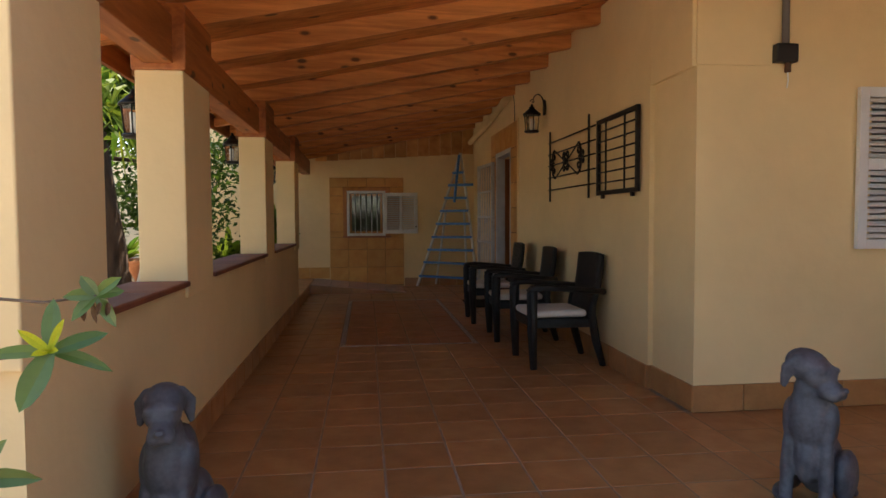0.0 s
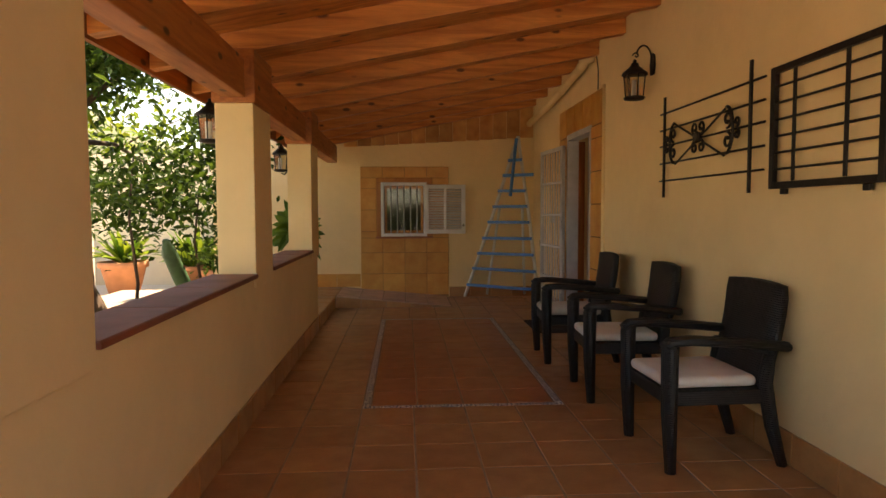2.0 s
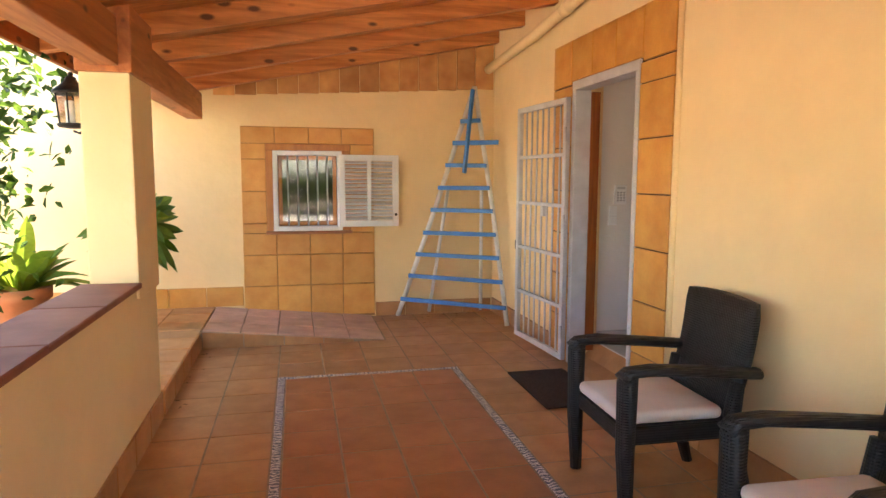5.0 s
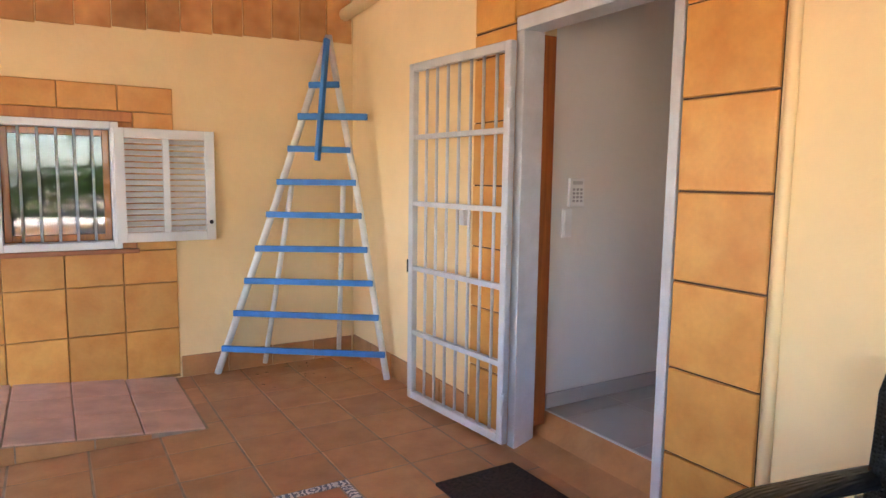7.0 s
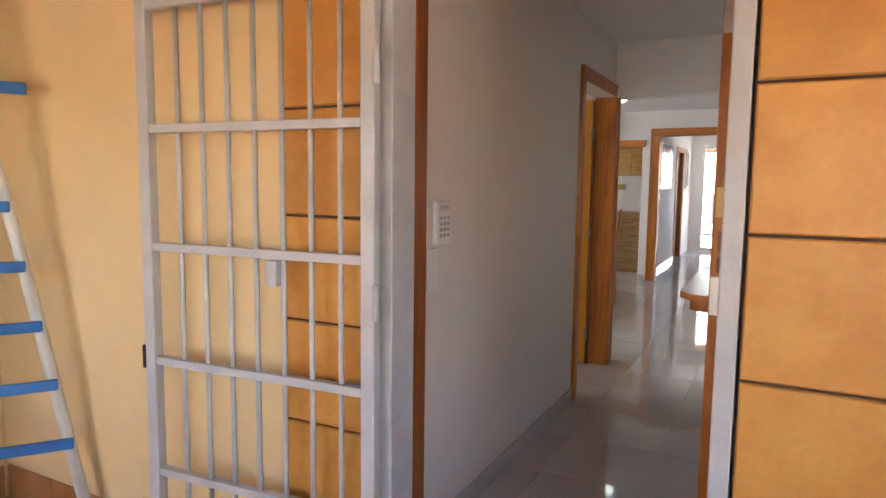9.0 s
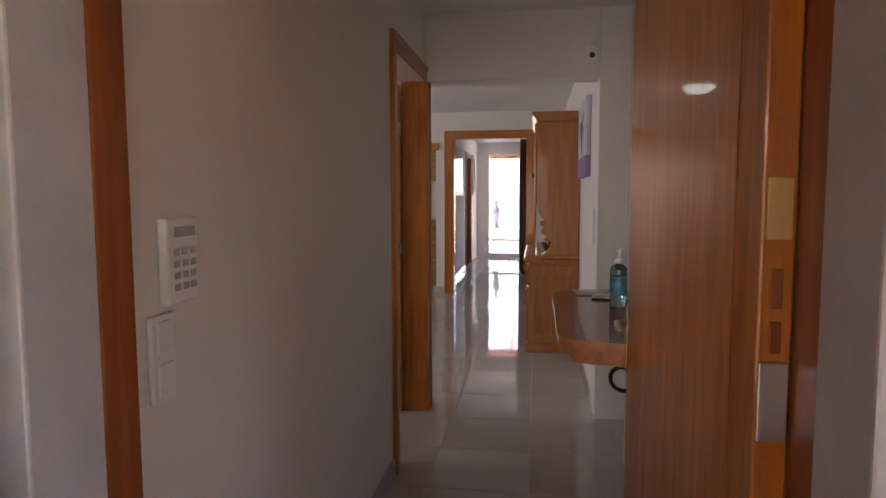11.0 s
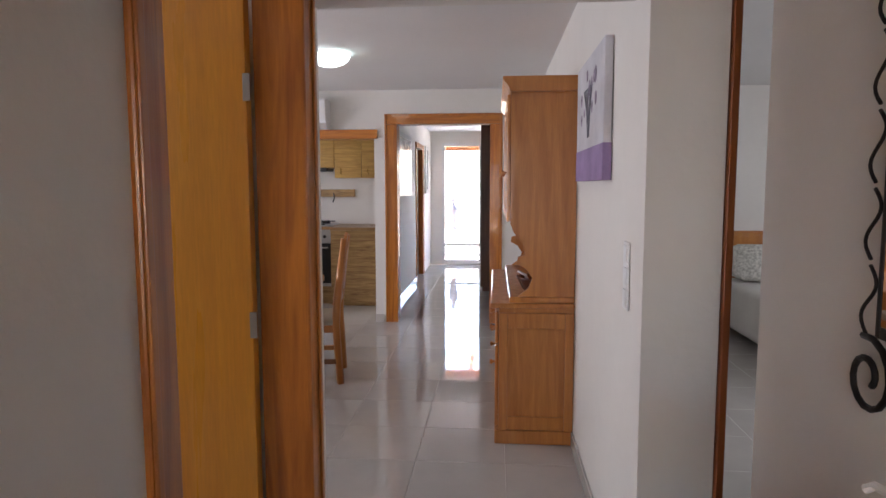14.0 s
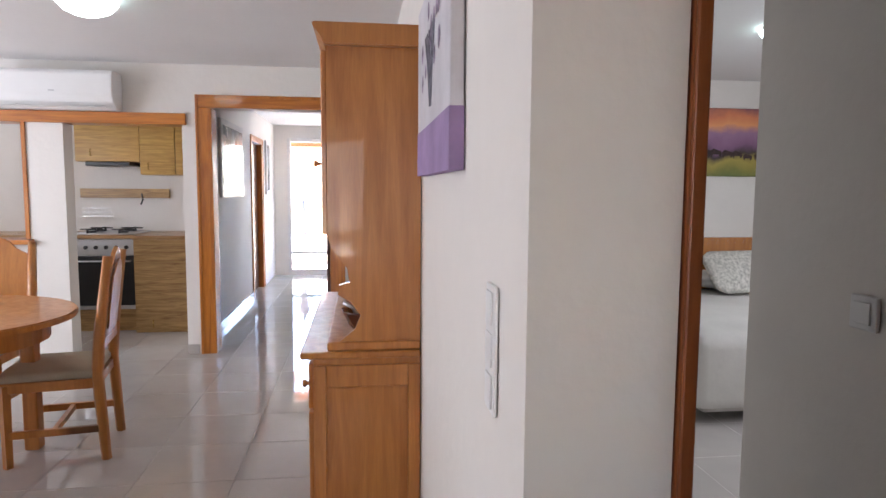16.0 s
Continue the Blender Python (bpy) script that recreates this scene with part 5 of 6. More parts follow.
wt = thing("worktop", (11.4, 9.9, FI + 0.861), "thin wood-edged kitchen worktop", "worktop")
part("slab", boxes([((-0.40, -1.09, 0.0), (0.31, -0.461, 0.032)), ((-0.30, -0.46, 0.0), (0.31, 1.3, 0.032))], 0.003), wood("worktop_veneer", (0.46, 0.27, 0.12), (0.3, 0.16, 0.06), "y", 0.3, 30), wt)
hob = thing("gas_hob", (11.4, 9.75, FI + 0.894), "gas hob with black cast iron pan supports", "hob")
part("plate", box((-0.25, -0.28, 0.0), (0.25, 0.28, 0.012), 0.004), STEEL, hob)
for x in (-0.12, 0.12):
    for y in (-0.14, 0.14):
        part("burner", lathe([(0.045, 0.012), (0.045, 0.026), (0.03, 0.03)], 14, Matrix.Translation((x, y, 0))), BLACK, hob)
        part("pan_support", boxes([((x - 0.10, y - 0.006, 0.036), (x + 0.10, y + 0.006, 0.048)), ((x - 0.006, y - 0.10, 0.0362), (x + 0.006, y + 0.10, 0.0482)), ((x - 0.1, y - 0.006, 0.012), (x - 0.09, y + 0.006, 0.036)), ((x + 0.09, y - 0.006, 0.012), (x + 0.1, y + 0.006, 0.036))]), IRON, hob)
unit("wall_cabinet", (11.38, 9.47, 1.72), (11.715, 10.05, 2.10), 1, "golden striped veneer cabinet above the hob", wood("gold_veneer", (0.62, 0.38, 0.10), (0.42, 0.23, 0.05), "y", 0.35, 36))
unit("wall_cabinet", (11.36, 8.82, 1.60), (11.715, 9.465, 2.10), 2, "striped veneer wall cabinet with brass handles", bpy.data.materials["gold_veneer"])
hd = thing("cooker_hood", (11.5, 9.76, 1.68), "black recessed cooker hood under the cabinet", "cooker hood")
part("body", box((-0.12, -0.2, 0.0), (0.2, 0.2, 0.039), 0.006), BLACK, hd)
rk = thing("utensil_rail", (11.70, 9.72, 1.42), "wooden wall rail with hanging scissors", "rail")
part("board", box((-0.02, -0.42, -0.045), (0.018, 0.42, 0.045), 0.003), ZEBRANO, rk)
part("scissors", tube([(-0.025, -0.16, 0.0), (-0.025, -0.17, -0.06), (-0.025, -0.15, -0.11)], 0.008, 6), BLACK, rk, "hanging black scissors")
part("wire_rack", boxes([((-0.05, 0.12, -0.15), (-0.045, 0.4, -0.145)), ((-0.05, 0.12, -0.19), (-0.045, 0.4, -0.185)), ((-0.05, 0.12, -0.23), (0.0, 0.4, -0.225))]), STEEL, rk, "small steel wire rack")
bs = thing("bar_stool", (9.75, 10.75, FI), "dark metal bar stool at the serving hatch", "stool")
part("seat", lathe([(0.15, 0.68), (0.17, 0.70), (0.15, 0.72)], 18), BLACK, bs, "", True)
for k in range(4):
    a = math.pi / 4 + k * math.pi / 2
    part("leg", tube([(0.2 * math.cos(a), 0.2 * math.sin(a), 0), (0.12 * math.cos(a), 0.12 * math.sin(a), 0.68)], 0.012, 8), IRON, bs)

# dining table and chairs
tb = thing("dining_table", (8.0, 9.45, FI), "oval varnished pine dining table", "table")
oval = [(0.60 * math.cos(a), 0.74 * math.sin(a)) for a in [2 * math.pi * k / 40 for k in range(40)]]
part("tabletop", prism(oval, 0.725, 0.755, "z", 0.006), HUTCH_WOOD, tb)
part("apron", prism([(a * 0.82, b * 0.84) for a, b in oval], 0.63, 0.724, "z"), HUTCH_WOOD, tb)
for x in (-0.34, 0.34):
    for y in (-0.40, 0.40):
        part("leg", box((x - 0.035, y - 0.035, 0), (x + 0.035, y + 0.035, 0.63), 0.008), HUTCH_WOOD, tb)


def dining_chair(place):
    """Seat towards +y; the back stands at -y."""
    c = thing("dining_chair", place, "varnished pine dining chair with a beige fabric seat", "chair", "chairs round the dining table")
    part("seat", box((-0.21, -0.20, 0.41), (0.21, 0.22, 0.455), 0.018, 3), material("beige_fabric", (0.44, 0.38, 0.28), 0.9, vary=0.08, fine=150, bump=0.2, bump_scale=200) if "beige_fabric" not in bpy.data.materials else bpy.data.materials["beige_fabric"], c, "beige upholstered seat", True)
    part("seat_rail", box((-0.205, -0.21, 0.36), (0.205, 0.21, 0.409), 0.004), HUTCH_WOOD, c)
    for s in (-1, 1):
        part("leg", tube([(s * 0.195, 0.19, 0.0), (s * 0.195, 0.19, 0.40)], [0.022, 0.027], 4), HUTCH_WOOD, c)
        part("back_post", tube([(s * 0.195, -0.23, 0.0), (s * 0.195, -0.205, 0.42), (s * 0.195, -0.22, 0.62), (s * 0.19, -0.27, 1.0)], [0.024, 0.028, 0.027, 0.022], 6), HUTCH_WOOD, c, "", True)
        part("stretcher", box((s * 0.195 - 0.012, -0.21, 0.14), (s * 0.195 + 0.012, 0.19, 0.175), 0.003), HUTCH_WOOD, c)
    part("stretcher", box((-0.18, -0.02, 0.145), (0.18, 0.005, 0.172), 0.003), HUTCH_WOOD, c)
    part("lower_rail", box((-0.175, -0.235, 0.54), (0.175, -0.213, 0.59), 0.004, 1), HUTCH_WOOD, c)
    arch = [(-0.17, 0.0), (0.17, 0.0), (0.17, 0.34), (0.10, 0.37), (0.06, 0.42), (0.0, 0.445), (-0.06, 0.42), (-0.10, 0.37), (-0.17, 0.34)]
    bm = prism(arch, -0.010, 0.012, "y", 0.003)
    bmesh.ops.transform(bm, matrix=Matrix.Translation((0, -0.223, 0.59)) @ Matrix.Rotation(radians(7), 4, "X"), verts=bm.verts)
    part("back_panel", bm, HUTCH_WOOD, c)
    part("raised_panel", (lambda b: (bmesh.ops.transform(b, matrix=Matrix.Translation((0, -0.235, 0.59)) @ Matrix.Rotation(radians(7), 4, "X"), verts=b.verts), b)[1])(prism([(a * 0.7, z * 0.78 + 0.04) for a, z in arch], -0.008, 0.0, "y", 0.003)), HUTCH_WOOD, c)
    return c


dc = dining_chair(pose(8.32, 8.90, FI, 0, 0, 10))
copy_thing(dc, pose(8.80, 9.55, FI, 0, 0, 90))
copy_thing(dc, pose(7.25, 9.85, FI, 0, 0, -75))
copy_thing(dc, pose(8.1, 10.35, FI, 0, 0, 175))

# corridor
for nm, x0, x1, lab in (("picture", 11.15, 12.25, "framed picture with a pale mount on the corridor wall"), ("picture", 14.02, 14.35, "narrow framed picture at the end of the corridor")):
    o = thing(nm, ((x0 + x1) / 2, 8.699, 1.76), lab, "picture")
    hw = (x1 - x0) / 2
    part("frame", box((-hw, -0.03, -0.37), (hw, -0.001, 0.37), 0.004), material("pale_frame", (0.6, 0.58, 0.55), 0.3), o)
    part("print", box((-hw + 0.06, -0.033, -0.31), (hw - 0.06, -0.0305, 0.31)), material("grey_print", (0.35, 0.36, 0.36), 0.15, vary=0.4, scale=6), o)
wd = thing("wardrobe", (12.12, 7.17, FI), "tall dark brown wooden wardrobe in the corridor", "wardrobe")
part("body", box((0.02, 0.0, 0.0), (0.75, 0.575, 2.2), 0.005), DARK_WOOD, wd)
part("side_panel", box((0.0, 0.0, 0.06), (0.019, 0.60, 2.2), 0.004), DARK_WOOD, wd)
part("door", box((0.02, 0.576, 0.06), (0.38, 0.598, 2.19), 0.004), DARK_WOOD, wd)
part("door", box((0.385, 0.576, 0.06), (0.75, 0.598, 2.19), 0.004), DARK_WOOD, wd)
gd = thing("glass_door", (15.0, 8.15, FI), "white-framed glass door at the end of the corridor", "door", "", "structure")
part("door_frame", boxes([((-0.02, -0.35, 0.0), (0.05, -0.285, 2.09)), ((-0.02, 0.30, 0.0), (0.05, 0.35, 2.09)), ((-0.02, -0.284, 2.03), (0.05, 0.299, 2.09)), ((-0.02, -0.284, 0.0), (0.05, 0.299, 0.08)), ((-0.01, -0.284, 0.32), (0.04, 0.299, 0.36))], 0.003), WHITE_PAINT, gd)
pn = part("pane", box((0.012, -0.284, 0.081), (0.018, 0.299, 2.029)), CLEAR, gd)
pn.visible_shadow = False
structure("terrace", box((15.2, 4.0, -0.1), (21.0, 12.5, FI - 0.02)), material("white_terrace_tile", (0.78, 0.76, 0.72), 0.6, vary=0.04), "pale sunlit terrace beyond the glass door", "terrace")
structure("terrace_wall", box((16.6, 4.0, FI), (16.85, 12.5, 0.62)), material("white_wash", (0.8, 0.78, 0.74), 0.85), "low white terrace wall", "wall")
structure("terrace_beam", boxes([((15.22, 6.0, 2.12), (15.34, 10.5, 2.24))]), PINE_Y, "pine beam of the terrace roof", "beam")
for k in range(5):
    structure("rafter", box((15.22, 6.8 + k * 0.6, 2.25), (17.0, 6.88 + k * 0.6, 2.35)), PINE, "pine rafter of the terrace roof", "rafter")
stt = thing("garden_figure", (16.7, 8.42, 0.62), "small dark stone garden figure on the terrace wall", "statue")
part("figure", lathe([(0.08, 0.0), (0.085, 0.05), (0.05, 0.07), (0.07, 0.2), (0.09, 0.34), (0.10, 0.42), (0.05, 0.5), (0.03, 0.53), (0.045, 0.57), (0.045, 0.62), (0.02, 0.66)], 14), STONE_DOG, stt, "", True)

# ---- bedroom ----
bd = thing("bed", (8.25, 4.72, FI), "double bed with a white bedspread and wooden headboard", "bed")
part("base", box((0.03, -0.74, 0.06), (1.9, 0.74, 0.28), 0.03), material("bed_base", (0.6, 0.57, 0.52), 0.9, vary=0.05), bd)
part("mattress", box((0.0, -0.78, 0.20), (1.92, 0.78, 0.49), 0.06, 4), CUSHION, bd, "", True)
SHEET = material("white_bedspread", (0.72, 0.70, 0.66), 0.9, vary=0.04, scale=3, fine=60, bump=0.5, bump_scale=7)
bm = box((-0.025, -0.81, 0.09), (1.75, 0.81, 0.515), 0.07, 4)
part("bedspread", bm, SHEET, bd, "white bedspread hanging over the sides", True)
part("headboard", box((1.90, -0.80, 0.0), (1.94, 0.80, 0.93), 0.01), HUTCH_WOOD, bd, "orange wooden headboard")


def pillow(place, mat, label):
    bm = bmesh.new()
    bmesh.ops.create_uvsphere(bm, u_segments=20, v_segments=12, radius=1.0)
    for v in bm.verts:
        x, y = v.co.x, v.co.y
        k = max(abs(x), abs(y)) / max(1e-6, math.hypot(x, y))
        v.co = Vector((x / max(0.75, k) * 0.2, y / max(0.75, k) * 0.3, v.co.z * 0.075))
    o = thing("pillow", place, label, "pillow", "pillows on the bed")
    part("case", bm, mat, o, "", True)
    return o


SPOT = material("speckled_linen", (0.70, 0.68, 0.62), 0.9, vary=0.12, scale=45, fine=90, hue=(0.30, 0.29, 0.25))
LINEN = material("white_linen", (0.74, 0.73, 0.72), 0.9, vary=0.03, fine=80, bump=0.3, bump_scale=9)
p0 = pillow(pose(9.93, 5.10, FI + 0.60, 0, 0, 0), LINEN, "white pillow on the bed")
copy_thing(p0, pose(9.93, 4.40, FI + 0.60, 0, 0, 0))
pillow(pose(9.70, 4.37, FI + 0.69, 0, -48, 8), SPOT, "speckled linen cushion leaning on the pillows")
pillow(pose(9.72, 5.22, FI + 0.68, 0, -45, -6), SPOT, "speckled linen cushion leaning on the pillows")
bt = thing("bedside_rail", (10.18, 4.7, 1.02), "pale blue painted rail along the bedroom wall", "rail")
part("rail", box((-0.03, -1.5, 0.0), (0.018, 1.4, 0.05), 0.004), material("pale_blue_paint", (0.42, 0.55, 0.75), 0.5), bt)


def sunset_material():
    m = bpy.data.materials.new("sunset_landscape_print")
    m.use_nodes = True
    n, l = m.node_tree.nodes, m.node_tree.links
    tc, sp, no, ad, rp = n.new("ShaderNodeTexCoord"), n.new("ShaderNodeSeparateXYZ"), n.new("ShaderNodeTexNoise"), n.new("ShaderNodeMath"), n.new("ShaderNodeValToRGB")
    l.new(tc.outputs["Generated"], sp.inputs[0]), l.new(tc.outputs["Object"], no.inputs["Vector"])
    no.inputs["Scale"].default_value, no.inputs["Detail"].default_value = 5, 6
    mu = n.new("ShaderNodeMath")
    mu.operation, mu.inputs[1].default_value = "MULTIPLY_ADD", 0.36
    mu.inputs[2].default_value = -0.18
    l.new(no.outputs[0], mu.inputs[0]), l.new(mu.outputs[0], ad.inputs[0]), l.new(sp.outputs[2], ad.inputs[1])
    r = rp.color_ramp
    stops = [(0.0, (0.10, 0.13, 0.02)), (0.22, (0.36, 0.28, 0.04)), (0.32, (0.04, 0.02, 0.02)), (0.42, (0.20, 0.09, 0.18)), (0.62, (0.30, 0.15, 0.26)), (0.74, (0.75, 0.32, 0.12)), (0.86, (0.65, 0.20, 0.08)), (1.0, (0.22, 0.07, 0.08))]
    r.elements[0].position, r.elements[0].color = stops[0][0], (*stops[0][1], 1)
    r.elements[1].position, r.elements[1].color = stops[-1][0], (*stops[-1][1], 1)
    for p, c in stops[1:-1]:
        r.elements.new(p).color = (*c, 1)
    l.new(ad.outputs[0], rp.inputs[0]), l.new(rp.outputs[0], n["Principled BSDF"].inputs["Base Color"])
    n["Principled BSDF"].inputs["Roughness"].default_value = 0.6
    return m


pt = thing("canvas_picture", (10.198, 4.33, 1.90), "wide canvas print of a purple and orange sunset landscape", "picture")
part("canvas", box((-0.035, -0.70, -0.29), (0.0, 0.70, 0.29), 0.004), sunset_material(), pt)
HERD = material("dark_brown_paint", (0.05, 0.02, 0.015), 0.7, vary=0.2, scale=30)
for k in range(13):
    r = random.Random(k + 90)
    y, z, w = 0.62 - k * 0.098 + r.uniform(-0.02, 0.02), -0.085 - 0.055 * k / 12 + r.uniform(-0.012, 0.012), (0.075 - 0.035 * k / 12) * r.uniform(0.8, 1.15)
    bm = prism([(-w, 0.0), (-w * 0.9, w * 0.55), (-w * 0.2, w * 0.7), (w * 0.45, w * 0.95), (w, w * 0.5), (w * 0.9, w * 0.05), (w * 0.7, -w * 0.45), (w * 0.5, 0.0), (-w * 0.5, 0.0), (-w * 0.7, -w * 0.45)], -0.037, -0.0355, "x")
    bmesh.ops.transform(bm, matrix=Matrix.Translation((0, y, z)), verts=bm.verts)
    part("dark_shape", bm, HERD, pt, "dark painted shape")

# ---- plants ----


def add_leaf(bm, base, direction, normal, length, width, droop=0.0, seg=3, fold=0.18):
    """A pointed leaf folded along its midrib."""
    d = direction.normalized()
    s = d.cross(normal)
    s = s.normalized() if s.length > 1e-4 else Vector((1, 0, 0))
    n = s.cross(d)
    prev = None
    for i in range(seg + 1):
        t = i / seg
        w = width * (math.sin(math.pi * min(1, t * 0.86 + 0.10)) ** 0.8) * (0.02 if t == 1 else 1)
        c = base + d * length * t + Vector((0, 0, -1)) * droop * length * t * t
        tri = (bm.verts.new(c - s * w / 2 + n * fold * w), bm.verts.new(c), bm.verts.new(c + s * w / 2 + n * fold * w))
        if prev:
            bm.faces.new((prev[0], prev[1], tri[1], tri[0]))
            bm.faces.new((prev[1], prev[2], tri[2], tri[1]))
        prev = tri


def leaf_material(name, color, dark):
    m = bpy.data.materials.new(name)
    m.use_nodes = True
    n, l = m.node_tree.nodes, m.node_tree.links
    b = n["Principled BSDF"]
    b.inputs["Roughness"].default_value = 0.5
    b.inputs["Specular IOR Level"].default_value = 0.08
    g, mx, hs, rg = n.new("ShaderNodeNewGeometry"), n.new("ShaderNodeMix"), n.new("ShaderNodeHueSaturation"), n.new("ShaderNodeMapRange")
    mx.data_type = "RGBA"
    mx.inputs["A"].default_value, mx.inputs["B"].default_value = (*color, 1), (*dark, 1)
    l.new(g.outputs["Random Per Island"], mx.inputs["Factor"])
    no = n.new("ShaderNodeTexNoise")
    no.inputs["Scale"].default_value = 25
    rg.inputs["To Min"].default_value, rg.inputs["To Max"].default_value = 0.75, 1.25
    l.new(no.outputs[0], rg.inputs[0]), l.new(rg.outputs[0], hs.inputs["Value"]), l.new(mx.outputs["Result"], hs.inputs["Color"])
    l.new(hs.outputs[0], b.inputs["Base Color"])
    tr, ms = n.new("ShaderNodeBsdfTranslucent"), n.new("ShaderNodeMixShader")
    hs2 = n.new("ShaderNodeHueSaturation")
    hs2.inputs["Value"].default_value, hs2.inputs["Hue"].default_value = 1.6, 0.48
    l.new(hs.outputs[0], hs2.inputs["Color"]), l.new(hs2.outputs[0], tr.inputs[0])
    ms.inputs[0].default_value = 0.30
    l.new(b.outputs[0], ms.inputs[1]), l.new(tr.outputs[0], ms.inputs[2]), l.new(ms.outputs[0], n["Material Output"].inputs[0])
    return m


TREE_LEAF = leaf_material("tree_leaf", (0.048, 0.092, 0.012), (0.012, 0.032, 0.005))
LIME_LEAF = leaf_material("lime_leaf", (0.15, 0.20, 0.018), (0.04, 0.10, 0.010))
BLADE_LEAF = leaf_material("blade_leaf", (0.10, 0.17, 0.03), (0.045, 0.09, 0.016))
DRY = material("dry_twig", (0.23, 0.16, 0.11), 0.9, vary=0.15, scale=12, fine=60, bump=0.4)


def rnd_dir(r, up=0.0):
    v = Vector((r.gauss(0, 1), r.gauss(0, 1), r.gauss(0, 0.7) + up))
    return v.normalized()


def crown(r, clumps, per, size, length, width, droop):
    bm = bmesh.new()
    for c in clumps:
        for _ in range(per):
            p = Vector(c) + Vector((r.gauss(0, size), r.gauss(0, size), r.gauss(0, size * 0.7)))
            add_leaf(bm, p, rnd_dir(r, -0.15), rnd_dir(r, 1.2), length * r.uniform(0.65, 1.25), width * r.uniform(0.7, 1.2), droop, 2)
    return bm


def tree(trunk, radii, limbs, clumps, per, size, length, width, droop, leaf, label, seed):
    r = random.Random(seed)
    o = thing("tree", trunk[0], label, "tree")
    b = Vector(trunk[0])
    pts = []
    for i in range(len(trunk) - 1):
        for k in range(4):
            p = Vector(trunk[i]).lerp(Vector(trunk[i + 1]), k / 4)
            pts.append((p - b + Vector((r.uniform(-0.015, 0.015), r.uniform(-0.015, 0.015), 0)), radii[i] + (radii[i + 1] - radii[i]) * k / 4))
    pts.append((Vector(trunk[-1]) - b, radii[-1]))
    part("trunk", tube([p for p, _ in pts], [q for _, q in pts], 14), BARK, o, "", True)
    for a, c in limbs:
        a, c = Vector(a) - b, Vector(c) - b
        m = (a + c) / 2 + Vector((r.uniform(-0.1, 0.1), r.uniform(-0.1, 0.1), r.uniform(0, 0.12)))
        part("limb", tube([a, m, c], [0.035, 0.022, 0.008], 7), BARK, o, "", True)
    part("crown", crown(r, [Vector(c) - b for c in clumps], per, size, length, width, droop), leaf, o)
    return o


R = random.Random(5)
near_clumps = [(R.uniform(-3.4, -1.2), R.uniform(4.6, 8.6), R.uniform(1.55, 3.3)) for _ in range(32)] + [(R.uniform(-2.6, -1.0), R.uniform(5.6, 8.4), R.uniform(1.25, 1.9)) for _ in range(9)] + [(R.uniform(-3.2, -1.5), R.uniform(5.0, 7.8), R.uniform(2.1, 3.2)) for _ in range(26)]
near_clumps = [c for c in near_clumps if c[1] > 6.4 or c[2] > 2.25]
tree([(-1.90, 6.40, -0.12), (-2.06, 6.40, 0.6), (-2.15, 6.38, 1.6), (-2.20, 6.30, 2.8)], [0.36, 0.22, 0.17, 0.12],
     [((-2.16, 6.36, 1.9), c) for c in near_clumps[:7]] + [((-2.13, 6.38, 1.4), near_clumps[-1])], near_clumps, 215, 0.28, 0.095, 0.052, 0.15, TREE_LEAF, "leaning garden tree with a thick rough trunk and small dark leaves", 3)
drop_clumps = [(R.uniform(-2.6, -1.2), R.uniform(2.6, 4.2), R.uniform(1.3, 3.0)) for _ in range(16)]
tree([(-1.75, 4.1, -0.12), (-1.65, 3.8, 0.9), (-1.85, 3.4, 1.8), (-1.9, 3.2, 2.6)], [0.07, 0.055, 0.045, 0.03], [((-1.75, 3.6, 1.3), c) for c in drop_clumps[:4]], drop_clumps, 38, 0.22, 0.24, 0.07, 0.9, LIME_LEAF, "slender tree with long drooping bright green leaves", 8)
far_clumps = [(R.uniform(-9.5, -3.5), R.uniform(13.2, 16.5), R.uniform(1.8, 5.0)) for _ in range(30)]
tree([(-6.2, 14.5, -0.12), (-6.1, 14.5, 1.6), (-6.3, 14.6, 3.2)], [0.2, 0.16, 0.1], [((-6.1, 14.5, 2.0), c) for c in far_clumps[:5]], far_clumps, 45, 0.5, 0.22, 0.10, 0.2, LIME_LEAF, "sunlit tree behind the garden wall", 11)

back_clumps = [(R.uniform(-7, 6), R.uniform(-12.5, -9.5), R.uniform(0.4, 4.4)) for _ in range(60)]
tree([(-2.5, -11.0, -0.12), (-2.4, -11.0, 1.5), (-2.2, -11.1, 3.2)], [0.2, 0.16, 0.1], [((-2.4, -11.0, 1.5), c) for c in back_clumps[:5]], back_clumps, 190, 0.55, 0.27, 0.14, 0.2, TREE_LEAF, "broad leafy tree across the yard in front of the porch", 12)

# saplings in front of the paving
for x, y, z1, sd_ in ((-1.9, 7.3, 1.9, 21), (-1.45, 7.9, 1.5, 22)):
    r = random.Random(sd_)
    sp = thing("sapling", (x, y, -0.12), "thin dark-stemmed sapling with small green leaves", "sapling")
    part("stem", tube([(0, 0, 0), (0.05, 0.03, z1 * 0.35), (-0.03, 0.06, z1 * 0.7), (0.02, 0.1, z1 + 0.1)], [0.022, 0.018, 0.014, 0.008], 7), BARK, sp, "", True)
    part("leaves", crown(r, [(r.gauss(0, 0.22), r.gauss(0, 0.3), r.uniform(z1 * 0.55, z1 * 1.15)) for _ in range(8)], 42, 0.16, 0.085, 0.045, 0.2), TREE_LEAF, sp)


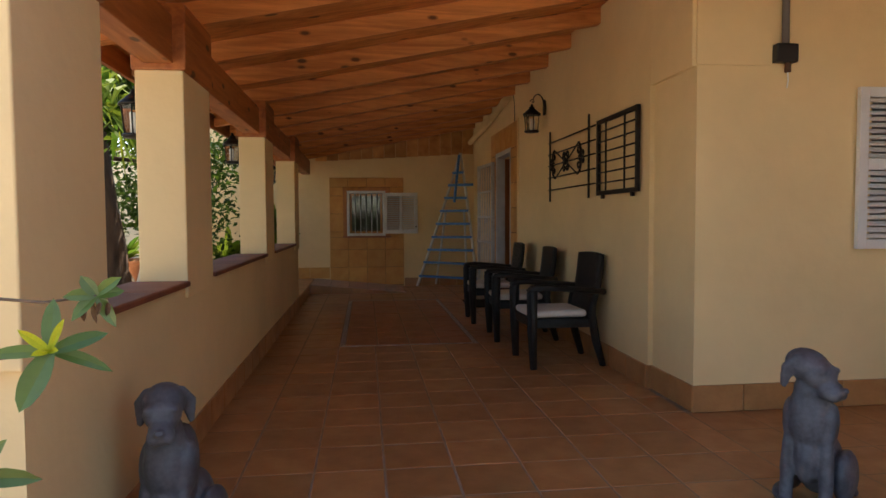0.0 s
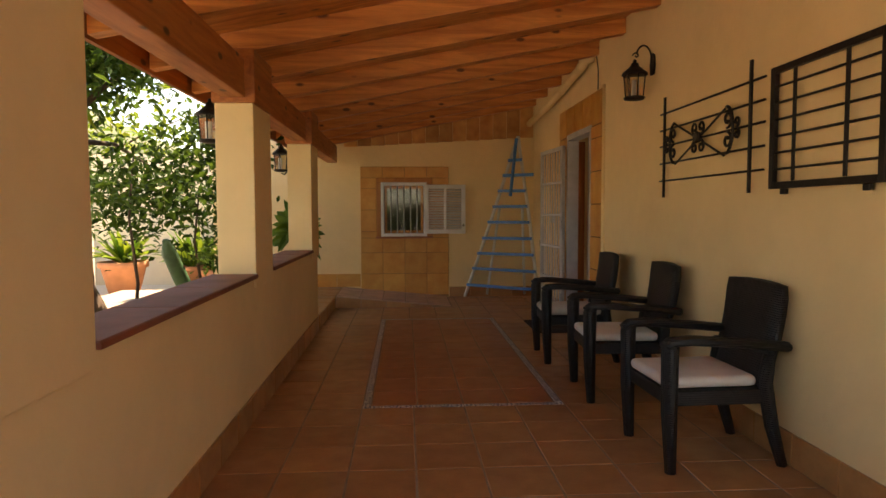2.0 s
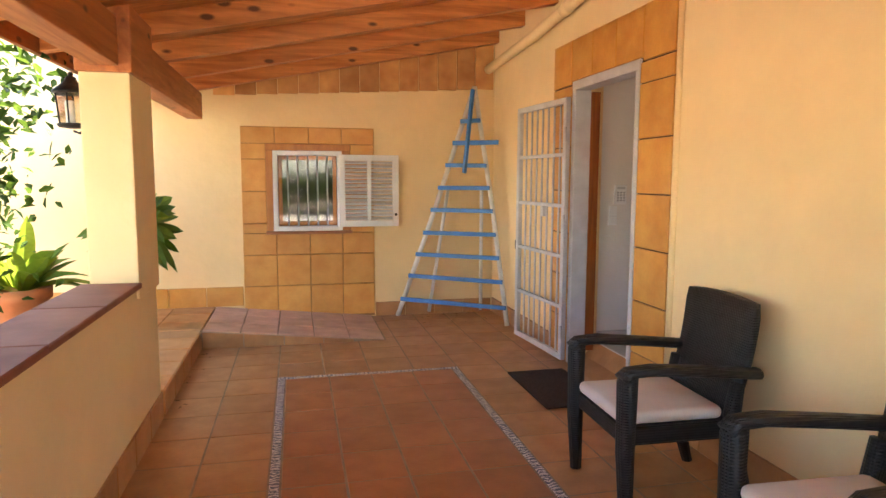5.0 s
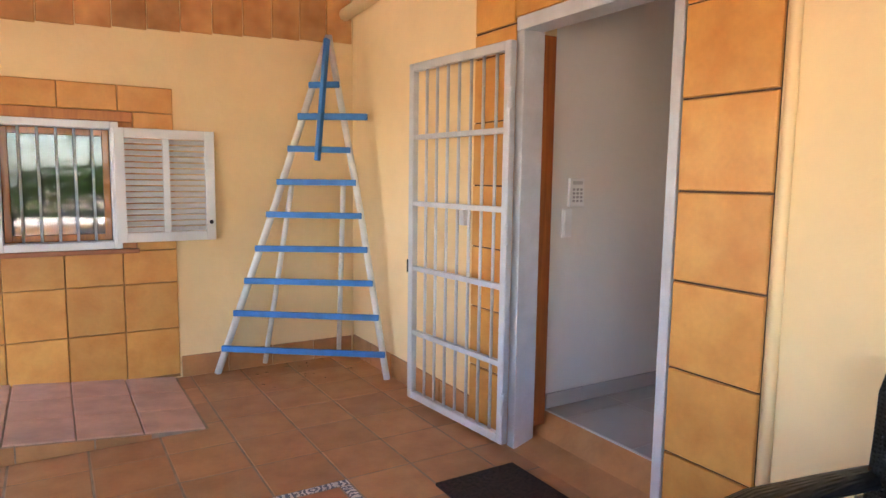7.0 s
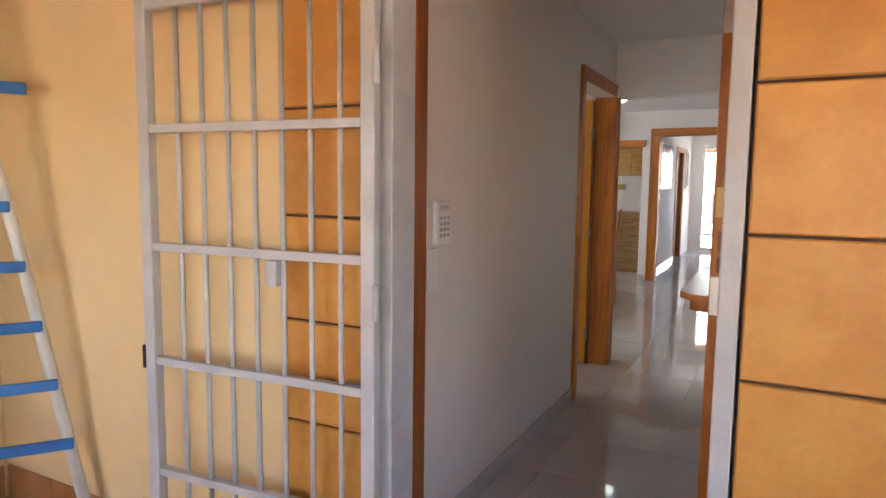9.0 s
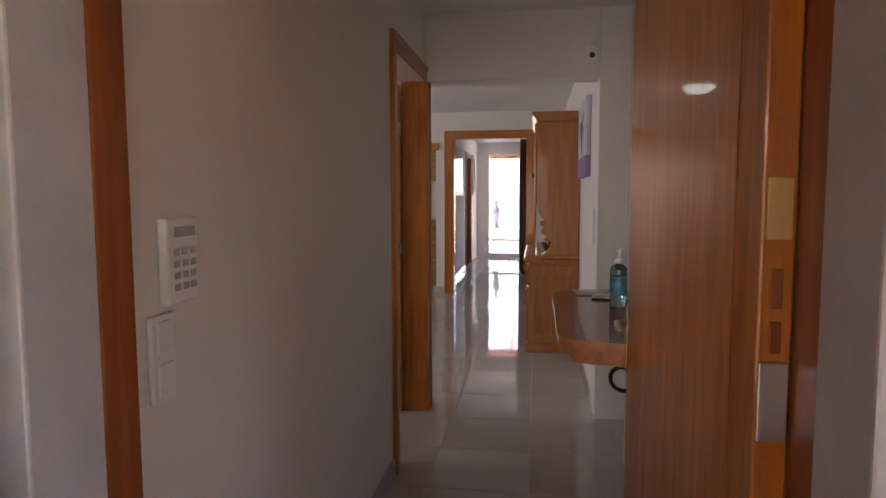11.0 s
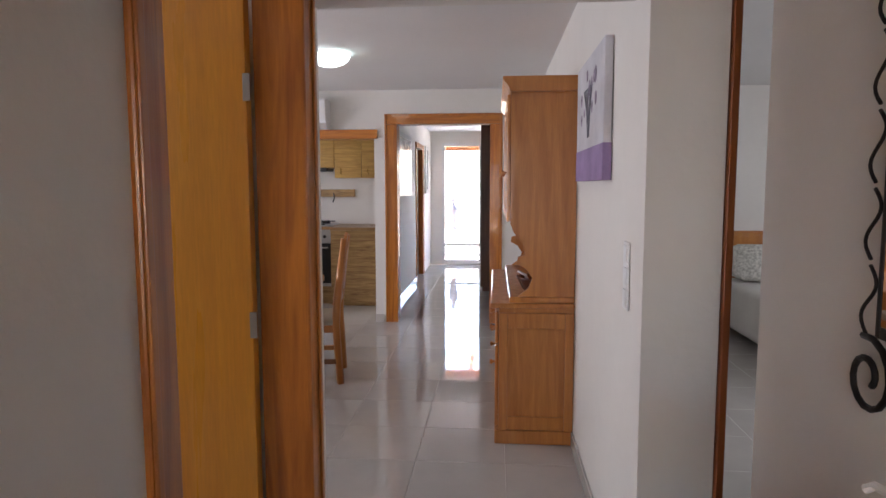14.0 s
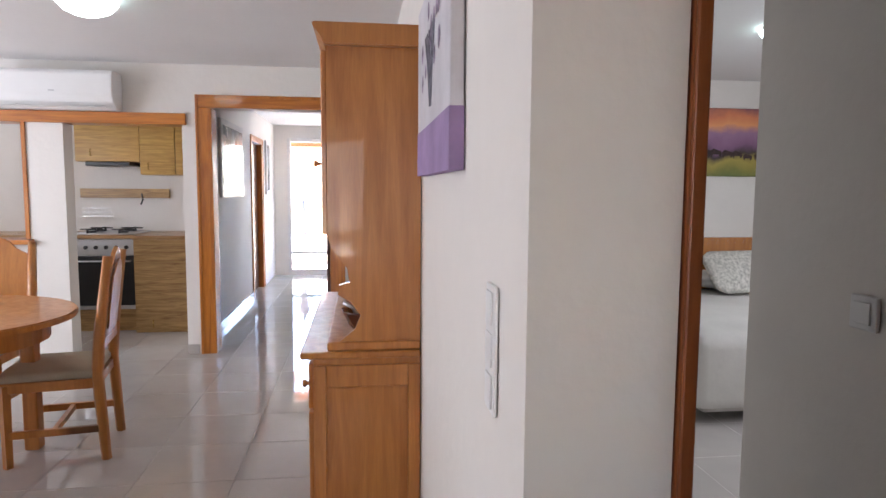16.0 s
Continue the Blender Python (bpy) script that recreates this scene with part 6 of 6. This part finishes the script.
def bladed_plant(place, n, length, width, label, seed, spread=0.8, pot=None, leaf=BLADE_LEAF, category="plant"):
    r = random.Random(seed)
    o = thing("potted_plant" if pot else "agave", place, label, category)
    z = 0.0
    if pot:
        rad, h = pot
        z = h - 0.03
        part("pot", lathe([(rad * 0.62, 0.0), (rad * 0.66, 0.01), (rad * 0.95, h * 0.8), (rad * 1.06, h * 0.82), (rad * 1.08, h), (rad * 0.95, h), (rad * 0.9, h * 0.85)], 24), POT, o, "terracotta pot", True)
        part("soil", lathe([(0.01, h * 0.84), (rad * 0.88, h * 0.86), (rad * 0.89, h * 0.84)], 20), BARK, o)
    bm = bmesh.new()
    for k in range(n):
        a = 2 * math.pi * k / n * 2.618 + r.uniform(-0.2, 0.2)
        el = r.uniform(0.35, 1.3)
        d = Vector((math.cos(a) * math.cos(el) * spread, math.sin(a) * math.cos(el) * spread, math.sin(el)))
        add_leaf(bm, Vector((0.05 * math.cos(a), 0.05 * math.sin(a), z)), d, Vector((0, 0, 1)) + Vector((0.2, 0.1, 0)), length * r.uniform(0.7, 1.15), width * r.uniform(0.8, 1.2), r.uniform(0.1, 0.5), 5, 0.22)
    part("leaves", bm, leaf, o)
    return o


bladed_plant((-3.75, 11.45, -0.06), 44, 0.75, 0.11, "large leafy plant in a terracotta pot on the paving", 31, 0.9, (0.36, 0.52), LIME_LEAF)
bladed_plant((-2.75, 11.75, -0.06), 40, 0.85, 0.12, "leafy plant in a terracotta pot by the garden wall", 32, 0.9, (0.30, 0.42), LIME_LEAF)
bladed_plant((-2.15, 11.2, -0.06), 36, 0.8, 0.13, "broad-leaved plant in a terracotta pot by the garden wall", 33, 0.9, (0.28, 0.40), BLADE_LEAF)
bladed_plant((-5.0, 11.9, -0.06), 36, 0.6, 0.09, "bushy plant in a terracotta pot beside the white gate", 34, 0.9, (0.3, 0.45), BLADE_LEAF)
bladed_plant((-4.6, 8.6, -0.06), 40, 0.55, 0.08, "bushy green plant in a terracotta pot on the paving", 36, 0.9, (0.28, 0.40), TREE_LEAF)
op = thing("potted_plant", (-0.61, 9.42, 0.160), "bushy dark green broad-leaved plant in a tall pot on the landing", "plant")
part("pot", lathe([(0.11, 0.0), (0.115, 0.01), (0.15, 0.44), (0.17, 0.45), (0.17, 0.52), (0.15, 0.52), (0.145, 0.47)], 24), POT, op, "terracotta pot", True)
part("soil", lathe([(0.01, 0.47), (0.14, 0.475), (0.145, 0.46)], 20), BARK, op)
rp_ = random.Random(35)
bm, bm2 = bmesh.new(), bmesh.new()
for k in range(64):
    a = 2.4 * k
    el = -0.75 + 2.1 * (k + 0.5) / 64
    d = Vector((math.cos(a) * math.cos(el), math.sin(a) * math.cos(el), math.sin(el)))
    c = Vector((0, 0, 0.86 + rp_.uniform(-0.06, 0.06))) + d * 0.08
    add_leaf(bm2 if k % 6 == 2 else bm, c, d, Vector((rp_.uniform(-0.5, 0.5), -0.8, rp_.uniform(0.2, 1.0))), rp_.uniform(0.26, 0.38), rp_.uniform(0.085, 0.12), rp_.uniform(0.0, 0.35), 6, 0.2)
part("leaves", bm, BLADE_LEAF, op)
part("young_leaves", bm2, LIME_LEAF, op, "yellow green young leaves")
for dx, dy in ((0.02, 0.0), (-0.03, 0.03), (0.0, -0.03)):
    part("stem", tube([(dx, dy, 0.46), (dx * 2, dy * 2, 0.66), (dx, dy, 0.90)], [0.012, 0.011, 0.009], 7), BARK, op, "", True)
bladed_plant((-1.3, 8.9, 0.145), 30, 0.6, 0.12, "broad-leaved plant in a terracotta pot on the landing", 37, 1.0, (0.2, 0.45), LIME_LEAF)
ca = thing("cactus", (-1.35, 7.35, -0.12), "tall green ribbed cactus arm leaning over the garden bed", "cactus")
cp = [(0.12, 0.05, 0.0), (0.06, -0.06, 0.45), (0.0, -0.25, 0.75), (-0.04, -0.42, 1.0), (-0.04, -0.5, 1.12)]
part("stem", tube(cp, [0.07, 0.075, 0.075, 0.07, 0.03], 10), material("cactus_skin", (0.06, 0.13, 0.05), 0.5, vary=0.15, scale=9, bump=0.3), ca, "", True)

# white picket gate in the garden wall
pg = thing("garden_gate", (-5.45, 12.55, -0.06), "white metal picket gate in the garden wall", "gate")
part("rail", box((-0.70, -0.02, 0.18), (0.70, 0.02, 0.23), 0.003), GREY_PAINT, pg)
part("rail", box((-0.70, -0.02, 1.50), (0.70, 0.02, 1.55), 0.003), GREY_PAINT, pg)
for k in range(13):
    part("picket", box((-0.69 + k * 0.112, -0.015, 0.02), (-0.655 + k * 0.112, 0.015, 1.75), 0.004), GREY_PAINT, pg)

# shrub beside the path with long branches
shrub = thing("shrub", (-0.75, -0.45, -0.12), "garden shrub with glossy leaves on thin bare branches", "shrub")
sb = Vector((-0.75, -0.45, -0.12))
r = random.Random(77)
bm = bmesh.new()


def whorl(bm, c, n, length, width, r, tilt=0.2):
    for k in range(n):
        a = 2 * math.pi * k / n + r.uniform(-0.25, 0.25)
        d = Vector((0.25 * math.sin(a * 2), math.cos(a) * 0.35 - 0.1, math.sin(a) * 0.8 + tilt)) + Vector((math.cos(a), 0, 0))
        add_leaf(bm, c, d, Vector((0, -1, 0.4)), length * r.uniform(0.75, 1.15), width, 0.15, 4, 0.2)


first = Vector((0.385, -0.28, 1.005))
tips = [(Vector((0.365, -0.07, 1.06)), 6, 0.052, 0.023), (Vector((0.30, -0.33, 0.845)), 5, 0.075, 0.026), (Vector((-0.3, -0.3, 1.2)), 7, 0.08, 0.03), (Vector((-0.5, -0.6, 1.0)), 7, 0.08, 0.03)]
for dx, dy, dz, L, w, dr in ((-1, -0.2, 0.10, 0.080, 0.020, 0.1), (1, 0.2, 0.36, 0.078, 0.024, 0.05), (1, 0.4, -0.30, 0.080, 0.019, 0.2), (-0.42, -0.3, -1, 0.088, 0.038, 0.0), (-0.10, 0.4, 1, 0.078, 0.026, 0.0), (-0.8, 0.5, -0.1, 0.05, 0.014, 0.1)):
    add_leaf(bm, first - sb, Vector((dx, dy, dz)), Vector((0.1, -1, 0.5)), L, w, dr, 6, 0.16)
for c, n, L, w in tips:
    whorl(bm, c - sb, n, L, w, r)
GLOSSY = leaf_material("glossy_leaf", (0.16, 0.24, 0.05), (0.06, 0.13, 0.03))
GLOSSY.node_tree.nodes["Principled BSDF"].inputs["Roughness"].default_value, GLOSSY.node_tree.nodes["Principled BSDF"].inputs["Specular IOR Level"].default_value = 0.28, 0.6
part("leaves", bm, GLOSSY, shrub)
bm = bmesh.new()
for dx, dy, dz, L, w in ((-0.85, -0.2, 0.75, 0.050, 0.014), (0.5, -0.1, 1, 0.052, 0.012), (0.1, -0.8, 0.1, 0.022, 0.014), (-0.4, -0.6, -0.05, 0.026, 0.011), (0.7, -0.5, 0.1, 0.022, 0.010)):
    add_leaf(bm, first - sb + Vector((0, -0.004, 0.002)), Vector((dx, dy, dz)), Vector((0.1, -1, 0.5)), L, w, 0.0, 5, 0.22)
part("young_leaves", bm, leaf_material("young_leaf", (0.46, 0.48, 0.03), (0.40, 0.46, 0.04)), shrub, "yellow young leaves")
bm = bmesh.new()
for k in range(5):
    add_leaf(bm, tips[0][0] - sb + Vector((-0.025 + 0.011 * k, -0.004, -0.012)), Vector((r.uniform(-0.3, 0.3), -0.1, -1)), Vector((r.uniform(-0.8, 0.8), -1, 0.1)), r.uniform(0.02, 0.034), 0.010, 0.1, 4, 0.5)
part("dry_leaves", bm, material("withered_leaf", (0.20, 0.11, 0.05), 0.9, vary=0.2, scale=40), shrub, "withered brown leaves")
for c in [first] + [q[0] for q in tips]:
    c = c - sb
    k1, k2 = r.uniform(-0.03, 0.03), r.uniform(0.01, 0.03)
    part("branch", tube([(0, 0, 0), (c.x * 0.35, c.y * 0.4, c.z * 0.75), (c.x * 0.66, c.y * 0.72, c.z * 0.96 + k1), (c.x * 0.82, c.y * 0.86, c.z + k2), (c.x * 0.93, c.y * 0.95, c.z - 0.008), c], [0.014, 0.008, 0.0042, 0.0034, 0.0026, 0.002], 6), DRY, shrub, "", True)

# ---- tiles ----


def tile_mesh(w, h, t, mat, ch=0.004, cache={}):
    """A thin tile, w by h, lying in x and y with its chamfered face up at z = t."""
    key = (round(w, 3), round(h, 3), round(t, 3), mat.name)
    if key not in cache:
        a, b = w / 2, h / 2
        vs = [(-a, -b, 0), (a, -b, 0), (a, b, 0), (-a, b, 0), (-a, -b, t - ch), (a, -b, t - ch), (a, b, t - ch), (-a, b, t - ch), (-a + ch, -b + ch, t), (a - ch, -b + ch, t), (a - ch, b - ch, t), (-a + ch, b - ch, t)]
        fs = [(0, 1, 5, 4), (1, 2, 6, 5), (2, 3, 7, 6), (3, 0, 4, 7), (4, 5, 9, 8), (5, 6, 10, 9), (6, 7, 11, 10), (7, 4, 8, 11), (8, 9, 10, 11)]
        me = bpy.data.meshes.new("tile")
        me.from_pydata(vs, [], fs)
        me.materials.append(mat)
        cache[key] = me
    return cache[key]


def lay(parent, mesh, m):
    o = new("tile", mesh)
    o.parent = parent
    o.matrix_basis = m
    return o


JT = 0.007
rr = random.Random(9)


def floor_tiles(parent, xs, ys, z, mat):
    for xa, xb in zip(xs, xs[1:]):
        for ya, yb in zip(ys, ys[1:]):
            lay(parent, tile_mesh(xb - xa - JT, yb - ya - JT, 0.012, mat), Matrix.Translation(((xa + xb) / 2, (ya + yb) / 2, z - 0.012 + rr.uniform(-0.0008, 0.0008))) @ Matrix.Rotation(radians(rr.uniform(-0.12, 0.12)), 4, "X"))


MX0, MX1, MY0, MY1 = 0.575, 1.895, 4.77, 8.19
xs = [-0.096, 0.24, MX0, MX0 + 0.33, MX0 + 0.66, MX0 + 0.99, MX1, MX1 + 0.333, MX1 + 0.666, 2.764]
far_y = [MY1 + 0.333 * k for k in range(6)] + [10.118]
mid_n = 10
mid_y = [MY0 + (MY1 - MY0) * k / mid_n for k in range(mid_n + 1)]
near_y = [MY0 - 0.333 * k for k in range(15, -1, -1)]
floor_tiles(porch_floor, xs, far_y, 0.0, TERRACOTTA)
floor_tiles(porch_floor, xs[:3], mid_y, 0.0, TERRACOTTA)
floor_tiles(porch_floor, xs[6:], mid_y, 0.0, TERRACOTTA)
ix = [MX0 + 0.055 + (MX1 - MX0 - 0.11) * k / 4 for k in range(5)]
iy = [MY0 + 0.055 + (MY1 - MY0 - 0.11) * k / 10 for k in range(11)]
floor_tiles(porch_floor, ix, iy, 0.0, TERRACOTTA_RED)
floor_tiles(porch_floor, xs, near_y, 0.0, TERRACOTTA)
# mosaic strips
for k in range(4):
    xa = MX0 + (MX1 - MX0) * k / 4
    for y in (MY0 + 0.027, MY1 - 0.027):
        lay(porch_floor, tile_mesh((MX1 - MX0) / 4 - 0.004, 0.046, 0.012, MOSAIC, 0.002), Matrix.Translation((xa + (MX1 - MX0) / 8, y, -0.0118)))
for k in range(10):
    ya = MY0 + 0.055 + (MY1 - MY0 - 0.11) * k / 10
    for x in (MX0 + 0.027, MX1 - 0.027):
        lay(porch_floor, tile_mesh(0.046, (MY1 - MY0 - 0.11) / 10 - 0.004, 0.012, MOSAIC, 0.002), Matrix.Translation((x, ya + (MY1 - MY0 - 0.11) / 20, -0.0118)))
# the rest of the porch floor, joined
verts, faces = [], []
for i in range(13):
    for j in range(22):
        x, y = 2.763 + 0.333 * i, 2.415 - 0.333 * j
        for dx, dy in ((0.004, -0.329), (0.329, -0.329), (0.329, -0.004), (0.004, -0.004)):
            verts.append((x + dx, y + dy, -0.0005))
        n0 = len(verts) - 4
        faces.append((n0, n0 + 1, n0 + 2, n0 + 3))
for i in range(9):
    for j in range(13):
        y1 = near_y[0] - 0.333 * j
        for dx, dy in ((xs[i] + 0.004, y1 - 0.329), (xs[i + 1] - 0.004, y1 - 0.329), (xs[i + 1] - 0.004, y1 - 0.004), (xs[i] + 0.004, y1 - 0.004)):
            verts.append((dx, dy, -0.0005))
        n0 = len(verts) - 4
        faces.append((n0, n0 + 1, n0 + 2, n0 + 3))
me = bpy.data.meshes.new("tiles")
me.from_pydata(verts, [], faces)
me.materials.append(TERRACOTTA)
rest = new("tiles", me)
rest.parent = porch_floor
tagged(rest, kind="stuff")

# landing, its curb and the ramp
landing = thing("landing_tiles", (0, 0, 0), "terracotta tiles and curb of the raised landing with a pale tiled ramp", "tiling", "", "structure")
floor_tiles(landing, [-2.1, -1.77, -1.44, -1.10, -0.77, -0.44, -0.06], [7.56, 7.86, 8.19, 8.52, 8.86, 9.14, 9.47, 9.80, 10.115], 0.160, TERRACOTTA)
for k in range(5):
    ya = 7.56 + k * 0.33
    yb = min(ya + 0.33, 9.10)
    lay(landing, tile_mesh(0.152, yb - ya - JT, 0.012, TERRACOTTA), Matrix.Translation((-0.069, (ya + yb) / 2, 0.078)) @ Matrix.Rotation(radians(90), 4, "Y"))
ramp = structure("ramp", prism([(-0.058, 0.0), (1.48, 0.0), (-0.058, 0.150)], 9.10, 10.117, "y"), GROUT, "small ramp down from the landing", "ramp")
ang = math.atan2(0.150, 1.54)
for i in range(5):
    for j in range(3):
        xa, xb = -0.055 + 1.52 * i / 5, -0.055 + 1.52 * (i + 1) / 5
        ya, yb = 9.095 + 0.34 * j, 9.095 + 0.34 * (j + 1)
        zc = 0.150 * (1 - ((xa + xb) / 2 + 0.058) / 1.54)
        lay(landing, tile_mesh(xb - xa - JT, yb - ya - JT, 0.010, TERRACOTTA_PALE), Matrix.Translation(((xa + xb) / 2, (ya + yb) / 2, zc + 0.001)) @ Matrix.Rotation(ang, 4, "Y"))
for i in range(4):
    xa, xb = -0.05 + i * 0.33, min(-0.05 + (i + 1) * 0.33, 1.2)
    za, zb = 0.147 * (1 - (xa + 0.058) / 1.54), 0.147 * (1 - (xb + 0.058) / 1.54)
    o = part("tile", prism([(xa, 0.002), (xb - JT, 0.002), (xb - JT, zb), (xa, za)], 9.086, 9.099, "y"), TERRACOTTA, landing)

# parapet sill tiles
sills = thing("parapet_sill", (0, 0, 0), "dark red-brown tiles capping the porch parapet", "sill", "", "structure")
for ya, yb in ((1.09, 2.085), (2.62, 4.67), (5.17, 7.06)):
    n = max(2, round((yb - ya) / 0.66))
    for k in range(n):
        a, b = ya + (yb - ya) * k / n, ya + (yb - ya) * (k + 1) / n
        lay(sills, tile_mesh(0.285, b - a - 0.005, 0.026, SILLTILE, 0.006), Matrix.Translation((-0.185, (a + b) / 2, 0.861)))

# skirting tiles
skirts = thing("baseboard_tiles", (0, 0, 0), "terracotta skirting tiles round the porch", "baseboard", "", "structure")


def skirt_x(x, y0, y1, z0, z1, sgn, mat=TERRACOTTA):
    n = max(1, round((y1 - y0) / 0.333))
    for k in range(n):
        a, b = y0 + (y1 - y0) * k / n, y0 + (y1 - y0) * (k + 1) / n
        lay(skirts, tile_mesh(z1 - z0, b - a - 0.005, 0.011, mat), Matrix.Translation((x, (a + b) / 2, (z0 + z1) / 2)) @ Matrix.Rotation(radians(90 * sgn), 4, "Y"))


def skirt_y(y, x0, x1, z0, z1, mat=TERRACOTTA):
    n = max(1, round((x1 - x0) / 0.333))
    for k in range(n):
        a, b = x0 + (x1 - x0) * k / n, x0 + (x1 - x0) * (k + 1) / n
        lay(skirts, tile_mesh(b - a - 0.005, z1 - z0, 0.011, mat), Matrix.Translation(((a + b) / 2, y, (z0 + z1) / 2)) @ Matrix.Rotation(radians(90), 4, "X"))


skirt_x(W, 2.99, 6.77, 0.0, 0.165, -1)
skirt_x(W, 8.48, 10.10, 0.0, 0.155, -1)
skirt_x(2.80, 2.41, 2.98, 0.0, 0.165, -1)
skirt_x(-0.07, 0.53, 7.52, 0.0, 0.16, 1)
skirt_y(ENDY, 1.51, 2.75, 0.0, 0.145)
skirt_y(ENDY, -1.88, 0.205, 0.16, 0.35, WALLTILE)
skirt_y(2.42, 2.790, 6.8, 0.0, 0.165)
skirt_y(2.981, 2.756, 2.797, 0.0, 0.165)

# ochre wall tiles round the window, the door and under the last rafter
wtile = thing("wall_tiles", (0, 0, 0), "ochre glazed wall tiles round the window and the entrance", "tiling", "", "structure")


def clip(xa, xb, za, zb, hole):
    """The pieces of a rectangle that lie outside a hole."""
    ha, hb, hc, hd = hole
    if xb <= ha or xa >= hb or zb <= hc or za >= hd:
        return [(xa, xb, za, zb)]
    out = []
    if za < hc:
        out.append((xa, xb, za, hc))
    if zb > hd:
        out.append((xa, xb, hd, zb))
    z0, z1 = max(za, hc), min(zb, hd)
    if xa < ha:
        out.append((xa, ha, z0, z1))
    if xb > hb:
        out.append((hb, xb, z0, z1))
    return [p for p in out if p[1] - p[0] > 0.03 and p[3] - p[2] > 0.03]


structure("tile_bed", wall_y(ENDY - 0.004, ENDY - 0.0005, 0.215, 1.50, 0.01, 1.914, [(0.515, 1.175, 0.9, 1.685)]), material("brown_mortar", (0.30, 0.15, 0.06), 0.95, vary=0.1), "brown mortar behind the window tiles", "tiling")
wx = [0.212 + 1.29 * k / 4 for k in range(5)]
wz = [0.03, 0.35, 0.66, 0.973, 1.287, 1.60, 1.914]
for xa, xb in zip(wx, wx[1:]):
    for za, zb in zip(wz, wz[1:]):
        for a, b, c, d in clip(xa, xb, za, zb, (0.446, 1.262, 0.876, 1.752)):
            lay(wtile, tile_mesh(b - a - 0.005, d - c - 0.005, 0.013, WALLTILE), Matrix.Translation(((a + b) / 2, ENDY - 0.004, (c + d) / 2)) @ Matrix.Rotation(radians(90), 4, "X"))
structure("tile_bed", boxes([((W - 0.004, 6.785, 0.0), (W - 0.0005, 7.15, 2.44)), ((W - 0.004, 8.12, 0.0), (W - 0.0005, 8.475, 2.44)), ((W - 0.004, 7.1505, 2.135), (W - 0.0005, 8.1195, 2.44))]), GROUT_DARK, "dark mortar behind the entrance tiles", "tiling")
dz = [0.004] + [0.349 + 0.327 * k for k in range(6)] + [2.11]
for ya, yb in ((6.785, 7.148), (8.122, 8.475)):
    for za, zb in zip(dz, dz[1:]):
        lay(wtile, tile_mesh(zb - za - 0.008, yb - ya - 0.004, 0.013, WALLTILE), Matrix.Translation((W - 0.004, (ya + yb) / 2, (za + zb) / 2)) @ Matrix.Rotation(radians(-90), 4, "Y"))
for k in range(5):
    a, b = 6.785 + 0.338 * k, 6.785 + 0.338 * (k + 1)
    za = 2.118 if k in (0, 4) else 2.138
    lay(wtile, tile_mesh(2.44 - za, b - a - 0.006, 0.013, WALLTILE), Matrix.Translation((W - 0.004, (a + b) / 2, (za + 2.44) / 2)) @ Matrix.Rotation(radians(-90), 4, "Y"))
structure("trim_entrance", tube([(W - 0.004, 6.755, 0.0), (W - 0.006, 6.752, 1.2), (W - 0.004, 6.755, 2.46)], 0.02, 10), STUCCO, "rough plaster ridge beside the entrance tiles", "trim", True)
for k in range(14):
    xa, xb = -0.02 + 0.198 * k, -0.02 + 0.198 * (k + 1)
    z0, z1 = 2.20 + 0.054 * (xa + 0.02), roof_z((xa + xb) / 2) - 0.03
    if z1 - z0 > 0.03:
        lay(wtile, tile_mesh(xb - xa - 0.006, z1 - z0, 0.016, FRIEZE), Matrix.Translation(((xa + xb) / 2, ENDY - 0.001, (z0 + z1) / 2)) @ Matrix.Rotation(radians(90), 4, "X"))

# dry leaves in the corner
fl = bmesh.new()
r = random.Random(61)
for k in range(26):
    a = r.uniform(0, 6.28)
    c = Vector((r.uniform(1.9, 2.6), r.uniform(9.55, 10.05), 0.006)) if k < 16 else Vector((r.uniform(-0.04, 0.05), r.uniform(7.6, 9.0), 0.006))
    add_leaf(fl, c, Vector((math.cos(a), math.sin(a), 0.06)), Vector((0, 0, 1)), r.uniform(0.02, 0.045), r.uniform(0.010, 0.018), 0.0, 2, 0.3)
tagged(part("fallen_leaves", fl, material("dry_leaf", (0.22, 0.13, 0.06), 0.8, vary=0.2)), "dry fallen leaves on the porch floor", "leaves", "", "stuff")

# polished indoor floor tiles
hx = [3.01 + 0.44 * k for k in range(0, 28)]
hy = [7.53 - 0.44 * 10 + 0.44 * k for k in range(0, 21)]
count = 0
verts, faces = [], []
for xa, xb in zip(hx, hx[1:]):
    for ya, yb in zip(hy, hy[1:]):
        if xb > 15.0 or ya < 2.75:
            continue
        if 7.0 < yb and ya < 9.6 and count < 290:
            count += 1
            lay(hall_floor, tile_mesh(xb - xa - 0.003, yb - ya - 0.003, 0.006, HALL_TILE, 0.0012), Matrix.Translation(((xa + xb) / 2, (ya + yb) / 2, FI - 0.006)) @ Matrix.Rotation(radians(rr.uniform(-0.11, 0.11)), 4, "X") @ Matrix.Rotation(radians(rr.uniform(-0.11, 0.11)), 4, "Y"))
        else:
            n0 = len(verts)
            verts += [(xa + 0.0015, ya + 0.0015, FI), (xb - 0.0015, ya + 0.0015, FI), (xb - 0.0015, yb - 0.0015, FI), (xa + 0.0015, yb - 0.0015, FI)]
            faces.append((n0, n0 + 1, n0 + 2, n0 + 3))
me = bpy.data.meshes.new("tiles")
me.from_pydata(verts, [], faces)
me.materials.append(HALL_TILE)
rest = new("tiles", me)
rest.parent = hall_floor
tagged(rest, kind="stuff")
